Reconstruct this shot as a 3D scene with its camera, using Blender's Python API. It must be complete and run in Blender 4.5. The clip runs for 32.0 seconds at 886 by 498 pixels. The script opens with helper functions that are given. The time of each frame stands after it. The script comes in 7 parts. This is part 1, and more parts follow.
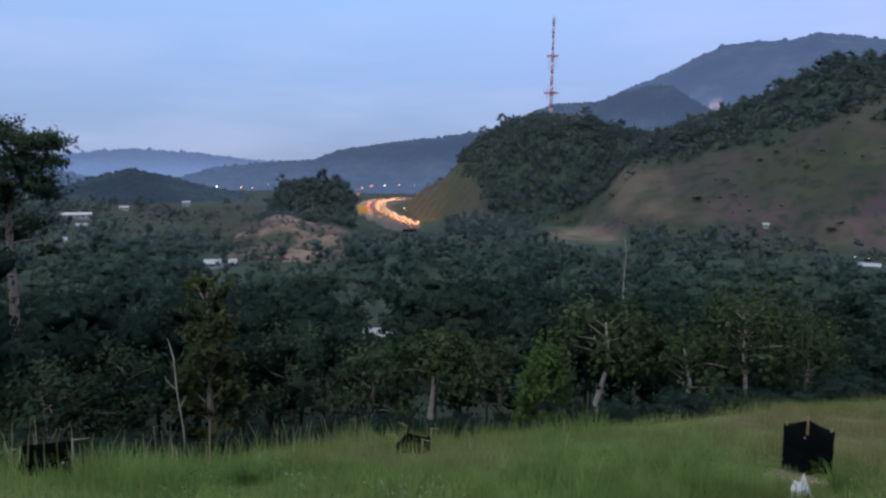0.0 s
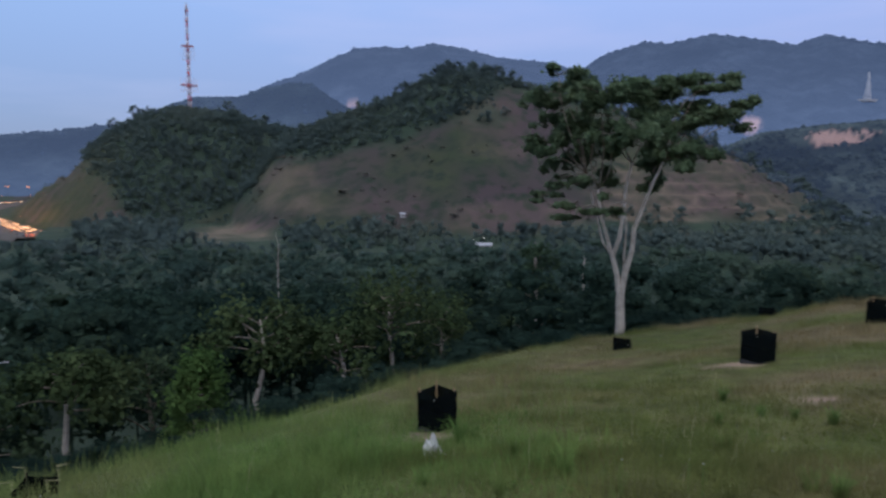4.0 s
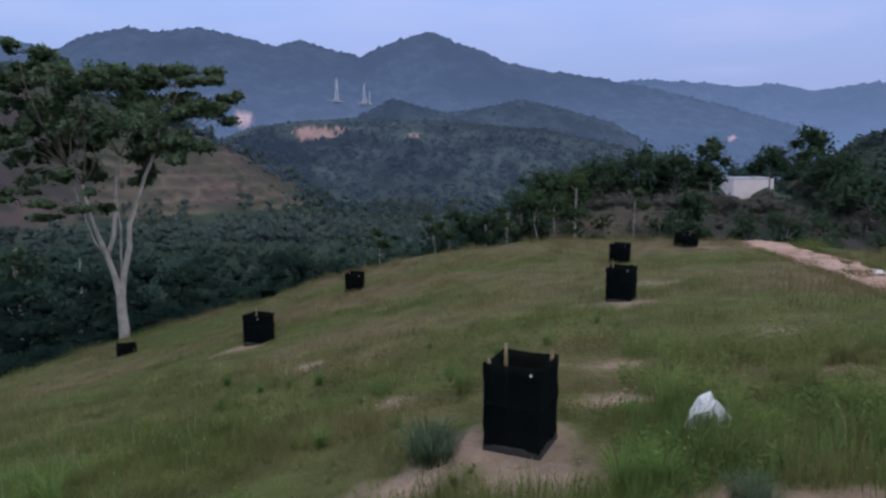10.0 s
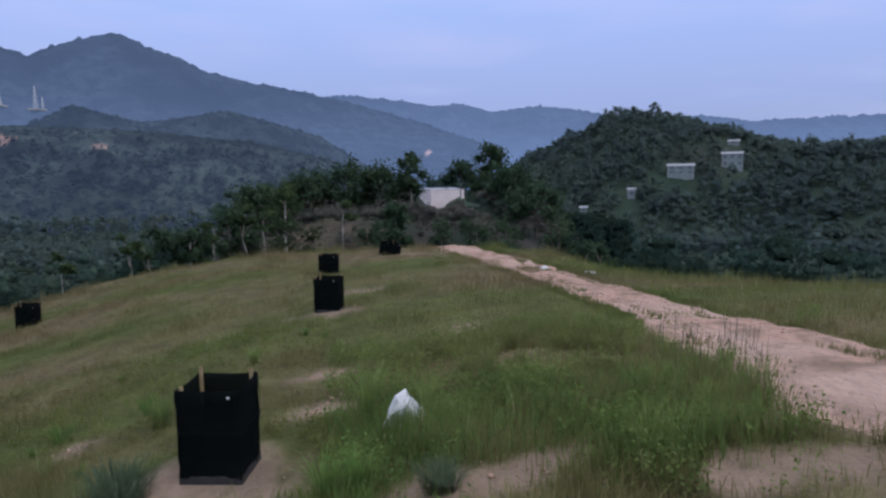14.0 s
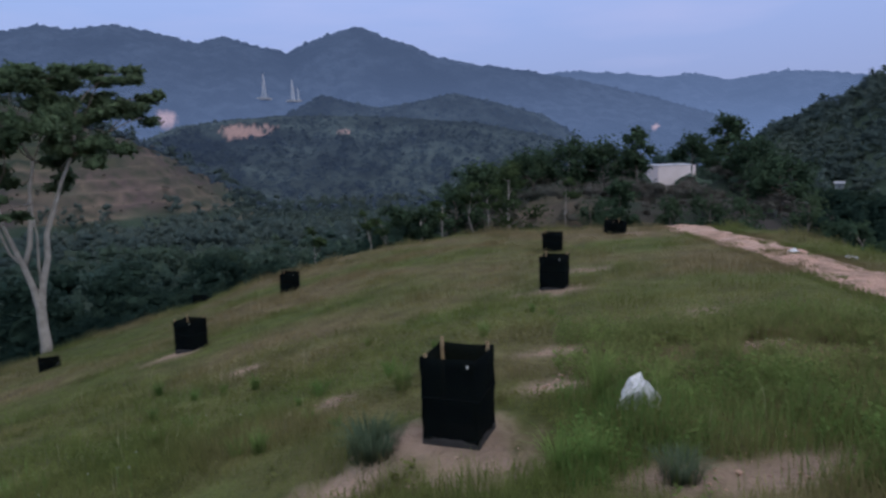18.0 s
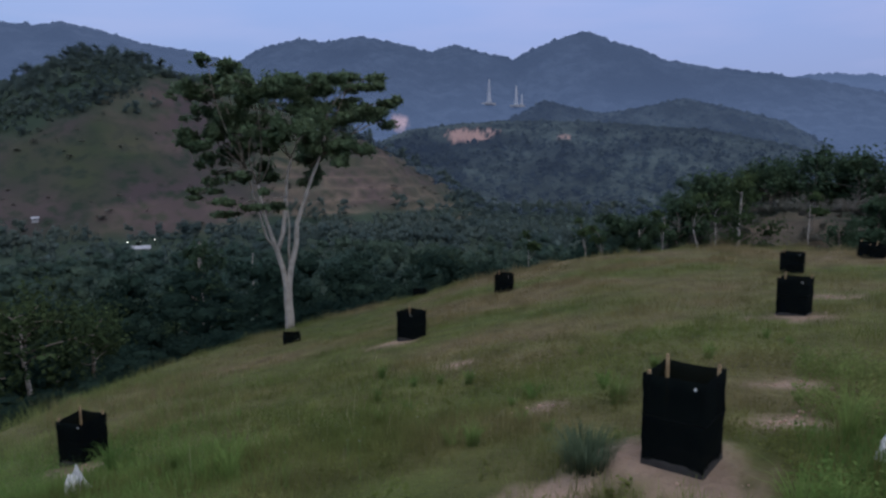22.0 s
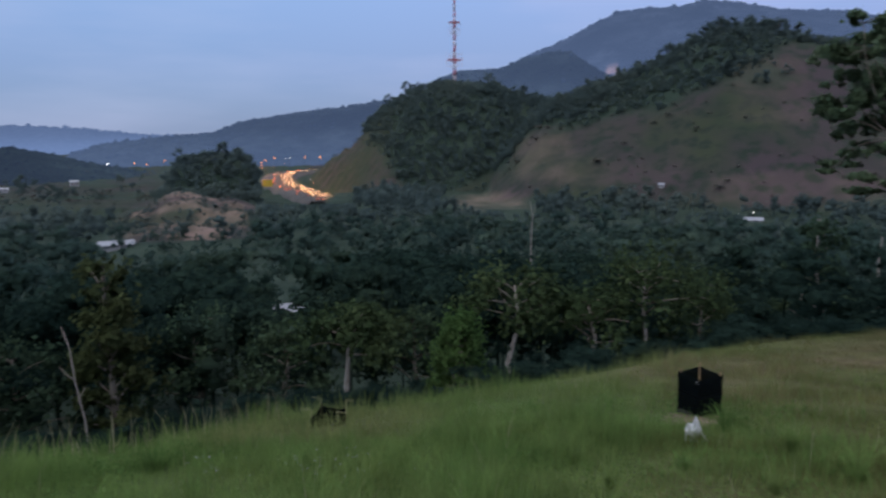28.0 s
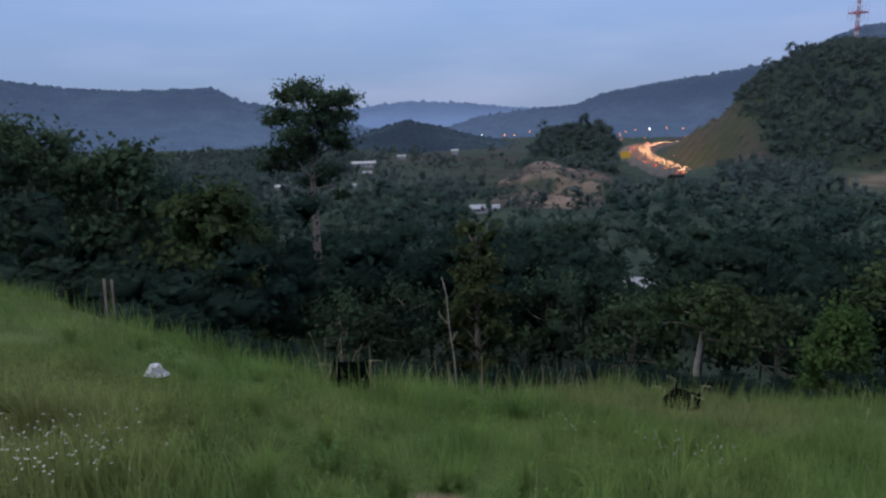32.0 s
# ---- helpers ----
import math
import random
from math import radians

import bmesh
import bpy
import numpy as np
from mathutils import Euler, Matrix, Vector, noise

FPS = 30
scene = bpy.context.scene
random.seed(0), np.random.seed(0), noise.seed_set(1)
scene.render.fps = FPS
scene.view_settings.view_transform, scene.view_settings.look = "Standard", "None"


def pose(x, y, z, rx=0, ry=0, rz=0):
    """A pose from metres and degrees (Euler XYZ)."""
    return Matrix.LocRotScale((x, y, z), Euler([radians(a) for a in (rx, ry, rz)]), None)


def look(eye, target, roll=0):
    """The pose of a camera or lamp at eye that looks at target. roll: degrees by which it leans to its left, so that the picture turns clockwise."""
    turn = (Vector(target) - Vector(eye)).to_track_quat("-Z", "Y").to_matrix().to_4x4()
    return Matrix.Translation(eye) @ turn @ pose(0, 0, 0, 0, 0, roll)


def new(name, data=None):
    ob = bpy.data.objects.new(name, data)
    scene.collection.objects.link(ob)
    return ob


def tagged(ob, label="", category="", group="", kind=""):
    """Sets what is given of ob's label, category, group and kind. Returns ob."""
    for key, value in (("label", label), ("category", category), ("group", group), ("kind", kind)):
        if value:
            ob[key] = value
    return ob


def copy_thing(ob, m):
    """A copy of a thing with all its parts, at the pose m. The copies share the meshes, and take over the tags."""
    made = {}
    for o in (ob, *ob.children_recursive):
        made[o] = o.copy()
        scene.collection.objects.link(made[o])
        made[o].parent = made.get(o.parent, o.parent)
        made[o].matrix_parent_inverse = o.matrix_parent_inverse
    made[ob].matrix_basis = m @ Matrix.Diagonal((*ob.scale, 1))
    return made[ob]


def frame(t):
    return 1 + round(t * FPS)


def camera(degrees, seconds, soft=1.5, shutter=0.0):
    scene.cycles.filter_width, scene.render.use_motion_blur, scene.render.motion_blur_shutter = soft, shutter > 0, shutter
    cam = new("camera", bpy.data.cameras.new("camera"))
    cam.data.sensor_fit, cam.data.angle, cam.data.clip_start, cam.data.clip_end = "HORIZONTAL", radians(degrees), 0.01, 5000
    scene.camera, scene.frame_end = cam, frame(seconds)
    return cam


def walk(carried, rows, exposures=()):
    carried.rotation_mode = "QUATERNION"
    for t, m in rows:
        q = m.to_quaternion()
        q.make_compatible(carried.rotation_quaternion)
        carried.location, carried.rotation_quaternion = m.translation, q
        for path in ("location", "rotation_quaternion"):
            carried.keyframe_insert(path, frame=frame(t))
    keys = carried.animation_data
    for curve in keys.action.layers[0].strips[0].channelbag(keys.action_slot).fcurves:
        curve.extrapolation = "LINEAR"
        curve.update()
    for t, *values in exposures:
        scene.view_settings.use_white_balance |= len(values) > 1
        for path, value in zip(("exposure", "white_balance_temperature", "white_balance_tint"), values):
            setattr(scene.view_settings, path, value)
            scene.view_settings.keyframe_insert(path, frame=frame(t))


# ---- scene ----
# ---- camera: held at arm's length by someone who turns on the spot ----
cam = camera(66.66, 32.0, soft=2.5, shutter=0.5)
EYE, ARM = 1.6, 0.4
# seconds, yaw, pitch, roll
ROWS = [
    (0.0, 0.12, -6.61, -1.01),
    (0.5, -0.64, -6.50, -1.22),
    (1.0, -1.91, -6.41, -1.46),
    (1.5, -4.56, -6.28, -1.69),
    (2.0, -9.15, -6.09, -1.66),
    (2.5, -15.62, -5.86, -1.64),
    (4.5, -33.60, -7.40, -0.02),
    (5.0, -39.34, -8.19, 0.10),
    (5.5, -44.82, -8.34, 0.69),
    (6.0, -48.54, -8.16, 0.72),
    (6.5, -50.45, -7.59, 1.17),
    (7.0, -52.48, -7.28, 0.42),
    (7.5, -55.49, -7.24, 0.49),
    (8.0, -59.30, -7.40, -0.48),
    (8.5, -63.02, -7.41, -0.54),
    (9.0, -65.74, -7.23, -0.33),
    (9.5, -67.53, -7.13, 0.04),
    (10.0, -69.46, -7.23, 0.25),
    (10.5, -72.32, -7.46, 0.50),
    (11.0, -76.22, -7.51, 0.32),
    (11.5, -80.81, -7.25, 0.08),
    (12.0, -84.83, -6.86, -0.12),
    (12.5, -87.75, -6.59, -0.04),
    (13.0, -90.24, -6.35, 0.18),
    (13.5, -92.23, -6.22, 0.28),
    (15.5, -91.75, -6.85, 1.16),
    (16.0, -89.92, -7.04, 1.10),
    (16.5, -87.38, -7.23, 1.20),
    (17.0, -83.82, -7.75, 1.95),
    (17.5, -79.41, -8.12, 2.16),
    (18.0, -75.10, -7.77, 1.87),
    (18.5, -72.52, -7.26, 1.17),
    (19.0, -70.85, -6.86, 0.68),
    (19.5, -69.53, -6.54, 0.00),
    (20.0, -68.02, -6.55, 0.33),
    (20.5, -66.19, -6.58, 0.28),
    (21.0, -62.83, -6.81, 0.50),
    (21.5, -59.45, -6.99, 0.44),
    (22.0, -56.84, -7.01, 0.24),
    (22.5, -55.23, -7.00, -0.15),
    (23.0, -54.07, -7.08, -0.43),
    (23.5, -51.71, -7.20, -0.36),
    (24.0, -46.16, -7.68, -0.47),
    (24.5, -42.19, -8.02, -0.20),
    (26.5, -22.98, -8.45, 1.26),
    (27.0, -17.52, -8.54, 1.10),
    (27.5, -12.73, -8.80, 0.88),
    (28.0, -7.73, -9.16, 0.41),
    (28.5, -2.86, -9.72, 0.35),
    (29.0, 0.89, -10.12, 0.63),
    (29.5, 3.89, -10.40, 0.99),
    (30.0, 6.96, -10.63, 1.38),
    (30.5, 10.77, -10.67, 1.79),
    (31.0, 16.03, -10.64, 1.96),
    (31.5, 20.26, -10.83, 1.67),
    (32.0, 21.83, -11.13, 1.14),
]
TURNED = [(14.5, -94.2, -6.4, 0.75)]
walk(cam, [(t, pose(-ARM * math.sin(radians(yaw)), ARM * math.cos(radians(yaw)), EYE, 90 + pitch, roll, yaw)) for t, yaw, pitch, roll in sorted(ROWS + TURNED)],
     exposures=[(0.0, 0.12), (2.5, 0.08), (5.0, -0.1), (7.0, -0.01), (9.0, 0.0), (13.0, 0.05), (16.5, 0.02), (18.0, -0.12), (20.0, -0.12), (22.0, -0.22), (24.0, -0.24), (27.0, -0.12), (29.0, -0.16), (32.0, -0.12)])

# ---- dusk sky: the sun is down, the light is the blue of the sky ----
world = bpy.data.worlds.new("dusk_sky")
scene.world = world
world.use_nodes = True
wn, wl = world.node_tree.nodes, world.node_tree.links
wn.clear()
sky = wn.new("ShaderNodeTexSky")
sky.sky_type, sky.sun_disc, sky.sun_elevation, sky.sun_rotation = "NISHITA", False, radians(2.0), radians(200)
sky.air_density, sky.dust_density, sky.ozone_density = 1.0, 0.4, 4.0
coords = wn.new("ShaderNodeTexCoord")
split = wn.new("ShaderNodeSeparateXYZ")
wl.new(coords.outputs["Generated"], split.inputs[0])
ramp = wn.new("ShaderNodeValToRGB")
wl.new(split.outputs["Z"], ramp.inputs[0])
for pos, col in ((0.0, (0.265, 0.365, 0.58)), (0.10, (0.300, 0.425, 0.73)), (0.25, (0.345, 0.530, 0.92)), (1.0, (0.35, 0.57, 0.93))):
    e = ramp.color_ramp.elements.new(pos)
    e.color = (*col, 1)
ramp.color_ramp.elements.remove(ramp.color_ramp.elements[0])
ramp.color_ramp.elements.remove(ramp.color_ramp.elements[-1])
stretch = wn.new("ShaderNodeMapping")
stretch.inputs["Scale"].default_value = (1.6, 1.6, 9.0)
wl.new(coords.outputs["Generated"], stretch.inputs[0])
cloud = wn.new("ShaderNodeTexNoise")
cloud.inputs["Scale"].default_value, cloud.inputs["Detail"].default_value = 1.7, 5.0
wl.new(stretch.outputs[0], cloud.inputs["Vector"])
thin = wn.new("ShaderNodeMapRange")
thin.inputs["From Min"].default_value, thin.inputs["From Max"].default_value = 0.45, 0.8
thin.inputs["To Max"].default_value = 0.44
wl.new(cloud.outputs["Fac"], thin.inputs[0])
veil = wn.new("ShaderNodeMixRGB")
veil.inputs[2].default_value = (0.52, 0.60, 0.90, 1)
wl.new(thin.outputs[0], veil.inputs[0])
wl.new(ramp.outputs[0], veil.inputs[1])
lean = wn.new("ShaderNodeMapRange")
lean.inputs["From Min"].default_value, lean.inputs["From Max"].default_value = -0.2, 0.8
wl.new(split.outputs["X"], lean.inputs[0])
dusk = wn.new("ShaderNodeMixRGB")
dusk.blend_type = "MULTIPLY"
dusk.inputs[2].default_value = (1.16, 1.0, 1.04, 1)
wl.new(lean.outputs[0], dusk.inputs[0])
wl.new(veil.outputs[0], dusk.inputs[1])
deep, blue, both, wout = wn.new("ShaderNodeBackground"), wn.new("ShaderNodeBackground"), wn.new("ShaderNodeAddShader"), wn.new("ShaderNodeOutputWorld")
deep.inputs["Strength"].default_value, blue.inputs["Strength"].default_value = 0.05, 0.95
wl.new(sky.outputs[0], deep.inputs["Color"])
wl.new(dusk.outputs[0], blue.inputs["Color"])
wl.new(deep.outputs[0], both.inputs[0])
wl.new(blue.outputs[0], both.inputs[1])
wl.new(both.outputs[0], wout.inputs[0])

glow = bpy.data.lights.new("afterglow", "SUN")
glow.energy, glow.angle, glow.color = 0.62, radians(60), (1.0, 0.92, 0.88)
glow_ob = new("afterglow", glow)
glow_ob.matrix_world = look((0, 0, 50), (45, 50, 0))
tagged(glow_ob, kind="structure")

# ---- the lie of the land: heights in metres over azimuth (degrees from the first view, clockwise) and range ----
def lattice(ix, iy, seed):
    n = (ix.astype(np.int64) * 374761393 + iy.astype(np.int64) * 668265263 + seed * 974634777) & 0x7FFFFFFF
    n = ((n ^ (n >> 13)) * 1274126177) & 0x7FFFFFFF
    return ((n ^ (n >> 16)) & 0xFFFF) / 65535.0


def ripple(x, y, seed=0):
    """Smooth value noise, 0 to 1."""
    x, y = np.asarray(x, float), np.asarray(y, float)
    fx, fy = np.floor(x), np.floor(y)
    u, v = x - fx, y - fy
    u, v = u * u * (3 - 2 * u), v * v * (3 - 2 * v)
    a, b = lattice(fx, fy, seed), lattice(fx + 1, fy, seed)
    c, d = lattice(fx, fy + 1, seed), lattice(fx + 1, fy + 1, seed)
    return (a * (1 - u) + b * u) * (1 - v) + (c * (1 - u) + d * u) * v


def fbm(x, y, seed=0, octaves=4):
    total, amp = 0.0, 0.5
    for k in range(octaves):
        total = total + amp * (ripple(x * 2 ** k, y * 2 ** k, seed + k) - 0.5)
        amp *= 0.55
    return total


FLOOR, PAD = -50.0, -2.40
# the brow of the grassy knoll: azimuth, range, angle below the eye
BROW = np.array([
    (-180, 26, -7.0), (-110, 22, -7.0), (-75, 17, -8.0), (-56, 14, -11.0), (-49, 12.5, -14.6), (-41, 11, -18.6), (-35, 10.6, -21.1),
    (-28, 10.6, -22.9), (-18, 11.4, -23.6), (-8, 13, -22.9), (2, 13.5, -22.6), (11, 14, -21.3), (20, 16, -19.4),
    (28, 20, -17.1), (36, 26, -15.0), (44, 31, -13.3), (54, 33, -11.1), (59, 33, -9.7), (68, 34, -7.7), (76, 35, -6.6),
    (82, 35, -6.3), (94, 34, -6.1), (98, 31, -6.1), (103, 26, -6.6), (107, 22, -7.8), (114, 19, -8.6), (124, 18, -8.4), (180, 26, -7.0)])


def knoll(x, y):
    return -1.826 - 0.072 * x - 0.1904 * y + 0.00028 * x * x + 0.00644 * x * y - 0.00728 * y * y


# hills: range, foot, depth of the back, crest as (azimuth, angle)
HILLS = {
    "near_hill": (620, 395, 420, 7, [(10, -4), (16, 3.0), (19, 4.0), (21.2, 4.7), (23.6, 5.6), (25.9, 6.8), (27.7, 7.8), (29.8, 8.5), (33, 8.2), (35.6, 7.5), (40, 6.3), (44, 5.0), (49, 3.2), (52.5, 1.7), (57, -1), (62, -4)]),
    "mast_hill": (760, 540, 300, 9, [(-5, -4), (-3.1, -2.1), (-1.3, -0.6), (0.6, 0.6), (2.5, 2.8), (3.9, 3.6), (5.3, 4.6), (7.1, 5.1), (12.2, 4.9), (13.6, 4.2), (16.7, 3.6), (19.3, 3.2), (23, 2), (27, -3)]),
    "villa_hill": (560, 330, 300, 9, [(90, -4), (97, -1), (99, 0.4), (100.9, 2), (103, 2.6), (104.9, 3.4), (107.1, 4.8), (109.2, 5.1), (111.7, 5), (114.9, 4), (117.3, 3.4), (118.8, 2.7), (120.9, 2.3), (123.3, 2.4), (135, 2.4), (150, 0), (165, -4)]),
    "tree_knoll": (540, 470, 90, 11, [(-16, -5), (-14.6, -3), (-13.4, -0.7), (-11.6, -0.3), (-8.8, -0.4), (-7.4, -1.8), (-6, -4)]),
    "bare_mound": (420, 290, 70, 0, [(-21, -6.8), (-19, -6.2), (-17.5, -5.3), (-16, -5.0), (-14.4, -4.2), (-12.6, -3.9), (-11.2, -4.15), (-9.6, -4.3), (-8, -4.9), (-6, -6.8)]),
    "shoulder": (66, 40, 190, 0, [(66, -22), (78, -5.5), (81.4, -4.8), (86.2, -3.9), (90, -4.1), (96, -4.5), (101, -5.7), (106, -9), (114, -20)]),
    "left_rise": (120, 20, 260, 11, [(-150, -4), (-100, 1.0), (-75, 1.5), (-58, 0.9), (-54, -0.1), (-48, -2.6), (-41, -6.0), (-36, -9), (-30, -14)]),
}
RIDGES = {
    "low_wooded_ridge": (1150, 800, 500, 0.0, [(-36, -2.9), (-33, -2.6), (-29.9, -2), (-27.6, -1.1), (-24.9, -0.3), (-22.1, -0.9), (-20, -1.5), (-17.9, -2), (-14, -2.6), (-10, -3)]),
    "left_ridge": (1700, 1000, 600, 0.0, [(-80, 3.5), (-58, 3.2), (-54.4, 3), (-51.3, 2.5), (-46.2, 2.2), (-40.3, 2.45), (-38, 1.3), (-35.8, 1.0), (-30, -0.4), (-26, -1.6)]),
    "valley_ridge": (1900, 1250, 600, 0.0, [(-23, -1.6), (-19, -0.15), (-13.4, 0.45), (-10.7, 0.7), (-8.8, 1.5), (-4.1, 2.25), (-0.8, 2.65), (2, 3.1), (8, 3.4), (14, 2), (18, 0)]),
    "back_hill": (1300, 900, 400, 0.0, [(5, 4), (9, 5.55), (12.6, 5.7), (14.3, 6.4), (16.5, 6.9), (18.2, 6.8), (19.5, 5.9), (21.2, 5), (25, 3), (30, 0)]),
    "clearing_hill": (1250, 560, 500, 0.0, [(44, -1), (50, 1.2), (54, 2.9), (58.5, 3.4), (62, 3.6), (66, 3.4), (72, 3.1), (78, 2.6), (84, 1.3), (90, -0.7), (96, -2)]),
    "middle_hill": (1550, 1250, 600, 0.0, [(56, 2), (60.7, 2.9), (63.4, 4.3), (65.3, 5.2), (66.9, 4.8), (69.7, 4.1), (73.5, 4.6), (76.2, 5.1), (79.8, 4.2), (83.4, 3.1), (85.8, 1.7), (89, -0.7), (93, -2)]),
    "left_mountain": (2600, 1500, 900, 0.0, [(6, 4.38), (12, 5.38), (15.2, 6.88), (17.7, 7.68), (19.8, 8.68), (21.4, 9.38), (24, 9.73), (26.4, 9.73), (28.2, 10.18), (30.7, 9.78), (33.5, 9.08), (37.4, 8.48), (40, 7.88), (45, 6.38), (50, 3.88)]),
    "great_mountain": (2900, 1500, 900, 0.0, [(34, 5.4), (40.1, 7.85), (42.5, 9.1), (45.2, 9.85), (46.6, 9.55), (49.9, 9.95), (53.1, 9.55), (55.9, 9.05), (57.9, 9.6), (60.4, 8.95), (62.7, 8.35), (65, 9.25), (68.3, 10.05), (70.8, 9.25), (72.7, 8.65), (74.9, 7.8), (78, 7.1), (81.5, 6.6), (85.8, 5.8), (92, 4.1), (100, 1.4)]),
    "far_mountains": (4100, 2600, 600, 0.0, [(76, 5.6), (85.8, 6.4), (89.1, 6.1), (92.9, 5.5), (95.3, 5.7), (97.6, 5.0), (101.7, 5.35), (104.9, 4.95), (109, 4.25), (115, 4.25), (118, 3.65), (121, 3.75), (130, 3.8), (150, 2.5), (170, 1)]),
    "farthest_range": (4300, 3000, 400, 0.0, [(-90, 1.4), (-60, 1.2), (-36, 0.9), (-32, 0.5), (-29, 0.7), (-24.8, 1.2), (-20, 1.0), (-16, 0.55), (-8, 0.3), (0, 0)]),
}


# the highway's line: azimuth, range, height
HIGHWAY = [(-1.75, 580.0, -50.0), (-3.25, 622.0, -49.5), (-4.65, 690.0, -47.8), (-5.85, 770.0, -45.8), (-6.05, 860.0, -42.5), (-5.25, 950.0, -41.5), (-3.65, 1040.0, -43.0), (-0.55, 1120.0, -45.5)]


def highway_line(n=160):
    hp = np.array([(d * math.sin(radians(a)), d * math.cos(radians(a)), z) for a, d, z in HIGHWAY])
    s = np.linspace(0, len(hp) - 1, n)
    line = [np.interp(s, np.arange(len(hp)), hp[:, k]) for k in range(3)]
    for _ in range(60):
        for q in line:
            q[1:-1] = (q[:-2] + 2 * q[1:-1] + q[2:]) / 4
    return line


def cut_for_highway(a, r, z):
    """The ground falls away towards the highway, so that it lies open to the knoll."""
    near = (a > -7.6) & (a < 3) & (r > 430) & (r < 1250)
    if not near.any():
        return z
    hx, hy, hz = highway_line(60)
    x, y = r[near] * np.sin(np.radians(a[near])), r[near] * np.cos(np.radians(a[near]))
    d = np.hypot(x[:, None] - hx[None], y[:, None] - hy[None])
    k = np.argmin(d, 1)
    limit = hz[k] - 2.5 + 1.25 * np.maximum(d[np.arange(len(k)), k] - 26, 0) * np.where((x > hx[k]) | (y > hy[k]), 1.0, 0.06)
    z = z.copy()
    z[near] = np.minimum(z[near], limit)
    return z


def smooth_line(a, line):
    p = np.array(line, float)
    return np.interp(a, p[:, 0], p[:, 1])


def swell(a, r, hill, floor):
    """The height of one hill over the valley floor."""
    far, foot, back, trees, crest = hill
    edge = np.array(crest, float)
    top = far * np.tan(np.radians(smooth_line(a, crest))) - trees
    inside = np.clip(np.minimum(a - edge[0, 0], edge[-1, 0] - a) / 2.0, 0, 1)
    rise = np.sin(np.clip((r - foot) / (far - foot), 0, 1) * np.pi / 2) ** 1.25
    fall = np.cos(np.clip((r - far) / back, 0, 1) * np.pi / 2)
    s = np.where(r < far, rise, fall)
    x, y = r * np.sin(np.radians(a)), r * np.cos(np.radians(a))
    size = far * 0.16
    rough = fbm(x / size, y / size, 11, 5) * np.abs(top - floor) * 0.42 * s * np.clip(np.abs(r - far) / (0.3 * far), 0, 1)
    return floor + (top - floor) * s * inside + rough * inside


def land(a, r):
    """Height of the ground relative to the eye."""
    a, r = np.broadcast_arrays(np.asarray(a, float), np.asarray(r, float))
    x, y = r * np.sin(np.radians(a)), r * np.cos(np.radians(a))
    rb = np.interp(a, BROW[:, 0], BROW[:, 1])
    zb = (rb - 0.4) * np.tan(np.radians(np.interp(a, BROW[:, 0], BROW[:, 2])))
    bx, by = rb * np.sin(np.radians(a)), rb * np.cos(np.radians(a))
    q = np.clip(r / rb, 0, 1)
    flat = np.clip((np.abs(a - 35) - 95) / 40, 0, 1)          # behind the camera the top is nearly level
    near = (knoll(x, y) + (zb - knoll(bx, by)) * q ** 3) * (1 - flat) + (-1.75 + (zb + 1.75) * q ** 2) * flat
    floor = FLOOR + 9 * fbm(x / 160, y / 160, 5, 3) * np.clip((r - 60) / 120, 0, 1)
    out = np.maximum(r - rb, 0)
    drop = floor + (zb - floor) * np.exp(-(out ** 1.1) / (70 + 0.55 * out) * 0.62)
    z = np.where(r <= rb, near, drop)
    for key, hill in HILLS.items():
        if key == "near_hill":
            h = swell(a, r, hill, floor)
            # planting terraces cut into the slope
            cut = np.clip((a - 40) / 4, 0, 1) * np.clip((60 - a) / 2, 0, 1) * np.clip((h - floor - 14) / 10, 0, 1)
            step = h / 7.5
            h = h * (1 - cut) + cut * 7.5 * (np.floor(step) + np.clip((step - np.floor(step)) * 3.0 - 1.0, 0, 1))
        elif key == "mast_hill":
            h = swell(a, r, hill, floor)
            cut = np.clip((a + 4) / 1.5, 0, 1) * np.clip((5.5 - a) / 2, 0, 1) * np.clip((h - floor - 6) / 8, 0, 1)
            step = h / 8.0
            h = h * (1 - cut) + cut * 8.0 * (np.floor(step) + np.clip((step - np.floor(step)) * 3.0 - 1.0, 0, 1))
        else:
            h = swell(a, r, hill, floor)
        z = np.where(r > rb, np.maximum(z, h), z)
    z = cut_for_highway(a, r, z)
    z = z + np.where((a > -21) & (a < -6) & (r > 270) & (r < 450), 7.0 * fbm(x / 26, y / 26, 15, 4) - 1.0, 0)
    bump = np.where(r < 60, 0.10 * fbm(x / 2.2, y / 2.2, 3, 4) + 0.05 * fbm(x / 0.5, y / 0.5, 8, 2), 0)
    planted = np.clip((a + 4) / 1.5, 0, 1) * np.clip((4.5 - a) / 1.5, 0, 1) + np.clip((a - 40) / 4, 0, 1) * np.clip((60 - a) / 2, 0, 1)      # terraces stay even
    far_bump = np.where(r > 250, 5.0 * fbm(x / 22, y / 22, 13, 4), 0) * (1 - 0.9 * planted)
    z = z + bump * np.clip(r / 2, 0, 1) + far_bump
    # the trodden level round the foremost cage
    pad = np.clip((1.05 - np.hypot(x - 5.80, y - 1.47)) / 0.5, 0, 1)
    return z * (1 - pad) + PAD * pad


def surface(a, r):
    """Ground and far ridges together."""
    z = land(a, r)
    for hill in RIDGES.values():
        z = np.maximum(z, np.where((a > hill[4][0][0]) & (a < hill[4][-1][0]), swell(a, r, hill, FLOOR), -90))
    return z


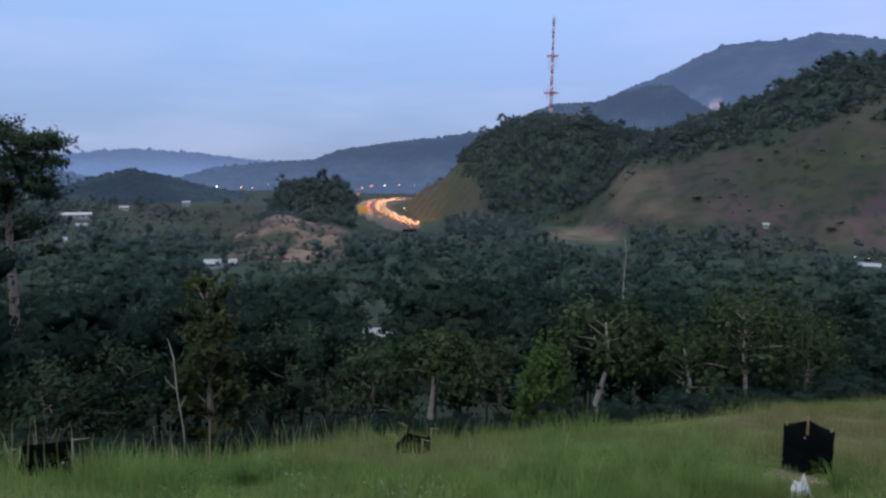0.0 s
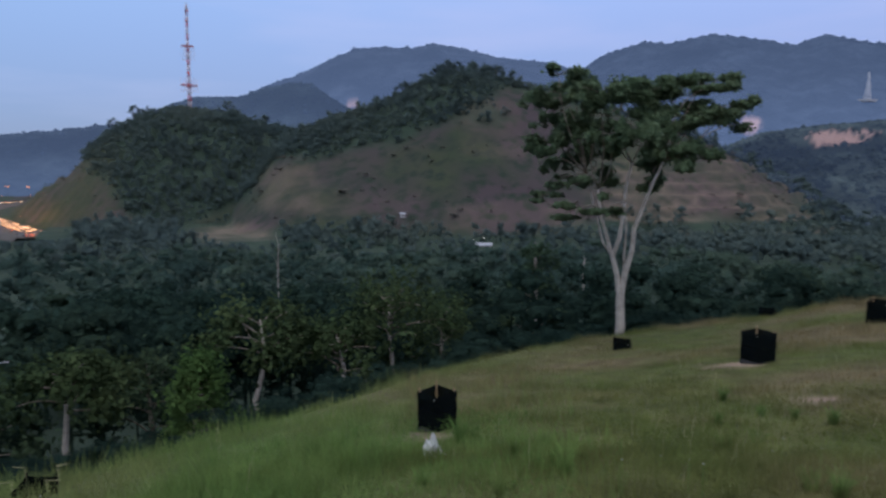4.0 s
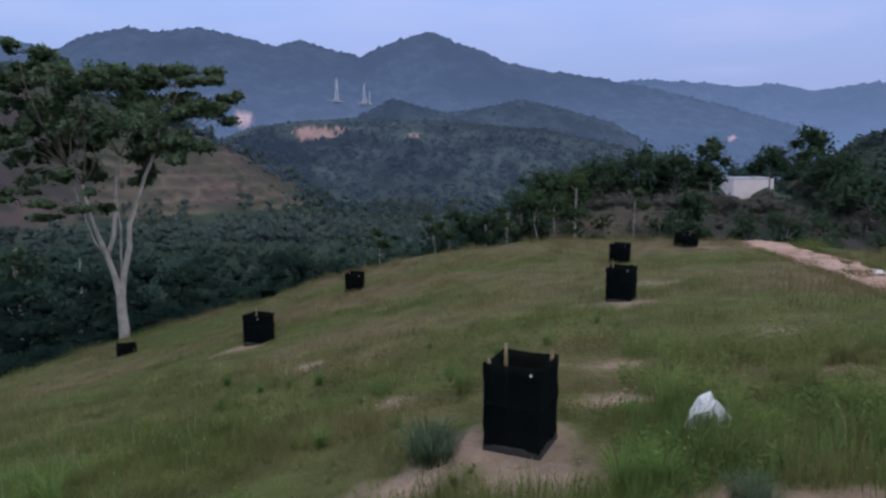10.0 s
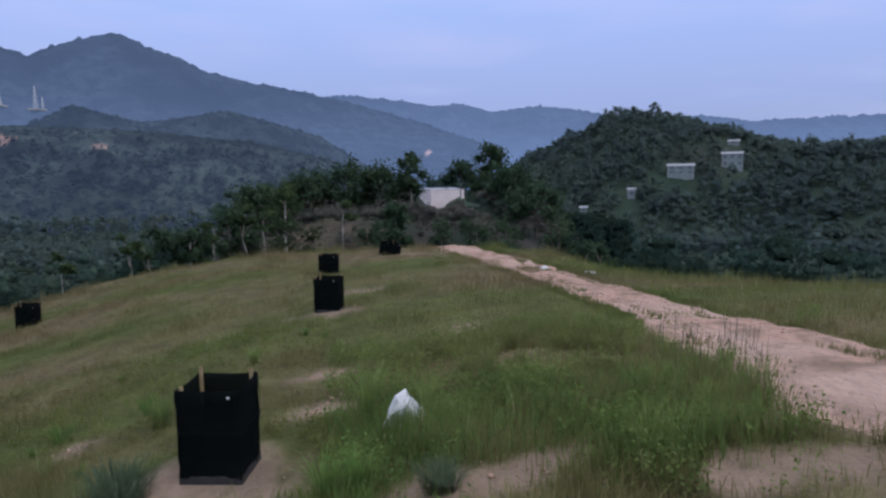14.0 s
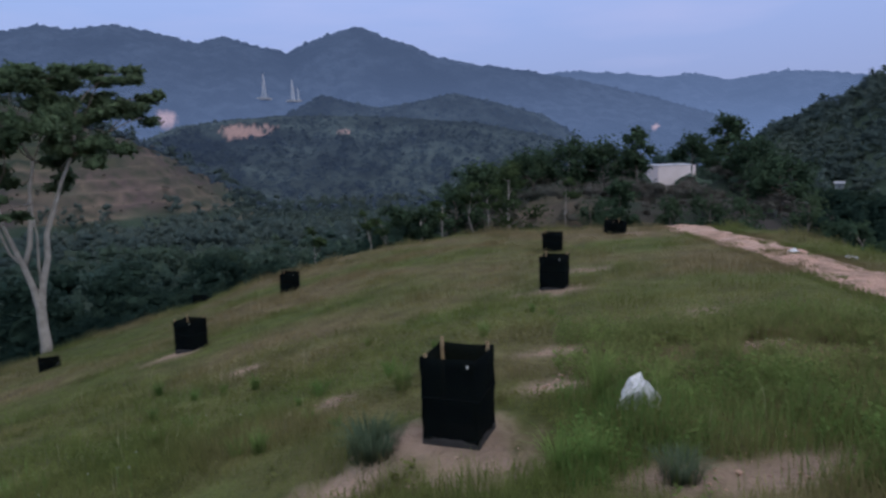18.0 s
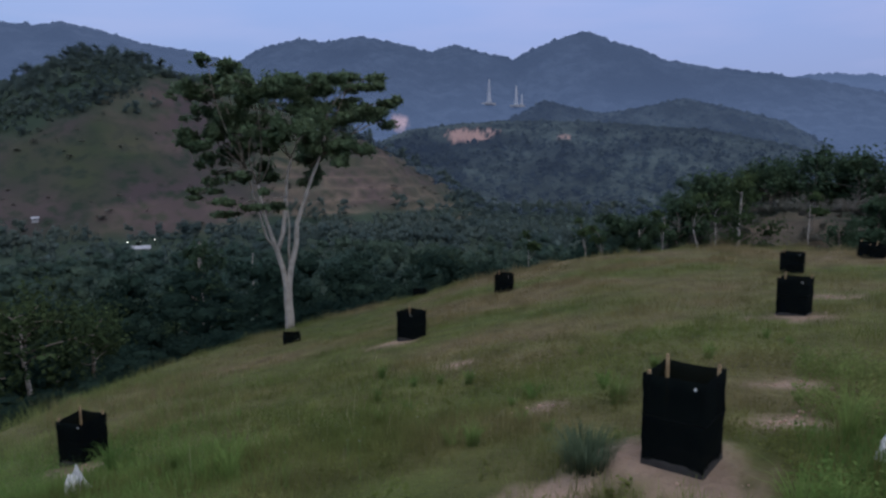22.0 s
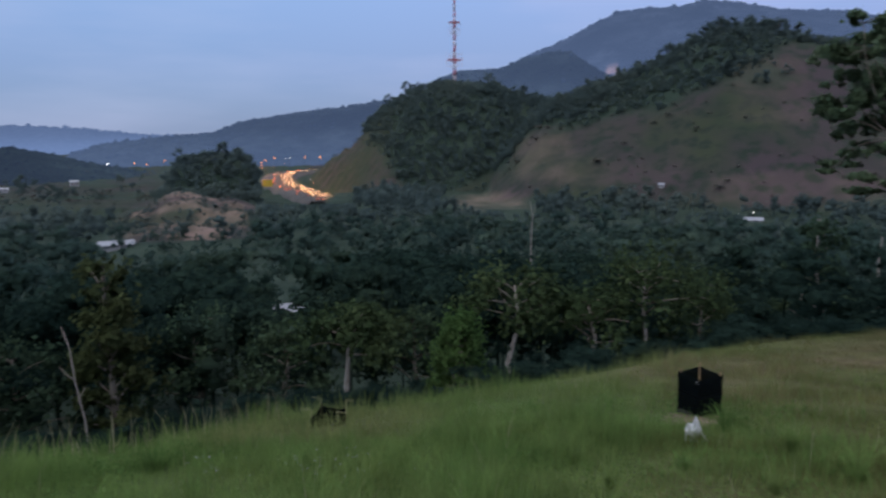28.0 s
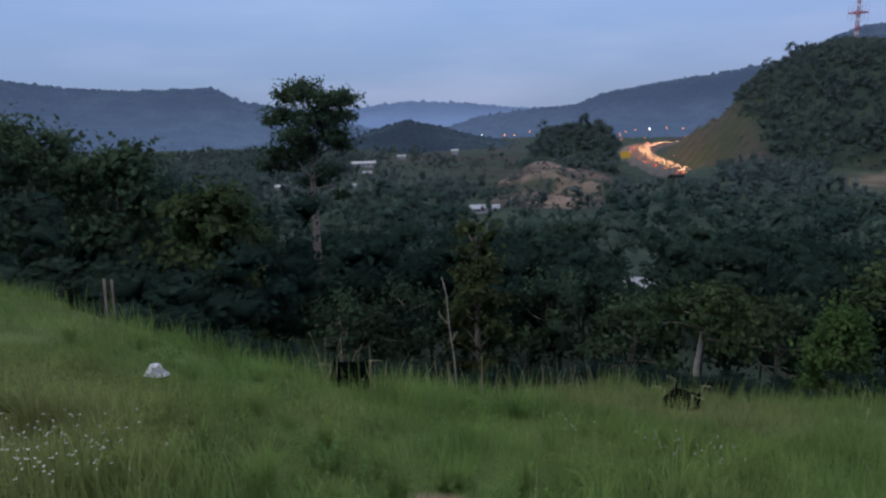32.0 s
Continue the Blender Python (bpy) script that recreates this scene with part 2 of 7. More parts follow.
def spot(a, angle, start=2.5, stop=4300.0, shape=land):
    """Where the line of sight at an azimuth and angle first meets the ground: x, y, z (world), range."""
    r = np.exp(np.linspace(math.log(start), math.log(stop), 2600))
    z = shape(np.full_like(r, a), r)
    over = np.nonzero(z >= (r - ARM) * math.tan(radians(angle)))[0]
    k = over[0] if len(over) else np.argmax(np.degrees(np.arctan2(z, r)))
    return float(r[k] * math.sin(radians(a))), float(r[k] * math.cos(radians(a))), float(z[k]) + EYE, float(r[k])


def ground_at(x, y):
    """Height of the ground in the world."""
    return float(land(math.degrees(math.atan2(x, y)), math.hypot(x, y))) + EYE


def polar(a, r):
    x, y = r * math.sin(radians(a)), r * math.cos(radians(a))
    return x, y, ground_at(x, y)

# ---- materials ----
def shade(name, colour, rough=0.8, metal=0.0, second=None, scale=4.0, detail=5.0, mix=(0.35, 0.65), bump=0.0, bump_scale=20.0,
          island=0.0, random_tone=0.0, emit=None, power=0.0, spec=0.3, third=None, third_scale=0.05, tinted=0.0, alpha=1.0):
    m = bpy.data.materials.new(name)
    m.use_nodes = True
    nt, lk = m.node_tree.nodes, m.node_tree.links
    b = nt["Principled BSDF"]
    b.inputs["Roughness"].default_value, b.inputs["Metallic"].default_value = rough, metal
    b.inputs["Specular IOR Level"].default_value = spec
    b.inputs["Alpha"].default_value = alpha
    geo = nt.new("ShaderNodeNewGeometry")
    base = nt.new("ShaderNodeRGB")
    base.outputs[0].default_value = (*colour, 1)
    out = base.outputs[0]

    def blend(out, other, size, lo, hi):
        tex, rng, mixer = nt.new("ShaderNodeTexNoise"), nt.new("ShaderNodeMapRange"), nt.new("ShaderNodeMixRGB")
        tex.inputs["Scale"].default_value, tex.inputs["Detail"].default_value = size, detail
        lk.new(geo.outputs["Position"], tex.inputs["Vector"])
        rng.inputs["From Min"].default_value, rng.inputs["From Max"].default_value = lo, hi
        lk.new(tex.outputs["Fac"], rng.inputs[0])
        mixer.inputs[2].default_value = (*other, 1)
        lk.new(rng.outputs[0], mixer.inputs[0])
        lk.new(out, mixer.inputs[1])
        return mixer.outputs[0]

    if second:
        out = blend(out, second, scale, *mix)
    if third:
        out = blend(out, third, third_scale, 0.45, 0.62)
    for source, amount in (("island", island), ("object", random_tone)):
        if amount:
            hsv, rng = nt.new("ShaderNodeHueSaturation"), nt.new("ShaderNodeMapRange")
            src = geo.outputs["Random Per Island"] if source == "island" else nt.new("ShaderNodeObjectInfo").outputs["Random"]
            rng.inputs["To Min"].default_value, rng.inputs["To Max"].default_value = 1 - amount, 1 + amount
            lk.new(src, rng.inputs[0])
            lk.new(rng.outputs[0], hsv.inputs["Value"])
            lk.new(out, hsv.inputs["Color"])
            out = hsv.outputs[0]
    if tinted:
        at, rng, hsv = nt.new("ShaderNodeAttribute"), nt.new("ShaderNodeMapRange"), nt.new("ShaderNodeHueSaturation")
        at.attribute_name = "tint"
        rng.inputs["To Min"].default_value, rng.inputs["To Max"].default_value = 1 - tinted, 1 + tinted
        lk.new(at.outputs["Fac"], rng.inputs[0])
        lk.new(rng.outputs[0], hsv.inputs["Value"])
        lk.new(out, hsv.inputs["Color"])
        out = hsv.outputs[0]
    lk.new(out, b.inputs["Base Color"])
    if bump:
        tex, bm = nt.new("ShaderNodeTexNoise"), nt.new("ShaderNodeBump")
        tex.inputs["Scale"].default_value, tex.inputs["Detail"].default_value = bump_scale, 6.0
        lk.new(geo.outputs["Position"], tex.inputs["Vector"])
        bm.inputs["Strength"].default_value, bm.inputs["Distance"].default_value = bump, 1.0 / bump_scale
        lk.new(tex.outputs["Fac"], bm.inputs["Height"])
        lk.new(bm.outputs[0], b.inputs["Normal"])
    if emit:
        b.inputs["Emission Color"].default_value, b.inputs["Emission Strength"].default_value = (*emit, 1), power
    return m



def leaf_shader(nt, lk, colour, normal):
    """Thin leaves that scatter the light of the sky both ways, shaded by the form of the whole crown."""
    for node in [n for n in nt if n.bl_idname == "ShaderNodeBsdfPrincipled"]:
        nt.remove(node)
    face, back, both = nt.new("ShaderNodeBsdfDiffuse"), nt.new("ShaderNodeBsdfTranslucent"), nt.new("ShaderNodeAddShader")
    turned = nt.new("ShaderNodeVectorMath")
    turned.operation = "SCALE"
    turned.inputs["Scale"].default_value = -1.0
    lk.new(normal, turned.inputs[0])
    lk.new(normal, face.inputs["Normal"])
    lk.new(turned.outputs[0], back.inputs["Normal"])
    lk.new(colour, face.inputs["Color"])
    lk.new(colour, back.inputs["Color"])
    lk.new(face.outputs[0], both.inputs[0])
    lk.new(back.outputs[0], both.inputs[1])
    lk.new(both.outputs[0], nt["Material Output"].inputs["Surface"])


def noisy(nt, lk, size, lo, hi, detail=4.0):
    geo, tex, rng = nt.new("ShaderNodeNewGeometry"), nt.new("ShaderNodeTexNoise"), nt.new("ShaderNodeMapRange")
    tex.inputs["Scale"].default_value, tex.inputs["Detail"].default_value = size, detail
    rng.inputs["From Min"].default_value, rng.inputs["From Max"].default_value = lo, hi
    lk.new(geo.outputs["Position"], tex.inputs["Vector"])
    lk.new(tex.outputs["Fac"], rng.inputs[0])
    return rng.outputs[0]


def leaf_tone(nt, lk, out, island):
    geo, rng, hsv = nt.new("ShaderNodeNewGeometry"), nt.new("ShaderNodeMapRange"), nt.new("ShaderNodeHueSaturation")
    rng.inputs["To Min"].default_value, rng.inputs["To Max"].default_value = 1 - island, 1 + island
    lk.new(geo.outputs["Random Per Island"], rng.inputs[0])
    lk.new(rng.outputs[0], hsv.inputs["Value"])
    lk.new(out, hsv.inputs["Color"])
    return hsv.outputs[0]


def foliage(name, dark, mid, light, island=0.2, patch=0.05, grain=1.2):
    """Leaves of trees: each tree its own green, groves of like colour, each spray a little off."""
    m = bpy.data.materials.new(name)
    m.use_nodes = True
    nt, lk = m.node_tree.nodes, m.node_tree.links
    tint, soft, add, ramp = nt.new("ShaderNodeAttribute"), nt.new("ShaderNodeAttribute"), nt.new("ShaderNodeMath"), nt.new("ShaderNodeValToRGB")
    tint.attribute_name, soft.attribute_name = "tint", "soft"
    add.operation = "MULTIPLY_ADD"
    add.inputs[1].default_value = 0.55
    half = nt.new("ShaderNodeMath")
    half.operation = "MULTIPLY"
    half.inputs[1].default_value = 0.45
    lk.new(noisy(nt, lk, patch, 0.36, 0.64), half.inputs[0])
    lk.new(tint.outputs["Fac"], add.inputs[0])
    lk.new(half.outputs[0], add.inputs[2])
    lk.new(add.outputs[0], ramp.inputs[0])
    ramp.color_ramp.elements.new(0.5)
    for e, c in zip(ramp.color_ramp.elements, (dark, mid, light)):
        e.color = (*c, 1)
    turn = nt.new("ShaderNodeVectorTransform")
    turn.vector_type, turn.convert_from, turn.convert_to = "NORMAL", "OBJECT", "WORLD"
    lk.new(soft.outputs["Vector"], turn.inputs[0])
    # clumps of leaves inside the crown: they face unevenly and differ in tone
    geo, tex, push, speck = nt.new("ShaderNodeNewGeometry"), nt.new("ShaderNodeTexNoise"), nt.new("ShaderNodeVectorMath"), nt.new("ShaderNodeVectorMath")
    tex.inputs["Scale"].default_value, tex.inputs["Detail"].default_value, tex.inputs["Roughness"].default_value = grain, 4.0, 0.7
    lk.new(geo.outputs["Position"], tex.inputs["Vector"])
    push.operation, speck.operation = "SUBTRACT", "MULTIPLY_ADD"
    push.inputs[1].default_value, speck.inputs[1].default_value = (0.5, 0.5, 0.42), (1.5, 1.5, 1.2)
    lk.new(tex.outputs["Color"], push.inputs[0])
    lk.new(push.outputs[0], speck.inputs[0])
    lk.new(turn.outputs[0], speck.inputs[2])
    unit, mottle, hsv = nt.new("ShaderNodeVectorMath"), nt.new("ShaderNodeMapRange"), nt.new("ShaderNodeHueSaturation")
    unit.operation = "NORMALIZE"
    lk.new(speck.outputs[0], unit.inputs[0])
    mottle.inputs["From Min"].default_value, mottle.inputs["From Max"].default_value = 0.32, 0.68
    mottle.inputs["To Min"].default_value, mottle.inputs["To Max"].default_value = 0.68, 1.32
    lk.new(tex.outputs["Fac"], mottle.inputs[0])
    lk.new(mottle.outputs[0], hsv.inputs["Value"])
    lk.new(ramp.outputs[0], hsv.inputs["Color"])
    leaf_shader(nt, lk, leaf_tone(nt, lk, hsv.outputs[0], island), unit.outputs[0])
    return m


def tufted(nt, lk, out):
    """Darker and lighter tufts, about half a metre across."""
    hsv, tone = nt.new("ShaderNodeHueSaturation"), nt.new("ShaderNodeMapRange")
    tone.inputs["To Min"].default_value, tone.inputs["To Max"].default_value = 0.76, 1.22
    lk.new(noisy(nt, lk, 1.5, 0.34, 0.66, 5.0), tone.inputs[0])
    lk.new(tone.outputs[0], hsv.inputs["Value"])
    lk.new(out, hsv.inputs["Color"])
    return hsv.outputs[0]


def turf(name, green, mid, dry, island=0.16):
    """Blades of grass: patches of green and of yellowed growth at two sizes."""
    m = bpy.data.materials.new(name)
    m.use_nodes = True
    nt, lk = m.node_tree.nodes, m.node_tree.links
    one, two, up = nt.new("ShaderNodeMixRGB"), nt.new("ShaderNodeMixRGB"), nt.new("ShaderNodeCombineXYZ")
    up.inputs["Z"].default_value = 1.0
    one.inputs[1].default_value, one.inputs[2].default_value, two.inputs[2].default_value = (*green, 1), (*mid, 1), (*dry, 1)
    lk.new(noisy(nt, lk, 0.5, 0.36, 0.64, 6.0), one.inputs[0])
    lk.new(noisy(nt, lk, 0.17, 0.46, 0.62, 7.0), two.inputs[0])
    lk.new(one.outputs[0], two.inputs[1])
    leaf_shader(nt, lk, leaf_tone(nt, lk, tufted(nt, lk, two.outputs[0]), island), up.outputs[0])
    return m


MAT = {
    "leaf": foliage("dark_foliage", (0.024, 0.042, 0.028), (0.036, 0.060, 0.036), (0.056, 0.082, 0.044), 0.3, grain=1.6),
    # darker copy of the valley leaf: shade put into the colour
    "leaf_shade": foliage("shaded_slope_foliage", (0.010, 0.021, 0.018), (0.019, 0.035, 0.027), (0.036, 0.055, 0.035), 0.14, grain=1.4),
    # two bluish tones: haze put into the leaf colour, more of it farther off
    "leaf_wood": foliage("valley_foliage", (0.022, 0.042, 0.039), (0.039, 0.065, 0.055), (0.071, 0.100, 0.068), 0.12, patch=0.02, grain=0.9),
    "leaf_far": foliage("hazy_distant_foliage", (0.044, 0.066, 0.068), (0.062, 0.088, 0.083), (0.088, 0.112, 0.094), 0.1, patch=0.012, grain=0.35),
    "shrub": foliage("hillside_scrub", (0.052, 0.064, 0.050), (0.072, 0.074, 0.064), (0.096, 0.086, 0.078), 0.25, patch=0.02, grain=0.5),
    "leaf_near": foliage("broad_leaf", (0.024, 0.040, 0.019), (0.037, 0.057, 0.026), (0.060, 0.082, 0.036), 0.3, patch=0.2, grain=2.0),
    "leaf_yellow": foliage("yellowish_leaf", (0.034, 0.046, 0.021), (0.048, 0.060, 0.026), (0.068, 0.078, 0.034), 0.3, patch=0.2, grain=2.0),
    "leaf_crown": foliage("feathery_leaf", (0.050, 0.080, 0.046), (0.072, 0.106, 0.060), (0.098, 0.134, 0.076), 0.3, patch=0.35, grain=2.2),
    "leaf_bright": foliage("fresh_leaf", (0.030, 0.060, 0.020), (0.046, 0.084, 0.027), (0.070, 0.112, 0.038), 0.3, patch=0.5, grain=4.0),
    "bark": shade("pale_bark", (0.50, 0.45, 0.40), 0.85, second=(0.36, 0.32, 0.28), scale=3.0, bump=0.5, bump_scale=14, spec=0.1),
    "bark_dark": shade("brown_bark", (0.17, 0.14, 0.11), 0.9, second=(0.28, 0.25, 0.21), scale=2.0, bump=0.5, bump_scale=12, spec=0.1),
    "grass": turf("grass_blade", (0.096, 0.126, 0.038), (0.120, 0.130, 0.046), (0.160, 0.134, 0.068)),
    "grass_light": turf("fresh_grass_blade", (0.094, 0.158, 0.044), (0.124, 0.176, 0.053), (0.152, 0.168, 0.064)),
    "grass_dry": turf("dry_stalk", (0.30, 0.27, 0.17), (0.26, 0.24, 0.14), (0.20, 0.19, 0.10), 0.3),
    "weed": turf("broad_weed_leaf", (0.066, 0.126, 0.034), (0.094, 0.150, 0.044), (0.128, 0.152, 0.054), 0.3),
    "blue_grass": turf("bluish_clump_leaf", (0.062, 0.094, 0.058), (0.078, 0.110, 0.066), (0.096, 0.122, 0.072), 0.25),
    "flower": shade("white_petal", (0.60, 0.60, 0.57), 0.7),
    "net": shade("black_shade_net", (0.003, 0.005, 0.006), 0.8, second=(0.006, 0.009, 0.009), scale=5.0, bump=0.4, bump_scale=120, spec=0.02, alpha=0.86),
    "net_fold": shade("folded_net", (0.028, 0.027, 0.028), 0.8, second=(0.045, 0.043, 0.042), scale=9.0, bump=0.4, bump_scale=60),
    "stick": shade("peeled_stick", (0.58, 0.56, 0.30), 0.7, second=(0.46, 0.44, 0.24), scale=14.0),
    "net_seam": shade("net_seam", (0.008, 0.010, 0.010), 0.8, spec=0.05),
    "stake": shade("raw_timber", (0.50, 0.36, 0.20), 0.8, second=(0.36, 0.25, 0.14), scale=14.0, bump=0.3, bump_scale=60),
    "tag": shade("white_plastic", (0.75, 0.75, 0.73), 0.4),
    "sack": shade("white_woven_sack", (0.80, 0.80, 0.80), 0.55, second=(0.60, 0.61, 0.62), scale=9.0, bump=0.35, bump_scale=45),
    "soil": shade("pinkish_clay", (0.53, 0.345, 0.265), 0.95, second=(0.30, 0.21, 0.155), scale=2.2, mix=(0.46, 0.62), bump=0.9, bump_scale=7, spec=0.1, third=(0.58, 0.41, 0.33), third_scale=0.5),
    "asphalt": shade("asphalt", (0.09, 0.085, 0.08), 0.9, second=(0.13, 0.12, 0.11), scale=0.15),
    # mast red paled for distance in the base colour
    "steel_red": shade("pale_red_painted_steel", (0.60, 0.17, 0.19), 0.6),
    "steel_white": shade("white_painted_steel", (0.70, 0.58, 0.60), 0.6),
    "steel_bright": shade("bright_galvanised_steel", (0.80, 0.79, 0.80), 0.6),
    "steel": shade("galvanised_steel", (0.42, 0.43, 0.44), 0.5, 0.6),
    "wall_white": shade("white_render", (0.50, 0.49, 0.49), 0.85, second=(0.36, 0.35, 0.35), scale=0.6),
    # pane grey lightened for distance in the base colour
    "pane_far": shade("far_grey_glass", (0.16, 0.17, 0.18), 0.3),
    "wall_grey": shade("weathered_render", (0.34, 0.36, 0.36), 0.85, second=(0.25, 0.27, 0.27), scale=0.6),
    "wall_pink": shade("pale_pink_render", (0.90, 0.76, 0.73), 0.85, second=(0.82, 0.68, 0.65), scale=0.5),
    "roof_grey": shade("grey_sheet_roof", (0.42, 0.44, 0.48), 0.6, second=(0.34, 0.36, 0.40), scale=0.5),
    "roof_white": shade("white_roof", (0.60, 0.62, 0.63), 0.6, second=(0.44, 0.46, 0.47), scale=0.5),
    "car_dark": shade("car_paint", (0.10, 0.10, 0.11), 0.35, random_tone=0.8),
    "tyre": shade("tyre_rubber", (0.02, 0.02, 0.02), 0.9),
    "yellow": shade("yellow_panel", (0.60, 0.40, 0.05), 0.6),
    "headlamp": shade("headlamp", (0.9, 0.85, 0.7), 0.3, emit=(1.0, 0.48, 0.22), power=14.0),
    "taillamp": shade("tail_lamp", (0.5, 0.05, 0.02), 0.3, emit=(1.0, 0.16, 0.05), power=8.0),
    "sodium": shade("sodium_lamp", (0.9, 0.6, 0.3), 0.3, emit=(1.0, 0.30, 0.06), power=4.5),
    "white_lamp": shade("white_lamp", (0.9, 0.9, 0.85), 0.3, emit=(1.0, 0.95, 0.85), power=9.0),
}


def ground_material():
    """Grass, scrub and bare earth, by the cover painted on the sheet's points."""
    m = bpy.data.materials.new("hill_ground")
    m.use_nodes = True
    nt, lk = m.node_tree.nodes, m.node_tree.links
    b = nt["Principled BSDF"]
    b.inputs["Roughness"].default_value, b.inputs["Specular IOR Level"].default_value = 0.95, 0.1
    geo = nt.new("ShaderNodeNewGeometry")

    def tone(c1, c2, size, lo=0.35, hi=0.65):
        tex, rng, mixer = nt.new("ShaderNodeTexNoise"), nt.new("ShaderNodeMapRange"), nt.new("ShaderNodeMixRGB")
        tex.inputs["Scale"].default_value, tex.inputs["Detail"].default_value = size, 7.0
        lk.new(geo.outputs["Position"], tex.inputs["Vector"])
        rng.inputs["From Min"].default_value, rng.inputs["From Max"].default_value = lo, hi
        lk.new(tex.outputs["Fac"], rng.inputs[0])
        for k, c in ((1, c1), (2, c2)):
            if isinstance(c, tuple):
                mixer.inputs[k].default_value = (*c, 1)
            else:
                lk.new(c, mixer.inputs[k])
        lk.new(rng.outputs[0], mixer.inputs[0])
        return mixer.outputs[0]

    def by(attr, low, high):
        at, mixer = nt.new("ShaderNodeAttribute"), nt.new("ShaderNodeMixRGB")
        at.attribute_name = attr
        lk.new(at.outputs["Fac"], mixer.inputs[0])
        lk.new(low, mixer.inputs[1])
        lk.new(high, mixer.inputs[2])
        return mixer.outputs[0]

    lawn = tone(tone((0.088, 0.110, 0.034), (0.112, 0.118, 0.043), 0.5, 0.36, 0.64), (0.152, 0.126, 0.066), 0.17, 0.46, 0.62)
    scrub = tone(tone(tone((0.036, 0.055, 0.035), (0.055, 0.067, 0.042), 0.03), (0.074, 0.060, 0.064), 0.013, 0.40, 0.60), (0.034, 0.048, 0.036), 0.11, 0.48, 0.64)
    wood = tone((0.034, 0.056, 0.041), (0.052, 0.078, 0.056), 0.06)
    clay = tone(tone((0.44, 0.315, 0.25), (0.31, 0.225, 0.175), 1.6, 0.4, 0.6), (0.25, 0.185, 0.135), 0.09, 0.46, 0.66)
    young = tone(tone((0.080, 0.130, 0.038), (0.104, 0.146, 0.045), 0.5, 0.36, 0.64), (0.116, 0.124, 0.050), 0.17, 0.46, 0.62)
    out = by("lawn", by("scrub", wood, scrub), tufted(nt, lk, by("fresh", lawn, young)))
    out = by("soil", out, clay)
    lk.new(out, b.inputs["Base Color"])
    tex, bm = nt.new("ShaderNodeTexNoise"), nt.new("ShaderNodeBump")
    tex.inputs["Scale"].default_value, tex.inputs["Detail"].default_value = 7.0, 8.0
    lk.new(geo.outputs["Position"], tex.inputs["Vector"])
    bm.inputs["Strength"].default_value, bm.inputs["Distance"].default_value = 0.8, 0.12
    lk.new(tex.outputs["Fac"], bm.inputs["Height"])
    lk.new(bm.outputs[0], b.inputs["Normal"])
    return m


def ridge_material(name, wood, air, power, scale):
    """Far woods that glow faintly blue: the haze of dusk air put into their emission. Bare earth where it is cleared.
    """
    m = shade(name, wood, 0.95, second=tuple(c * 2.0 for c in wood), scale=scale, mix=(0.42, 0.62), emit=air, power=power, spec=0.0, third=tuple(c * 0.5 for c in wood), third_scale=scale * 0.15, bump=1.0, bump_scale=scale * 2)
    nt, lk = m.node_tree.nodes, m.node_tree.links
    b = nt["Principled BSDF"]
    # haze in the emission, scaled point by point; mostly stronger towards the valley
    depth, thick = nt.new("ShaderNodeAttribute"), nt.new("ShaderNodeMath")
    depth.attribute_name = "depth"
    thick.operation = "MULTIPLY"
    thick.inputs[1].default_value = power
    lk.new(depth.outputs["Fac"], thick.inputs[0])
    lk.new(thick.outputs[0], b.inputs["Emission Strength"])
    at, mixer = nt.new("ShaderNodeAttribute"), nt.new("ShaderNodeMixRGB")
    at.attribute_name = "soil"
    lk.new(at.outputs["Fac"], mixer.inputs[0])
    lk.new(b.inputs["Base Color"].links[0].from_socket, mixer.inputs[1])
    mixer.inputs[2].default_value = (0.55, 0.34, 0.28, 1)
    lk.new(mixer.outputs[0], b.inputs["Base Color"])
    return m


# ---- helpers of the builder ----
def mesh_of(name, verts, faces, material, smooth=False):
    me = bpy.data.meshes.new(name)
    me.from_pydata([tuple(v) for v in verts], [], [tuple(f) for f in faces])
    me.materials.append(material)
    if smooth:
        me.polygons.foreach_set("use_smooth", [True] * len(me.polygons))
    me.update()
    return me


def fast_mesh(name, verts, faces, material, smooth=False, soft=None):
    """A mesh from arrays; all faces have the same number of corners. soft: the way in which leaves face, by the crown's form."""
    verts, faces = np.asarray(verts, np.float32), np.asarray(faces, np.int32)
    me = bpy.data.meshes.new(name)
    n, k = faces.shape
    me.vertices.add(len(verts))
    me.vertices.foreach_set("co", verts.ravel())
    me.loops.add(n * k)
    me.loops.foreach_set("vertex_index", faces.ravel())
    me.polygons.add(n)
    me.polygons.foreach_set("loop_start", np.arange(0, n * k, k, dtype=np.int32))
    if smooth:
        me.polygons.foreach_set("use_smooth", np.ones(n, bool))
    me.materials.append(material)
    me.update(calc_edges=True)
    if soft is not None:
        n = soft / np.maximum(np.linalg.norm(soft, axis=1, keepdims=True), 1e-6)
        me.attributes.new("soft", "FLOAT_VECTOR", "POINT").data.foreach_set("vector", n.astype(np.float32).ravel())
    return me


def part(name, bm, material, parent, label=""):
    me = bpy.data.meshes.new(name)
    bm.to_mesh(me)
    bm.free()
    me.materials.append(material)
    ob = new(name, me)
    ob.parent = parent
    return tagged(ob, label)


def part_mesh(name, me, parent, label=""):
    ob = new(name, me)
    ob.parent = parent
    return tagged(ob, label)


def thing(name, at, label, category, group="", turn=0.0, kind=""):
    ob = new(name)
    ob.empty_display_size = 0.2
    ob.matrix_basis = pose(*at, 0, 0, turn)
    return tagged(ob, label, category, group, kind)


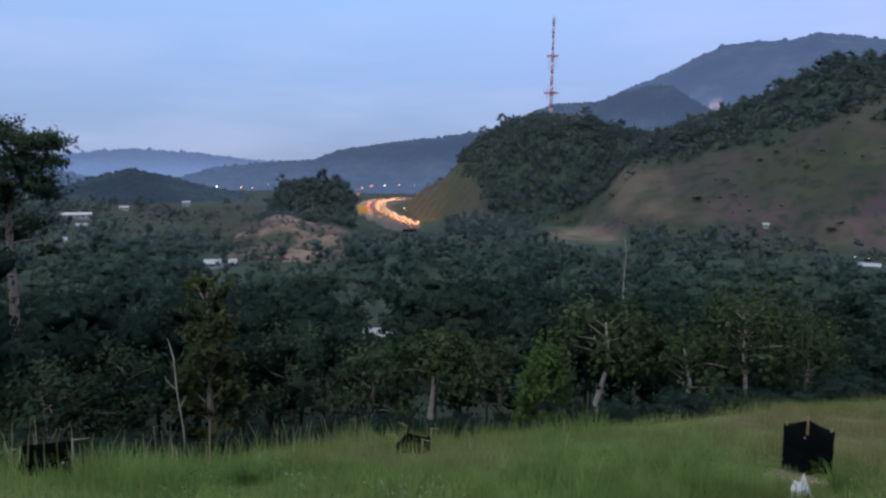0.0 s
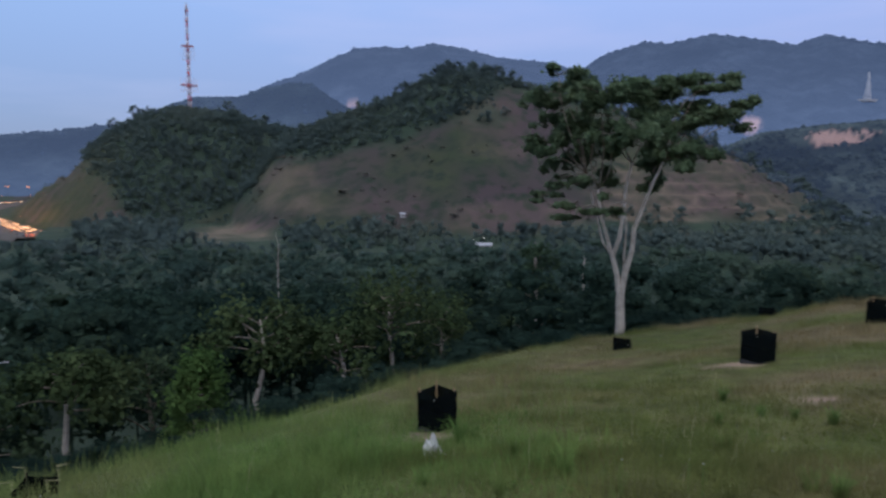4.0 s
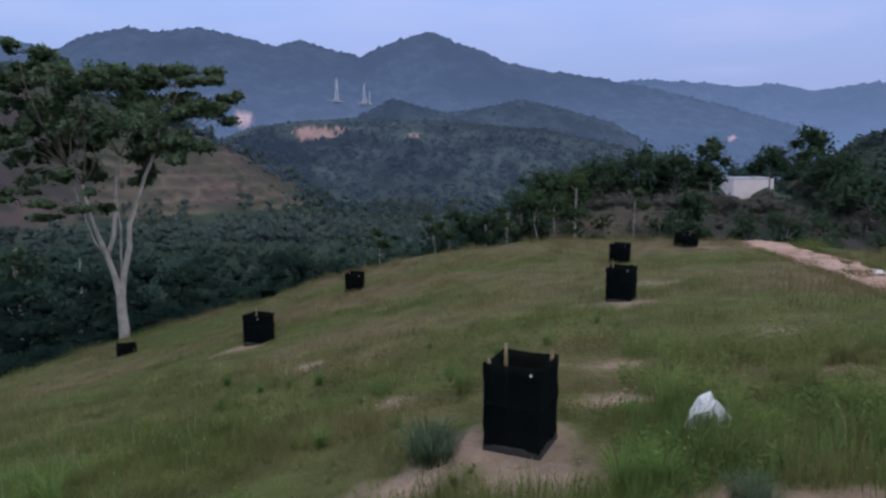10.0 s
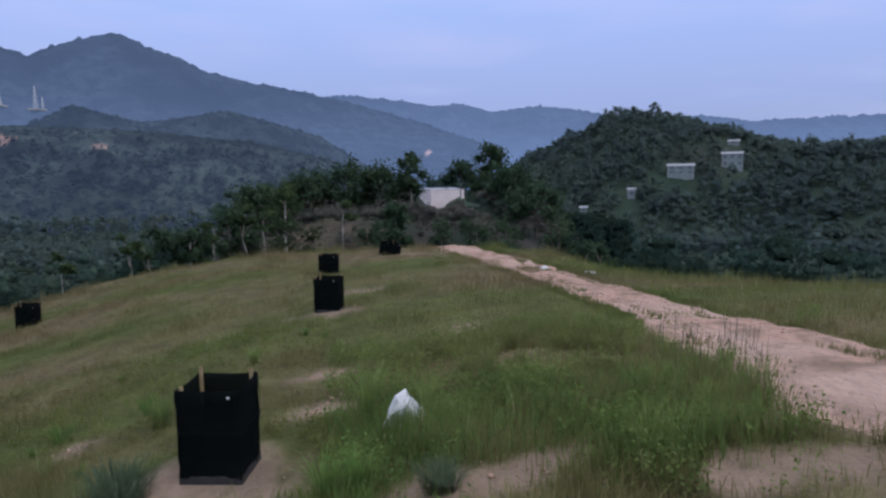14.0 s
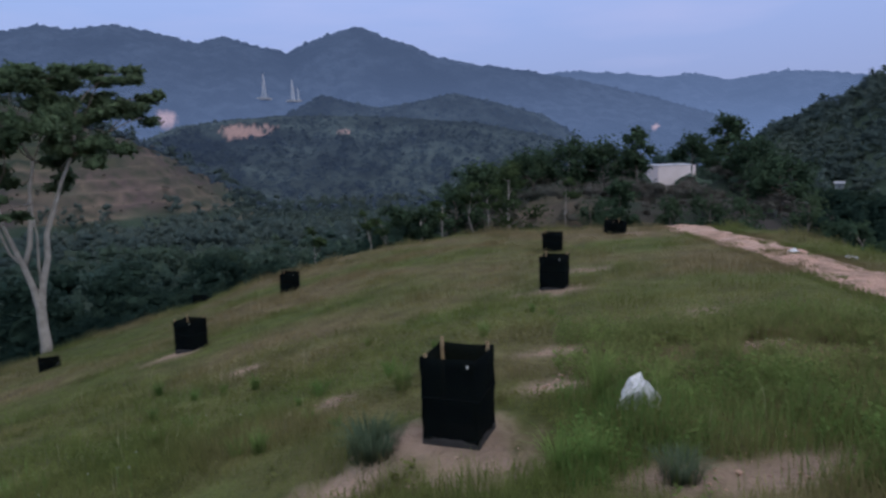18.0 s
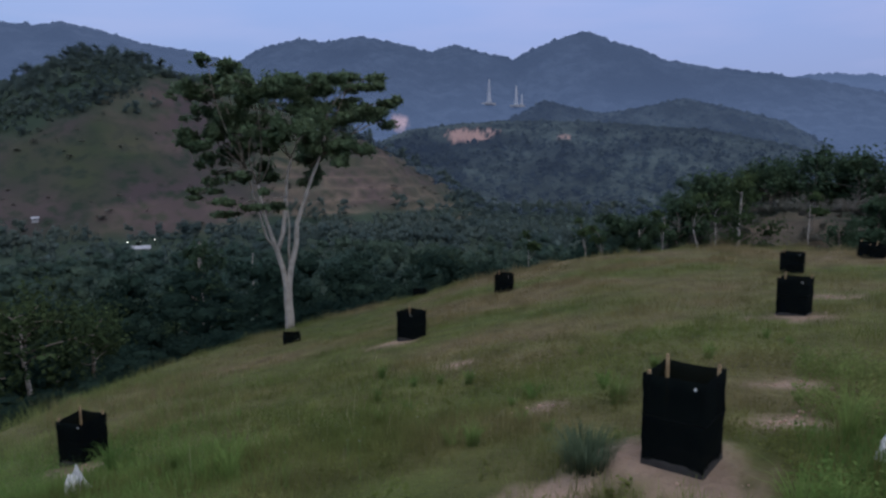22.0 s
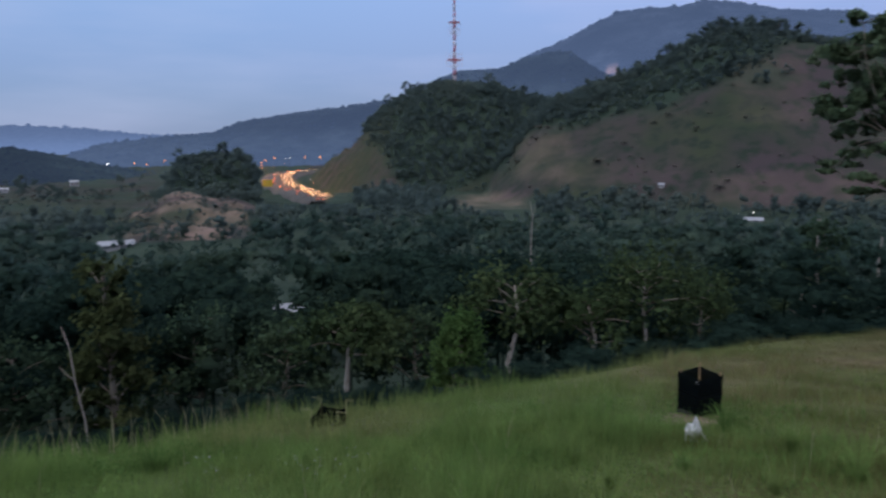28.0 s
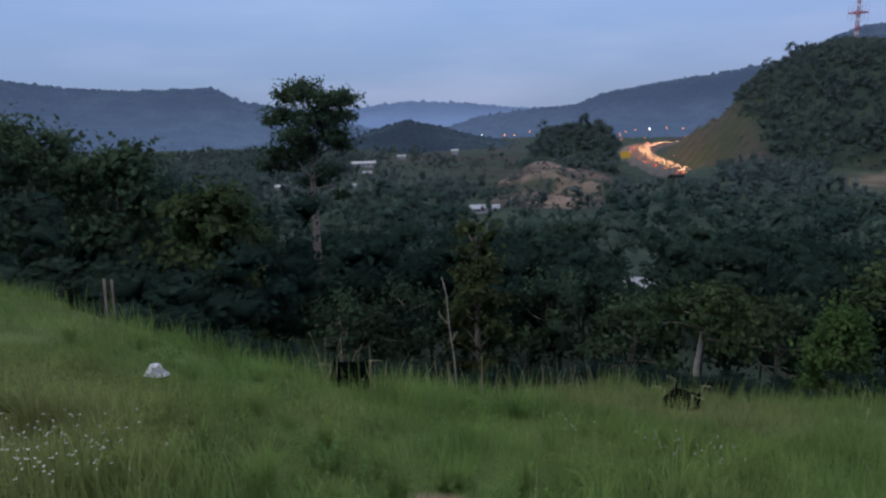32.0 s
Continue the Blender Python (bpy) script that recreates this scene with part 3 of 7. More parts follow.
def box(bm, size, at=(0, 0, 0), turn=None, bevel=0.0):
    made = bmesh.ops.create_cube(bm, size=1.0)["verts"]
    m = Matrix.Translation(at) @ (turn or Matrix.Identity(4)) @ Matrix.Diagonal((*size, 1))
    bmesh.ops.transform(bm, matrix=m, verts=made)
    if bevel:
        edges = {e for v in made for e in v.link_edges}
        bmesh.ops.bevel(bm, geom=list(edges), offset=bevel, segments=2, affect="EDGES")
    return bm


def tube(bm, points, radii, sides=7):
    """A tapering limb along points."""
    rings, last = [], None
    pts = [Vector(p) for p in points]
    for i, p in enumerate(pts):
        d = (pts[min(i + 1, len(pts) - 1)] - pts[max(i - 1, 0)]).normalized()
        u = d.orthogonal().normalized() if last is None else (last - d * last.dot(d)).normalized()
        last = u
        w = d.cross(u)
        rings.append([bm.verts.new(p + (u * math.cos(2 * math.pi * k / sides) + w * math.sin(2 * math.pi * k / sides)) * radii[i]) for k in range(sides)])
    for a, b in zip(rings, rings[1:]):
        for k in range(sides):
            f = bm.faces.new((a[k], a[(k + 1) % sides], b[(k + 1) % sides], b[k]))
            f.smooth = True
    bm.faces.new(rings[-1])
    bm.faces.new(rings[0][::-1])
    return bm

# ---- the ground: one sheet from the feet to the horizon ----
fine = np.arange(-78, 142, 0.5)
ring = np.concatenate([np.exp(np.linspace(math.log(0.02), math.log(0.4), 12))[:-1], np.exp(np.linspace(math.log(0.4), math.log(60), 150)), np.exp(np.linspace(math.log(60), math.log(360), 60))[1:],
                       np.arange(364, 800, 5.0), np.exp(np.linspace(math.log(800), math.log(4700), 24))])
coarse = np.arange(142, 282, 4.0)
azimuth = np.concatenate([fine, coarse])
A, Rr = np.meshgrid(azimuth, ring, indexing="ij")
A180 = (A + 180) % 360 - 180
GZ = land(A180, Rr) + EYE
GX, GY = Rr * np.sin(np.radians(A)), Rr * np.cos(np.radians(A))
na, nr = A.shape
idx = np.arange(na * nr).reshape(na, nr)
nxt = np.roll(idx, -1, axis=0)
quads = np.stack([idx[:, :-1], idx[:, 1:], nxt[:, 1:], nxt[:, :-1]], -1).reshape(-1, 4)
centre = na * nr
verts = np.concatenate([np.stack([GX, GY, GZ], -1).reshape(-1, 3), [[0, 0, EYE - 1.7]]])
tri = np.stack([idx[:, 0], nxt[:, 0], np.full(na, centre), np.full(na, centre)], -1)

# bare patches of clay: x, y, half-length, half-width
PATCHES = [(5.55, 1.45, 0.75, 0.62), (9.12, 1.05, 0.42, 0.3), (7.42, 0.85, 0.5, 0.22), (4.80, -0.45, 0.55, 0.34), (4.95, -1.05, 0.45, 0.3), (8.44, -1.45, 0.35, 0.2),
           (7.6, 3.6, 0.4, 0.3), (18.8, 1.1, 0.9, 0.6), (14.2, 10.8, 0.8, 0.6), (5.0, 9.2, 0.6, 0.45), (15.1, 1.5, 0.8, 0.6), (5.0, -3.1, 0.7, 0.5),
           (10.9, 6.7, 0.5, 0.35), (-1.9, 4.5, 0.3, 0.2), (10.9, -1.1, 0.5, 0.25), (30.6, 0.2, 1.3, 0.9), (4.2, -2.4, 0.6, 0.5), (5.1, 2.2, 0.4, 0.35)]
SPOTS = [(x, y, u, v, math.atan2(x, y)) for x, y, u, v in PATCHES]


def soil_cover(x, y, a, r):
    """How bare the ground is, 0 to 1."""
    s = np.zeros_like(x)
    wob = 0.6 * fbm(x * 2.1, y * 2.1, 21, 5)
    for px, py, u, v, turn in SPOTS:
        dx, dy = x - px, y - py
        along, across = dx * math.cos(turn) - dy * math.sin(turn), dx * math.sin(turn) + dy * math.cos(turn)
        s = np.maximum(s, np.clip((1.1 - np.sqrt((along / u) ** 2 + (across / v) ** 2) + wob * 3.4) * 1.2, 0, 0.85))
    am = a + 9.0 * fbm(x / 24, y / 24, 35, 4)
    mound = np.clip((am + 17.4) / 1.2, 0, 1) * np.clip((-8.0 - am) / 1.2, 0, 1) * np.clip((r - 292 + 90 * fbm(x / 20, y / 20, 37, 4)) / 10, 0, 1) * np.clip((446 - r) / 15, 0, 1)
    s = np.maximum(s, mound * np.clip(0.34 + 3.2 * fbm(x / 12, y / 12, 31, 5), 0.05, 0.55))
    # scars of earthworks on the facing hills
    e = np.degrees(np.arctan2(land(a, r), r))
    for a0, a1, e0, e1, full in ((13.6, 19.0, -3.4, 0.4, 0.22), (8.0, 15.0, -5.9, -4.2, 0.42), (28.0, 41.0, -5.6, -2.4, 0.15), (19.0, 28.0, -3.8, -1.6, 0.06), (30.0, 36.5, 1.0, 6.2, 0.10), (44, 57, -4.0, 1.0, 0.12)):
        edge = 3.2 * fbm(x / 45, y / 45, 41, 5)
        w = np.clip((a - a0) / 1.2 + edge, 0, 1) * np.clip((a1 - a) / 1.2 + edge, 0, 1) * np.clip((e - e0) / 0.4 + edge, 0, 1) * np.clip((e1 - e) / 0.4 + edge, 0, 1)
        s = np.maximum(s, full * w * np.clip(0.8 + 1.8 * fbm(x / 18, y / 18, 43, 4), 0, 1) * (r > 300))
    h = land(a, r)
    lines = np.clip((a - 40) / 4, 0, 1) * np.clip((60 - a) / 2, 0, 1) * (r > 405) * np.clip(2.2 * np.cos(2 * np.pi * h / 7.5 - 0.6) - 1.0, 0, 1) * np.clip(0.55 + 2.5 * fbm(x / 30, y / 30, 45, 3), 0, 1)
    lines = np.maximum(lines, np.clip((a + 4) / 1.5, 0, 1) * np.clip((4.0 - a) / 1.5, 0, 1) * (r > 545) * (r < 800) * np.clip(2.2 * np.cos(2 * np.pi * h / 8.0 - 0.6) - 1.0, 0, 0.12))
    s = np.maximum(s, 0.45 * lines)
    bank = np.clip((a - 76) / 3, 0, 1) * np.clip((94 - a) / 3, 0, 1) * np.clip((r - 44) / 4, 0, 1) * np.clip((75 - r) / 4, 0, 1)
    return np.maximum(s, bank * np.clip(0.16 + 2.0 * fbm(x / 5, y / 5, 47, 4), 0, 0.45))


# the edge of the woods on the facing hills, above and below the cleared slopes: azimuth, angle
UPPER_WOODS = [(-5, 0), (-3, -1.6), (-1.5, -0.9), (0, -0.2), (1.0, 0.0), (2.0, -0.6), (3.0, -2.0), (3.9, -3.4), (8.0, -4.83), (12.9, -2.8), (14.9, 0.35), (19.5, 1.0), (21.1, 1.58), (23.3, 2.33), (25.4, 2.51), (27.0, 3.43), (31.1, 4.65), (34.5, 6.54), (37.0, 6.4), (44, 4.4), (49, 2.5), (52.5, 1.0), (60, -3)]
LOWER_WOODS = [(-5, -4.6), (3, -4.6), (8, -4.9), (13, -4.8), (17, -4.1), (21, -4.6), (27.5, -5.0), (33, -5.9), (40, -4.2), (50, -3.6), (60, -3.2)]


def woods_cover(x, y, a, r, h):
    """How wooded the ground is beyond the brow, 0 to 1."""
    e = np.degrees(np.arctan2(h, r))
    wob = 3.0 * fbm(x / 60, y / 60, 95, 2)
    slope = np.clip((a + 4) / 1.0, 0, 1) * np.clip((58 - a) / 2, 0, 1) * np.clip((r - np.where(a < 12, 545, 405)) / 15, 0, 1)
    above = np.clip((e - smooth_line(a, UPPER_WOODS)) / 0.8 + wob + 0.3, 0, 1)
    below = np.clip((smooth_line(a, LOWER_WOODS) - e) / 0.7 + wob + 0.3, 0, 1)
    thicket = np.clip((fbm(x / 46, y / 46, 97, 2) - 0.15) * 12, 0, 0.9)
    c = 1 - slope * (1 - np.maximum(np.maximum(above, below), thicket))
    fields = np.clip((a + 30) / 2, 0, 1) * np.clip((-14 - a) / 2, 0, 1) * np.clip((r - 400) / 60, 0, 1)
    c = np.minimum(c, 1 - fields * np.clip(0.55 + 4 * fbm(x / 50, y / 50, 99, 4), 0, 0.95))
    mound = np.clip((a + 19) / 1.5, 0, 1) * np.clip((-7.2 - a) / 1.2, 0, 1) * np.clip((r - 272) / 8, 0, 1) * np.clip((430 - r) / 10, 0, 1)
    c = np.minimum(c, 1 - mound * np.clip(1.0 - 6 * np.clip(fbm(x / 10, y / 10, 101, 4) - 0.13, 0, 1), 0, 1))
    yard = np.clip((a - 111.5) / 0.8, 0, 1) * np.clip((117.6 - a) / 0.8, 0, 1) * np.clip((e + 0.6) / 0.4, 0, 1) * np.clip((2.2 - e) / 0.4, 0, 1) * (r > 330)
    return np.minimum(c, 1 - 0.4 * yard)


brow = np.interp(A180, BROW[:, 0], BROW[:, 1])
lawn = np.clip((brow + 4 - Rr) / 3, 0, 1)
lawn = np.maximum(lawn, 0.22 * np.clip((A180 + 4) / 1, 0, 1) * np.clip((3.6 - A180) / 1, 0, 1) * np.clip((Rr - 545) / 15, 0, 1) * np.clip((800 - Rr) / 40, 0, 1))
scrub = (1 - woods_cover(GX, GY, A180, Rr, GZ - EYE)) * np.maximum(np.clip((Rr - 270) / 20, 0, 1), 0)
scrub = np.maximum(scrub, np.clip((A180 - 74) / 3, 0, 1) * np.clip((105 - A180) / 2, 0, 1) * np.clip((110 - Rr) / 20, 0, 1))
soil = soil_cover(GX, GY, A180, Rr) * np.where((A180 > -80) & (A180 < 145), 1, 0)
me = fast_mesh("ground", verts, np.concatenate([quads, tri[:, [0, 1, 2, 2]]])[:len(quads)], ground_material(), smooth=True)
fresh = np.maximum(np.clip((40 - A180) / 24, 0, 1), np.clip((A180 - 125) / 25, 0, 1)) * lawn
for key, values in (("fresh", fresh), ("lawn", lawn), ("scrub", scrub), ("soil", soil)):
    at = me.attributes.new(key, "FLOAT", "POINT")
    at.data.foreach_set("value", np.concatenate([values.ravel(), [1.0]]).astype(np.float32))
ground = new("ground", me)
tagged(ground, "grassy knoll falling into a wooded valley with cleared hills", "ground", kind="structure")

def ball(detail=1):
    bm = bmesh.new()
    bmesh.ops.create_icosphere(bm, subdivisions=detail, radius=1.0)
    v = np.array([p.co[:] for p in bm.verts])
    f = np.array([[p.index for p in q.verts] for q in bm.faces])
    bm.free()
    return v, f


BALL1, BALL2 = ball(1), ball(2)


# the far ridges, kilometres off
HAZE_BLUE = (0.187, 0.290, 0.56)
# wood colour and strength of the haze emission for each ridge
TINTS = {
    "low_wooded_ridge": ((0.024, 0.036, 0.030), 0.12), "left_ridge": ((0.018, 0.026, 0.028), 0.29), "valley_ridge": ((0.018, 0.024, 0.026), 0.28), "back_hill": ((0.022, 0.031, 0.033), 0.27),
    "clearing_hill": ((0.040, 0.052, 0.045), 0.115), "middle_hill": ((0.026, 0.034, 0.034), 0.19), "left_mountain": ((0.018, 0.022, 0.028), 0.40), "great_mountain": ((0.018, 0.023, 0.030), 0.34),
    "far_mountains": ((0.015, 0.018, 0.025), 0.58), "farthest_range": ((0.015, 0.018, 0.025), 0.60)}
# cleared earth on the ridges: ridge, azimuth, angle, half-widths in degrees
CLEARED = [("great_mountain", 53.2, 3.6, 0.9, 0.36), ("clearing_hill", 58.8, 2.55, 1.9, 0.6), ("clearing_hill", 61.0, 2.9, 0.6, 0.15), ("clearing_hill", 66.9, 2.3, 0.5, 0.12),
           ("left_mountain", 21.4, 5.5, 0.5, 0.3), ("great_mountain", 92.4, 1.9, 0.4, 0.1)]
for number, (key, hill) in enumerate(RIDGES.items()):
    far, foot, back, _, crest = hill
    a = np.arange(crest[0][0], crest[-1][0], 0.14 if far < 3500 else 0.19)
    r = np.concatenate([np.linspace(foot, far, 44), far + back * np.array([0.08, 0.2, 0.4, 0.7, 1.0])])
    aa, rr = np.meshgrid(a, r, indexing="ij")
    x, y = rr * np.sin(np.radians(aa)), rr * np.cos(np.radians(aa))
    size = far / 120
    crowns = size * 1.1 * fbm(x / size, y / size, 61 + number, 3) + size * 1.5 * np.clip(ripple(x / (size * 0.6), y / (size * 0.6), 71 + number) - 0.74, 0, 1)
    z = swell(aa, rr, hill, FLOOR - 6) + crowns + EYE
    n0, n1 = aa.shape
    i = np.arange(n0 * n1).reshape(n0, n1)
    f = np.stack([i[:-1, :-1], i[:-1, 1:], i[1:, 1:], i[1:, :-1]], -1).reshape(-1, 4)
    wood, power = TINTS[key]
    me = fast_mesh(key, np.stack([x, y, z], -1).reshape(-1, 3), f, ridge_material(key, wood, HAZE_BLUE, power, 0.02))
    bare = np.zeros_like(z)
    e = np.degrees(np.arctan2(z - EYE, rr))
    for owner, ca, ce, wa, we in CLEARED:
        if owner == key:
            q = ((aa - ca) / wa) ** 2 + ((e - ce) / we) ** 2
            bare = np.maximum(bare, np.clip((1.0 - q + (1.6 if key != "great_mountain" else 0.8) * fbm(x / 90, y / 90, 91, 3) + 0.3 * np.sin(e * 26) * (key == "clearing_hill")) * 2.0, 0, 0.7 if key != "great_mountain" else 1.0))
    me.attributes.new("soil", "FLOAT", "POINT").data.foreach_set("value", bare.ravel().astype(np.float32))
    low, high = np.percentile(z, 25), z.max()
    # share of the haze emission by height, from foot to crest
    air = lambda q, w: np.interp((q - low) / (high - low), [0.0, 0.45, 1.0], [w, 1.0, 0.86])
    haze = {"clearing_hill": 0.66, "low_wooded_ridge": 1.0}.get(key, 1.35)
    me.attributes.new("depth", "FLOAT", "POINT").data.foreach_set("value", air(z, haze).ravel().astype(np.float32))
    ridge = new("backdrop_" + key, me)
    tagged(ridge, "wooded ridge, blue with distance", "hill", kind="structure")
    # single trees that stand out of the ridge's woods, thickest along its crest
    rng = np.random.default_rng(640 + number)
    face = {"clearing_hill": 2600, "middle_hill": 1300, "back_hill": 700, "low_wooded_ridge": 900, "left_ridge": 1500, "valley_ridge": 900}.get(key, 0)
    crest_trees = int((crest[-1][0] - crest[0][0]) * (16 if far < 3500 else 8))
    ta = rng.uniform(crest[0][0] + 1, crest[-1][0] - 1, face + crest_trees)
    tr = np.concatenate([foot + (far - foot) * rng.uniform(0.25, 1.0, face) ** 0.7, far + rng.normal(size=crest_trees) * far * 0.006])
    ok = bare[np.clip(((ta - a[0]) / (a[1] - a[0])).astype(int), 0, n0 - 1), np.clip(((tr - foot) / (far - foot) * 43).astype(int), 0, n1 - 1)] < 0.05
    ta, tr = ta[ok], tr[ok]
    tx, ty = tr * np.sin(np.radians(ta)), tr * np.cos(np.radians(ta))
    tz = swell(ta, tr, hill, FLOOR - 6) + EYE
    size = (far / 420) * rng.uniform(0.3, 1.0, len(ta)) * (1 + 0.9 * (rng.uniform(size=len(ta)) < 0.07))
    v0, f0 = BALL1
    v = v0[None] * (1 + 0.3 * rng.normal(size=(len(ta), len(v0), 1)).clip(-1.4, 1.4)) * size[:, None, None] * np.array([0.75, 0.75, 0.85]) + np.stack([tx, ty, tz + size * 0.25], -1)[:, None]
    f = (f0[None] + (np.arange(len(ta)) * len(v0))[:, None, None]).reshape(-1, 3)
    # the trees carry the ridge's haze emission, varied from tree to tree
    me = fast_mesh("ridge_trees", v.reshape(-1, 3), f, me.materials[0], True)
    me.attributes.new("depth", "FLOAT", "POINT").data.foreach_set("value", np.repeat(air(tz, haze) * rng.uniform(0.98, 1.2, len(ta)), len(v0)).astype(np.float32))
    tagged(new("ridge_trees", me), "trees standing out of the woods of a far ridge", "forest", kind="stuff")

# ---- woods ----
def cards(rng, centres, size, droop=0.3, outward=None):
    """Small four-cornered leaf sprays at the centres: triangles. outward: the side to which they turn their faces."""
    n = len(centres)
    d = rng.normal(size=(n, 3))
    if outward is None:
        d[:, 2] = d[:, 2] * 0.6 - droop
    else:
        face = outward + 0.55 * rng.normal(size=(n, 3))
        face /= np.linalg.norm(face, axis=1, keepdims=True)
        d -= face * (d * face).sum(1, keepdims=True)
    d /= np.linalg.norm(d, axis=1, keepdims=True)
    e = np.cross(d, rng.normal(size=(n, 3)) if outward is None else face)
    e /= np.linalg.norm(e, axis=1, keepdims=True)
    s = size * rng.uniform(0.6, 1.4, (n, 1))
    v = np.stack([centres - d * s * 0.6, centres + e * s * 0.42, centres + d * s * 0.7, centres - e * s * 0.42], 1).reshape(-1, 3)
    b = np.arange(n)[:, None] * 4
    f = np.concatenate([b + [[0, 1, 2]], b + [[0, 2, 3]]])
    return v, f


def join(pieces):
    vs, fs, k = [], [], 0
    for v, f in pieces:
        vs.append(v)
        fs.append(f + k)
        k += len(v)
    return np.concatenate(vs), np.concatenate(fs)


def lobes(rng, count, spread, low, high):
    c = np.stack([rng.uniform(-spread, spread, count), rng.uniform(-spread, spread, count), rng.uniform(low, high, count)], -1)
    return c, rng.uniform(0.55, 1.0, count)


def crown_face(rng, at, lobe, middle):
    """The way in which a crown's surface faces: out of its lobe, out of the whole crown, and up."""
    whole = at - np.array([0, 0, middle])
    whole = whole / np.maximum(np.linalg.norm(whole, axis=1, keepdims=True), 1e-6)
    return 0.5 * lobe + 0.55 * whole + np.array([0, 0, 0.5]) + 0.14 * rng.normal(size=at.shape)


def leafy_crown(rng, c, s, core, flat, shape, leaves, size, single):
    """Uneven lobes at the centres c, of relative size s, fringed with sprays: points, triangles, facing."""
    pieces, faces = [], []
    middle = float(c[:, 2].mean()) - 0.1
    for k in range(len(c)):
        v, f = shape
        lump = 0.78 + 0.18 * np.sin(v[:, :1] * 5 + k) * np.cos(v[:, 1:2] * 4 - k) + (0.11 if len(v) > 20 else 0.22) * rng.normal(size=(len(v), 1)).clip(-1.3, 1.3)
        p = v * lump * np.array([core, core, core * flat]) * s[k] + c[k]
        pieces.append((p, f))
        faces.append(crown_face(rng, p, v, middle))
    which = rng.integers(0, len(c), leaves)
    d = rng.normal(size=(leaves, 3))
    d[:, 2] += 0.3
    d /= np.linalg.norm(d, axis=1, keepdims=True)
    at = c[which] + d * np.array([core, core, core * flat]) * s[which, None] * rng.uniform(0.85, 1.5, (leaves, 1))
    v, f = cards(rng, at, size, outward=0.5 * d + np.array([0, 0, 0.25]))
    n = np.repeat(crown_face(rng, at, d, middle), 4, axis=0)
    if single:
        f = np.arange(leaves)[:, None] * 4 + [[0, 1, 2]]
    pieces.append((v, f))
    faces.append(n)
    return pieces, faces


def wood_tree(seed, n, shape, core, leaves, size):
    """A forest tree of unit height: a heap of uneven leafy lobes fringed with sprays, and a thin trunk."""
    rng = np.random.default_rng(seed)
    spread, low = rng.uniform(0.15, 0.27), rng.uniform(0.22, 0.5)
    c, s = lobes(rng, n, spread, low, 0.84)
    c[0], s[0] = (rng.uniform(-0.06, 0.06), rng.uniform(-0.06, 0.06), rng.uniform(0.72, 0.82)), rng.uniform(0.7, 1.0)
    pieces, faces = leafy_crown(rng, c, s, core, rng.uniform(0.65, 0.95), shape, leaves, size, False)
    t = np.array([[0.012 * math.cos(q), 0.012 * math.sin(q), 0] for q in (0, 2.1, 4.2)])
    pieces.append((np.concatenate([t, t * 0.6 + (0, 0, 0.6)]), np.array([[0, 1, 4], [0, 4, 3], [1, 2, 5], [1, 5, 4], [2, 0, 3], [2, 3, 5]])))
    faces.append(np.concatenate([t, t]) / 0.012)
    return (*join(pieces), np.concatenate(faces))


def plant_out(name, models, at, height, width, turn, material, label):
    """Many trees as one mesh."""
    rng = np.random.default_rng(7)
    pick = rng.integers(0, len(models), len(at))
    pieces, tints, facing = [], [], []
    grove = np.clip(0.5 + 1.5 * fbm(at[:, 0] / 34, at[:, 1] / 34, 119, 4), 0, 1)
    for k, (v, f, out) in enumerate(models):
        sel = np.nonzero(pick == k)[0]
        if not len(sel):
            continue
        c, s = np.cos(turn[sel])[:, None], np.sin(turn[sel])[:, None]
        x = (v[None, :, 0] * c - v[None, :, 1] * s) * width[sel, None]
        y = (v[None, :, 0] * s + v[None, :, 1] * c) * width[sel, None]
        z = v[None, :, 2] * height[sel, None]
        p = np.stack([x, y, z], -1) + at[sel][:, None, :]
        faces = f[None] + (np.arange(len(sel)) * len(v))[:, None, None]
        pieces.append((p.reshape(-1, 3), faces.reshape(-1, 3)))
        tints.append(np.repeat(0.55 * rng.uniform(0, 1, len(sel)) + 0.45 * grove[sel], len(v)))
        facing.append(np.stack([out[None, :, 0] * c - out[None, :, 1] * s, out[None, :, 0] * s + out[None, :, 1] * c, np.broadcast_to(out[None, :, 2], x.shape)], -1).reshape(-1, 3))
    v, f = join(pieces)
    me = fast_mesh(name, v, f, material, True, np.concatenate(facing))
    me.attributes.new("tint", "FLOAT", "POINT").data.foreach_set("value", np.concatenate(tints).astype(np.float32))
    return tagged(new(name, me), label, "forest", kind="stuff")


def scatter(seed, count, a0, a1, r0, r1):
    rng = np.random.default_rng(seed)
    a = rng.uniform(a0, a1, count)
    r = np.sqrt(rng.uniform(r0 * r0, r1 * r1, count))
    return rng, a, r


def on_highway(a, r):
    return (a > -7.3) & (a < 0.8) & (r > 520) & (r < 1200) | (a > -5.8) & (a < -0.4) & (r > 425) & (r < 1200)


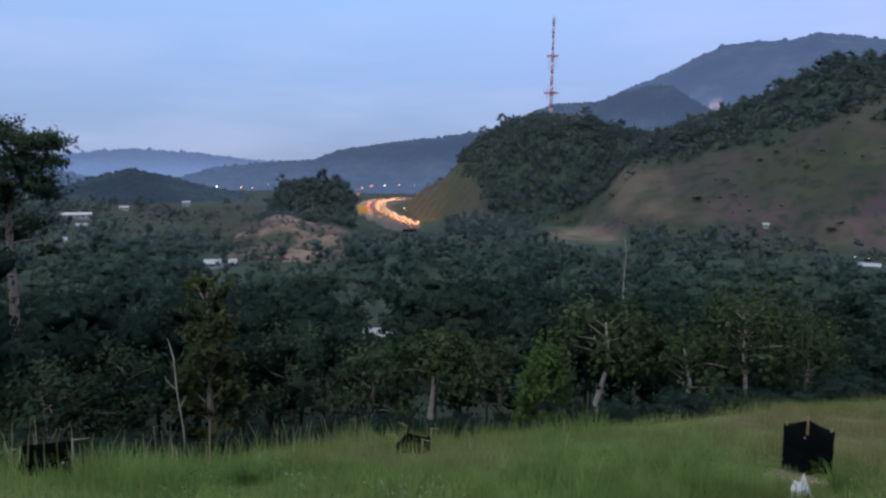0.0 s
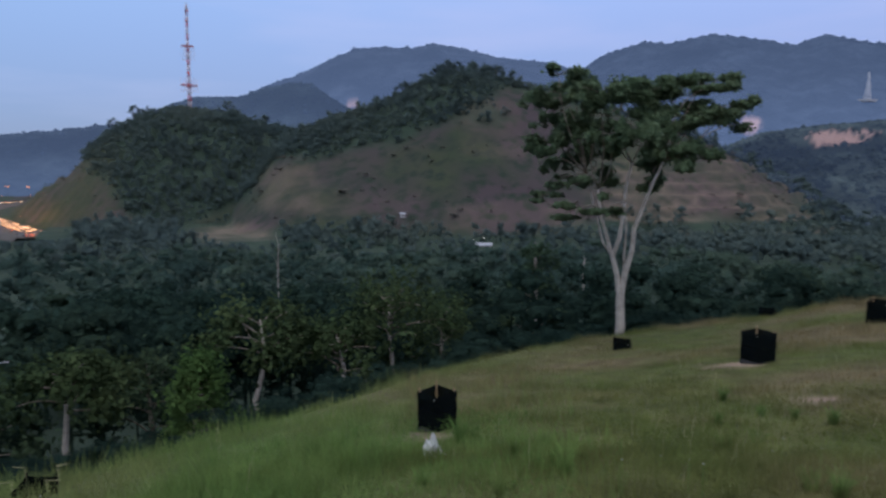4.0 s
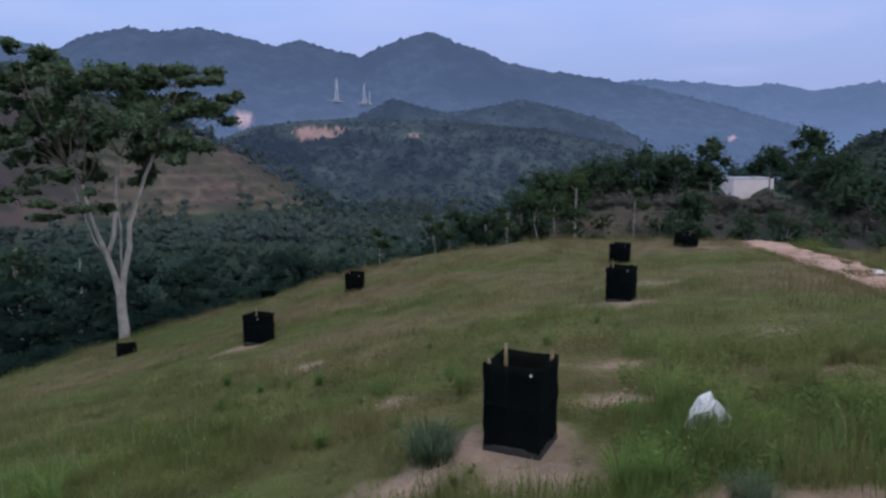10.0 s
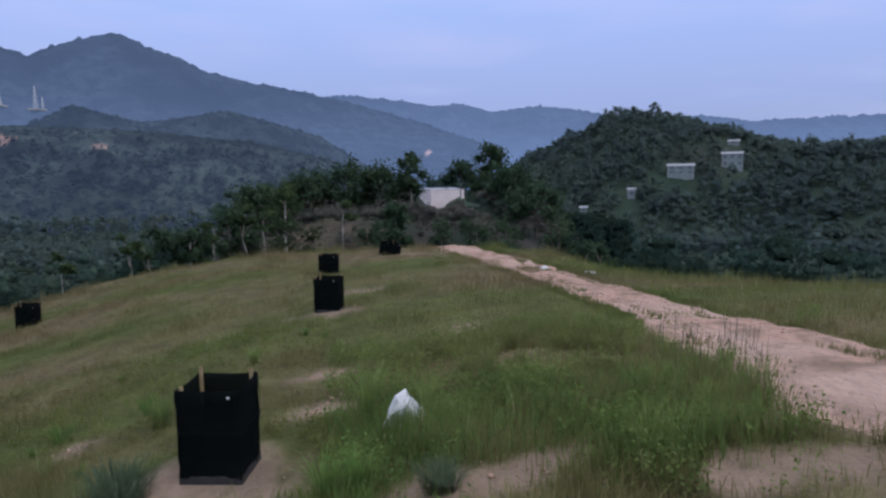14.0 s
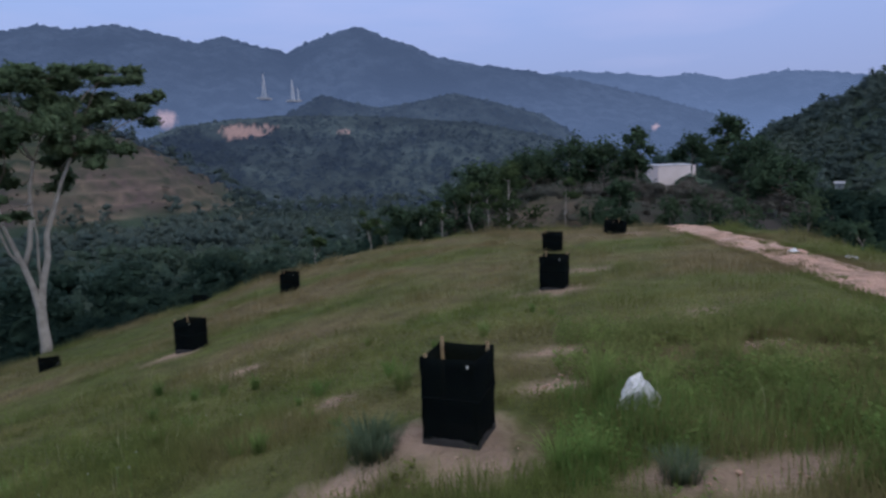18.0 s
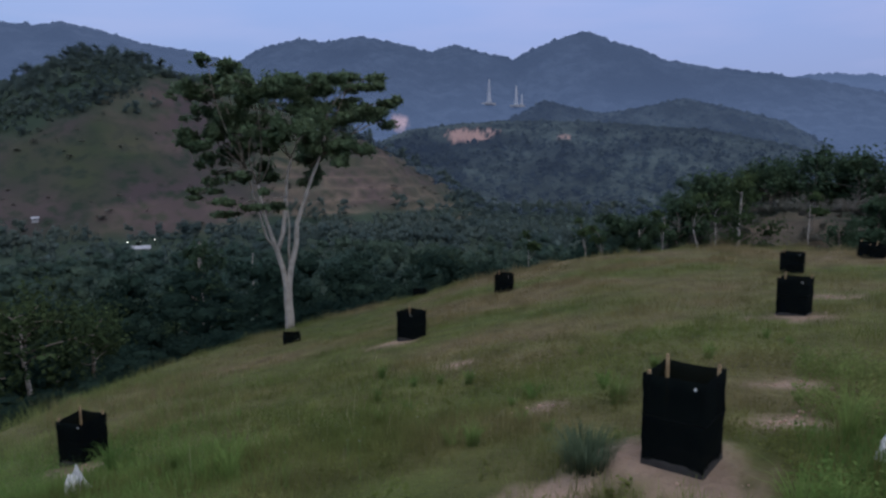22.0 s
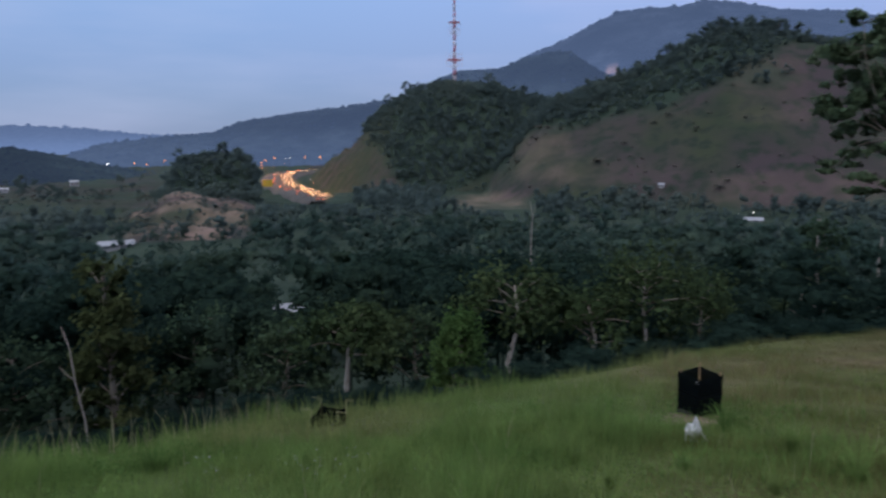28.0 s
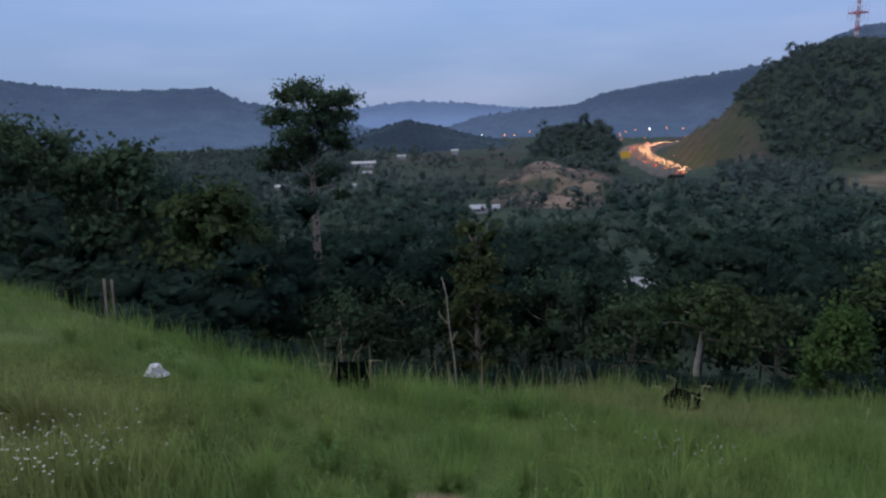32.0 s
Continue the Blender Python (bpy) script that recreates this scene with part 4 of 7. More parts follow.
# buildings across the valley, for which the woods leave room: name, azimuth, angle, width, height, wall, roof, words
SITES = [
    ("villa", 112.95, -0.2, 15, 5.2, "wall_grey", "roof_grey", "long white villa block among trees on the hill"), ("villa", 116.7, 0.35, 12, 8.0, "wall_grey", "roof_grey", "white two-storey villa among trees on the hill"),
    ("hut", 116.75, 2.1, 7, 2.0, "wall_grey", "roof_grey", "small white hut above the villa"), ("hut", 109.2, -2.0, 4.5, 4.5, "wall_grey", "roof_grey", "small pale hut among the trees on the hill"),
    ("hut", 105.4, -3.3, 4, 3.0, "wall_grey", "roof_grey", "small grey hut among the trees on the hill"),
    ("low_building", -28.6, -4.0, 20, 3.0, "wall_white", "roof_white", "long low white building far off in the valley"), ("hut", -25.4, -3.4, 8, 2.4, "wall_white", "roof_white", "small white hut far off in the valley"),
    ("hut", -20.9, -3.2, 8, 5.0, "wall_white", "roof_white", "small white open-fronted building far off"), ("hut", -29.7, -5.8, 5, 1.8, "wall_white", "roof_white", "pale-roofed hut among the trees"),
    ("hut", -28.3, -4.7, 6, 1.6, "wall_white", "roof_grey", "pale-roofed hut among the trees"), ("hut", -35.4, -5.7, 7, 2.0, "wall_white", "roof_white", "pale hut among the trees"),
    ("shed", -18.4, -8.0, 11, 1.6, "wall_white", "roof_grey", "grey-roofed shed at the foot of the bare mound"), ("low_building", 32.3, -6.35, 11, 0.8, "wall_white", "roof_grey", "long low white building at the foot of the hill"),
    ("shed", -5.7, -14.6, 9, 1.6, "wall_white", "roof_grey", "grey roof among the valley trees"), ("hut", 25.6, -3.9, 3, 1.3, "wall_white", "roof_grey", "small pale hut on the slope")]
PLACED = [spot(s[1], s[2], 60) for s in SITES]


def open_for_sites(x, y):
    """True where a tree would not stand in front of a building."""
    ok = np.ones(len(x), bool)
    for site, (px, py, pz, d) in zip(SITES, PLACED):
        along, across = (x * px + y * py) / d, (x * py - y * px) / d
        ok &= ~((np.abs(across) < site[3] * 0.5 + 3) & (along > d - (25 if site[1] > 90 else max(22, d * 0.12))) & (along < d + 6))
    return ok


def far_tree(seed, cores, core, flakes, size, low=0.22, spread=0.17):
    """A distant tree of unit height: small cores inside a heap of leafy flakes."""
    rng = np.random.default_rng(seed)
    low, spread = low + rng.uniform(-0.05, 0.22), spread * rng.uniform(0.7, 1.25)
    c, s = lobes(rng, cores, spread, low, 0.78)
    c[0], s[0] = (rng.uniform(-0.08, 0.08), rng.uniform(-0.08, 0.08), rng.uniform(0.66, 0.78)), 0.9
    pieces, faces = leafy_crown(rng, c, s, core, rng.uniform(0.75, 1.15), BALL1, flakes, size, True)
    return (*join(pieces), np.concatenate(faces))


def woods(name, seed, count, a0, a1, r0, r1, models, material, label):
    rng, a, r = scatter(seed, count, a0, a1, r0, r1)
    b = np.interp(a, BROW[:, 0], BROW[:, 1])
    x, y = r * np.sin(np.radians(a)), r * np.cos(np.radians(a))
    keep = (r > b + 14 + 9 * ((a > -34) & (a < 32))) & ~((a > 74) & (a < 104) & (r < 125)) & ~((a > 20) & (a < 66) & (r < b + 20)) & open_for_sites(x, y) & ~((a > -18.5) & (a < -7.8) & (r > 274))
    a, r, x, y = a[keep], r[keep], x[keep], y[keep]
    z = land(a, r) + EYE - 0.3
    tall = (rng.uniform(4.0, 12.0, len(a)) + 4.5 * (rng.uniform(size=len(a)) < 0.16) + 9 * fbm(x / 40, y / 40, 121, 3)).clip(3.5, 17) * np.clip(0.55 + r / 110, 0.6, 1.0)
    tall = np.where((a > -37) & (a < -29) & (r < 96), tall * 0.8, tall)
    cap = np.interp(a, [-64, -40, -30, 28, 34, 52, 63.3, 73.0, 79.4, 85.1, 88, 100, 106, 128], [2.0, -3.0, -8.0, -8.5, -6.5, -6.5, -5.4, -4.2, -2.4, -1.0, -1.5, -2.0, -3.0, -2.5])
    tall = np.where(r < 130, np.clip(r * np.tan(np.radians(cap)) + EYE - z, 2.5, tall), tall)
    tall = np.where((a > -8.0) & (a < -3.4) & (r < PLACED[13][3]), np.clip(EYE - z - r * math.tan(radians(15.6)), 1.5, tall), tall)
    tall = np.where((a > -18) & (a < -8.2) & (r > 130), np.clip(EYE - z - r * math.tan(radians(8.3)), 5.0, tall), tall)
    plant_out(name, models, np.stack([x, y, z], -1), tall, tall * rng.uniform(0.85, 1.3, len(a)), rng.uniform(0, 6.28, len(a)), MAT[material], label)


# the valley woods below the knoll
NEAR_MODELS = [wood_tree(s, 10, BALL1, 0.105, 620, 0.030) for s in range(9)]
# near slopes take the darkened leaf, with shade in its colour
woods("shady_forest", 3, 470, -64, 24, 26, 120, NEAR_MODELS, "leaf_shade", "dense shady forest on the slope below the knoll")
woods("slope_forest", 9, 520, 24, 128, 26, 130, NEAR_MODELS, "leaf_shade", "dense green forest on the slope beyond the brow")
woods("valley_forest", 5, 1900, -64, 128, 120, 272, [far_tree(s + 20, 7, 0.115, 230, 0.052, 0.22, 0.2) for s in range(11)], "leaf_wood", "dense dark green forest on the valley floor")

# the woods farther out and on the facing hills
def nearer_skyline(a, r):
    """The highest angle of the ground in front of a place."""
    ga, gr = np.arange(-67, 131, 0.5), np.arange(200, 840, 8.0)
    aa, rr = np.meshgrid(ga, gr, indexing="ij")
    top = np.maximum.accumulate(np.degrees(np.arctan2(land(aa, rr), rr)), axis=1)
    i, j = np.clip(((a + 67) / 0.5).astype(int), 0, len(ga) - 1), np.clip(((r - 200) / 8).astype(int) - 1, 0, len(gr) - 1)
    return top[i, j]


FAR_MODELS = [far_tree(s + 50, 4, 0.145, 38, 0.12, 0.2, 0.2) for s in range(11)]
rng, a, r = scatter(4, 12500, -66, 130, 265, 830)
x, y = r * np.sin(np.radians(a)), r * np.cos(np.radians(a))
h = land(a, r)
cover = woods_cover(x, y, a, r, h)
grown = rng.uniform(7, 13, len(a)) + 14 * fbm(x / 90, y / 90, 107, 3) + np.where(rng.uniform(size=len(a)) < 0.07, 4, 0)
grown = np.clip(grown, 5, 18)
shown = (np.degrees(np.arctan2(h + grown, r)) > nearer_skyline(a, r) - 0.05) & ~((a > 48) & (a < 92) & (swell(a, r, RIDGES["clearing_hill"], FLOOR - 6) > h + 5))
keep = (rng.uniform(size=len(a)) < cover) & (cover > 0.62) & ~((a > 7.5) & (a < 15.5) & (r > 330) & (r < 545) & (np.degrees(np.arctan2(h + grown, r)) > -5.55)) & ~(on_highway(a, r) & (h < FLOOR + 14)) & open_for_sites(x, y) & shown
a, r, x, y, h, tall = (q[keep] for q in (a, r, x, y, h, grown))
tall = np.where((a > -7.4) & (a < 0.2) & (r > 300), np.clip(-r * math.tan(radians(4.9)) - h, 3.0, tall), tall)
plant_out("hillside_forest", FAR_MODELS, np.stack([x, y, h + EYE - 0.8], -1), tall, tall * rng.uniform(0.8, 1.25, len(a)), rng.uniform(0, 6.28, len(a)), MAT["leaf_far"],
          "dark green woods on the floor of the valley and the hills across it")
# the woods that climb the hill with the clearing
rng, a, r = scatter(38, 3000, 46, 95, 575, 1010)
lie = np.maximum(swell(a, r, RIDGES["clearing_hill"], FLOOR - 6), land(a, r))
front = np.degrees(np.arctan2(lie + 10, r))
keep = (rng.uniform(size=len(a)) < np.clip(1.25 - (r - 620) / 420, 0.12, 1)) & (front > nearer_skyline(a, r) - 0.1) & (np.hypot((a - 58.8) / 2.4, (front - 2.55) / 0.9) > 1)
a, r, lie = a[keep], r[keep], lie[keep]
tall = rng.uniform(6, 13, len(a)) + 10 * fbm(r / 60, a, 131, 2)
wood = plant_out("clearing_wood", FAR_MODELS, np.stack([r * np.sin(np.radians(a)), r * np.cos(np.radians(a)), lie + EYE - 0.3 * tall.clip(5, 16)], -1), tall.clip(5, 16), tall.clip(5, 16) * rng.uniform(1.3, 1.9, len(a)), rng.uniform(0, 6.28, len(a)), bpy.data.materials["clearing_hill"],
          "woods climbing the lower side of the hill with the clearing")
# these trees emit the hill's blue haze too, scaled by their tint
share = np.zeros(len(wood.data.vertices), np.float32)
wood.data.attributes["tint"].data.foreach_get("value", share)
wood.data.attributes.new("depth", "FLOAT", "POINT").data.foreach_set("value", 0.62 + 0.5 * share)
# the wooded knoll behind the bare mound
rng, a, r = scatter(24, 330, -15, -7.0, 452, 575)
h = land(a, r)
keep = h > FLOOR + 6
a, r, h = a[keep], r[keep], h[keep]
tall = rng.uniform(7, 12, len(a))
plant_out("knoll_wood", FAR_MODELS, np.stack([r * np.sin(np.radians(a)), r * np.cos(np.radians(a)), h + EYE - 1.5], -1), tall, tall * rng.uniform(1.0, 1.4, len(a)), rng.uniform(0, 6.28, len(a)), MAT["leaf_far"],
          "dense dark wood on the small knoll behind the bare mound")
# the woods on the steep side of the mast's hill
rng, a, r = scatter(28, 1900, 1.0, 22, 552, 775)
x, y = r * np.sin(np.radians(a)), r * np.cos(np.radians(a))
h = land(a, r)
keep = (rng.uniform(size=len(a)) < woods_cover(x, y, a, r, h)) & (woods_cover(x, y, a, r, h) > 0.4) & (h > FLOOR + 8) & (np.degrees(np.arctan2(h + 9, r)) > nearer_skyline(a, r) - 0.05)
a, r, x, y, h = (q[keep] for q in (a, r, x, y, h))
tall = rng.uniform(6, 11, len(a))
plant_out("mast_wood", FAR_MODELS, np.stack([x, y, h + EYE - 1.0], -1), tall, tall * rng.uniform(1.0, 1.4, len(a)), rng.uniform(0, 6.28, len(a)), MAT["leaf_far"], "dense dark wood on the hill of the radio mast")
# the woods along the top of the cleared hill
rng, a, r = scatter(30, 3000, 13, 55, 470, 650)
x, y = r * np.sin(np.radians(a)), r * np.cos(np.radians(a))
h = land(a, r)
cover = woods_cover(x, y, a, r, h)
keep = (cover > 0.5) & (np.degrees(np.arctan2(h, r)) > smooth_line(a, UPPER_WOODS) - 0.3) & (np.degrees(np.arctan2(h + 9, r)) > nearer_skyline(a, r) - 0.05)
a, r, x, y, h = (q[keep] for q in (a, r, x, y, h))
tall = rng.uniform(5, 9, len(a))
plant_out("crest_wood", FAR_MODELS, np.stack([x, y, h + EYE - 1.2], -1), tall, tall * rng.uniform(1.1, 1.6, len(a)), rng.uniform(0, 6.28, len(a)), MAT["leaf_far"], "green woods along the top of the cleared hill")
# the woods on the hill of the villas
rng, a, r = scatter(26, 3300, 96, 130, 340, 600)
x, y = r * np.sin(np.radians(a)), r * np.cos(np.radians(a))
h = land(a, r)
keep = (rng.uniform(size=len(a)) < woods_cover(x, y, a, r, h)) & open_for_sites(x, y) & (np.degrees(np.arctan2(h + 9, r)) > nearer_skyline(a, r) - 0.05)
a, r, x, y, h = (q[keep] for q in (a, r, x, y, h))
tall = rng.uniform(6, 11, len(a))
plant_out("villa_wood", FAR_MODELS, np.stack([x, y, h + EYE - 1.0], -1), tall, tall * rng.uniform(1.0, 1.4, len(a)), rng.uniform(0, 6.28, len(a)), MAT["leaf_far"], "dense dark wood on the hill of the villas")
# thick undergrowth at the edge of the woods below the brow
rng = np.random.default_rng(36)
a = rng.uniform(-62, 64, 560)
b = np.interp(a, BROW[:, 0], BROW[:, 1])
r = b + 2.5 + 17 * rng.uniform(size=len(a)) ** 0.8
h = land(a, r)
tall = rng.uniform(0.8, 3.2, len(a)) * np.clip((r - b) / 7, 0.35, 1.2)
# it hardly rises over the brow
tall = np.minimum(tall, np.maximum(0.5, r * np.tan(np.radians(np.interp(a, BROW[:, 0], BROW[:, 2]) + rng.uniform(0.3, 3.2, len(a)))) - h))
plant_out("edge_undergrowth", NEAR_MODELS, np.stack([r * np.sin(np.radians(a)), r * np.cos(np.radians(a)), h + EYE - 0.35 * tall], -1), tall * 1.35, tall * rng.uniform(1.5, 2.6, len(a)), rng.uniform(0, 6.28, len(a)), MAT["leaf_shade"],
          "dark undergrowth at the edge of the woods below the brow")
# undergrowth on the shoulder in front of the pale house
rng, a, r = scatter(34, 760, 72, 106, 40, 112)
h = land(a, r)
keep = (np.interp(a, BROW[:, 0], BROW[:, 1]) + 5 < r) & ~((a > 91.2) & (a < 96) & (r > 100))
a, r, h = a[keep], r[keep], h[keep]
tall = rng.uniform(0.7, 2.6, len(a))
plant_out("undergrowth", [far_tree(s + 90, 2, 0.2, 150, 0.12, 0.2, 0.25) for s in range(5)], np.stack([r * np.sin(np.radians(a)), r * np.cos(np.radians(a)), h + EYE - 0.3], -1), tall, tall * rng.uniform(1.0, 1.8, len(a)), rng.uniform(0, 6.28, len(a)), MAT["shrub"],
          "brownish undergrowth on the shoulder beyond the knoll")
# bushes on the bare mound
rng, a, r = scatter(54, 300, -19, -7.5, 280, 424)
x, y = r * np.sin(np.radians(a)), r * np.cos(np.radians(a))
tall = rng.uniform(1.2, 2.6, len(a)) + 4.0 * rng.uniform(size=len(a)) ** 4
plant_out("mound_bushes", FAR_MODELS, np.stack([x, y, land(a, r) + EYE - 0.5], -1), tall, tall * rng.uniform(1.2, 1.9, len(a)), rng.uniform(0, 6.28, len(a)), MAT["leaf_far"], "dark bushes scattered over the bare mound")
# low scrub on the cleared slopes
rng, a, r = scatter(14, 9000, -32, 118, 275, 780)
x, y = r * np.sin(np.radians(a)), r * np.cos(np.radians(a))
h = land(a, r)
cover = woods_cover(x, y, a, r, h)
patchy = np.clip(0.45 + 3.5 * fbm(x / 30, y / 30, 109, 4), 0.05, 1) * (1 - 0.7 * np.clip(soil_cover(x, y, a, r) * 1.4, 0, 1))
keep = (cover < 0.8) & (rng.uniform(size=len(a)) < patchy) & ~(on_highway(a, r) & (h < FLOOR + 14)) & open_for_sites(x, y) & (np.degrees(np.arctan2(h + 3, r)) > nearer_skyline(a, r) - 0.05)
a, r, x, y, h = (q[keep] for q in (a, r, x, y, h))
tall = rng.uniform(0.5, 1.6, len(a)) + 2.6 * rng.uniform(size=len(a)) ** 9
plant_out("hillside_scrub", [far_tree(s + 80, 1, 0.24, 15, 0.34, 0.2, 0.12) for s in range(5)], np.stack([x, y, h + EYE - 0.4], -1), tall, tall * rng.uniform(1.6, 3.2, len(a)), rng.uniform(0, 6.28, len(a)), MAT["shrub"],
          "low scrub on the cleared slopes of the hills")

# ---- things on the knoll ----
def cage_meshes(size, high):
    """A square of shade net round four stakes."""
    rng = np.random.default_rng(5)
    n, rows = 40, 9
    vs, fs = [], []
    for j in range(rows + 1):
        t = j / rows
        for k in range(n):
            s = k / n * 4
            side, u = int(s), s - int(s)
            cx, cy = [(-1, -1), (1, -1), (1, 1), (-1, 1)][side]
            dx, dy = [(1, 0), (0, 1), (-1, 0), (0, -1)][side]
            x, y = cx + 2 * u * dx, cy + 2 * u * dy
            pull = 1.0 - 0.022 * math.sin(math.pi * u) * (0.4 + t) - 0.015 * (1 - t)
            sag = 0.010 * math.sin(math.pi * u) if j == rows else 0.0
            w = 1 + 0.010 * rng.normal()
            vs.append((x * size / 2 * pull * w, y * size / 2 * pull * w, high * t - sag))
    for j in range(rows):
        for k in range(n):
            a, b = j * n + k, j * n + (k + 1) % n
            fs.append((a, b, b + n, a + n))
    return vs, fs


def net_cage(name, at, turn, label, size=0.62, high=0.80, hem=True, seed=0, tilt=0.0):
    rng = random.Random(seed)
    cage = thing(name, at, label, "plant cage", "net cages on the knoll", turn)
    cage.matrix_basis = pose(*at, tilt, tilt * 0.6, turn)
    vs, fs = cage_meshes(size, high)
    net = part_mesh("net", mesh_of("net", vs, fs, MAT["net"], True), cage)
    solid = net.modifiers.new("thickness", "SOLIDIFY")
    solid.thickness = 0.006
    for k, (sx, sy) in enumerate(((-1, -1), (1, -1), (1, 1), (-1, 1))):
        bm = bmesh.new()
        extra = 0.065 if k == 3 else -0.02 if k == 1 else 0.03
        h = high + extra + rng.uniform(-0.01, 0.02)
        box(bm, (0.028, 0.022, h + 0.15), (0, 0, (h - 0.15) / 2), bevel=0.004)
        stake = part("stake", bm, MAT["stake" if high > 0.5 else "net_seam"], cage, "sawn timber stake" if k == 3 else "")
        stake.matrix_basis = pose(sx * size * 0.43, sy * size * 0.43, 0, rng.uniform(-0.8, 0.8), rng.uniform(-0.8, 0.8), 0)
    bm = bmesh.new()
    box(bm, (0.018, 0.004, 0.022), (size * 0.33, -size * 0.5, high - 0.06))
    part("tag", bm, MAT["tag"], cage, "small white tag")
    # a sewn seam round the middle of the net
    if high > 0.6:
        bm = bmesh.new()
        for z0 in (high * 0.52,):
            rings = []
            for dz, grow_by in ((0.0, 1.0), (0.012, 1.004)):
                rings.append([bm.verts.new((vs[5 * 40 + k][0] * 1.012 * grow_by, vs[5 * 40 + k][1] * 1.012 * grow_by, vs[5 * 40 + k][2] + dz)) for k in range(40)])
            for k in range(40):
                bm.faces.new((rings[0][k], rings[0][(k + 1) % 40], rings[1][(k + 1) % 40], rings[1][k]))
        part("seam", bm, MAT["net_seam"], cage, "sewn seam of the net")
    if hem:
        # the net's foot turned outwards
        bm = bmesh.new()
        loop = []
        for ring_size, z in ((0.99, 0.10), (1.015, 0.075), (1.03, 0.02), (1.0, -0.03)):
            ring_v = []
            for k in range(32):
                s = k / 32 * 4
                side, u = int(s), s - int(s)
                cx, cy = [(-1, -1), (1, -1), (1, 1), (-1, 1)][side]
                dx, dy = [(1, 0), (0, 1), (-1, 0), (0, -1)][side]
                ring_v.append(bm.verts.new(((cx + 2 * u * dx) * size / 2 * ring_size * (0.97 + 0.02 * rng.random()), (cy + 2 * u * dy) * size / 2 * ring_size * (0.97 + 0.02 * rng.random()), z + rng.uniform(-0.008, 0.008))))
            loop.append(ring_v)
        for p, q in zip(loop, loop[1:]):
            for k in range(32):
                bm.faces.new((q[k], q[(k + 1) % 32], p[(k + 1) % 32], p[k]))
        part("hem", bm, MAT["net_fold"], cage, "folded foot of the net")
    return cage


CAGES = [  # x, y, turn, tilt, size, height, hem, crossed sticks, words
    (5.35, 9.80, -72, 2, 0.46, 0.69, True, 0, "black shade-net cage on timber stakes beside a white sack"),
    (5.80, 1.47, -95, 0, 0.50, 0.79, True, 0, "black shade-net cage on timber stakes on bare clay"),
    (14.65, 10.60, -92, 0, 0.56, 0.80, True, 0, "black shade-net cage on stakes on the grassy slope"),
    (23.0, 12.25, -75, 3, 0.62, 0.74, False, 0, "torn black shade-net cage on the grassy slope"),
    (15.5, 1.61, -97, 0, 0.56, 0.80, True, 0, "black shade-net cage on stakes in pale grass"),
    (24.9, 2.60, -92, 0, 0.66, 0.72, False, 0, "black shade-net cage near the top of the slope"),
    (30.7, 0.50, -60, 7, 0.72, 0.60, False, 0, "leaning black shade-net cage at the brow"),
    (17.2, 17.8, -40, 5, 0.60, 0.35, False, 0, "low black shade-net cage sunk in the grass"),
    (26.7, 18.8, -40, 5, 0.60, 0.32, False, 0, "low black shade-net cage at the brow"),
    (-0.45, 11.5, -20, 5, 0.46, 0.26, False, 4, "collapsed black shade-net cage in tall grass"),
    (-5.22, 8.95, 28, 3, 0.58, 0.36, False, 2, "sagging black shade-net cage with crossed sticks in tall grass"),
]
for k, (x, y, turn, tilt, size, high, hem, sticks, words) in enumerate(CAGES):
    cage = net_cage("net_cage", (x, y, ground_at(x, y) - 0.03), turn, words, size, high, hem, k, tilt)
    for q in range(sticks):
        # a thin stick with a short cross-piece at its head
        sx, sy = ((-1, -1), (1, -1), (-1, 1), (1, 1))[q]
        px, py, top = sx * size * 0.5, sy * size * 0.45, high + (0.2 if sticks == 2 else 0.15) + 0.03 * (q % 2)
        for pts in ([(px, py, 0.0), (px + 0.01, py, top)], [(px - 0.02, py, top), (px + sx * (0.15 + 0.05 * (q < 2)), py - 0.01, top + 0.012 * (q - 1))]):
            bm = bmesh.new()
            tube(bm, pts, [0.0045, 0.004], 6)
            part("stick", bm, MAT["stick"], cage, "thin pale stick")


def sack(at, length, width, high, turn, label, seed):
    """An empty woven sack, crumpled into a heap."""
    rng = np.random.default_rng(seed)
    v, f = BALL2
    v = v.copy()
    fold = 1 + 0.28 * rng.normal(size=len(v)).clip(-1.4, 1.4)
    ridge = np.exp(-((v[:, 0] * 0.9 + 0.2) ** 2) * 2.2)
    v = np.stack([v[:, 0] * length / 2 * fold, v[:, 1] * width / 2 * fold, np.maximum(v[:, 2], -0.1) * high * fold * (0.35 + 0.75 * ridge)], -1)
    ob = new("sack", mesh_of("sack", v, f, MAT["sack"]))
    ob.matrix_basis = pose(*at, 0, 0, turn)
    return tagged(ob, label, "sack", "white sacks on the grass")


for x, y, length, width, high, turn, words, seed in (
        (4.26, 7.92, 0.27, 0.24, 0.28, 0, "crumpled white woven sack standing beside a net cage", 1),
        (6.42, -0.04, 0.37, 0.26, 0.25, -70, "crumpled white woven sack lying in the grass", 2),
        (-5.9, 5.85, 0.26, 0.16, 0.14, 40, "crumpled white plastic sack lying in tall grass", 3),
        (19.0, -4.1, 0.4, 0.3, 0.09, -60, "flattened white sack beside the clay track", 4),
        (18.1, -5.1, 0.4, 0.2, 0.05, -60, "flattened pale sack on the grass beyond the track", 5)):
    sack((x, y, ground_at(x, y) + 0.015), length, width, high, turn, words, seed)

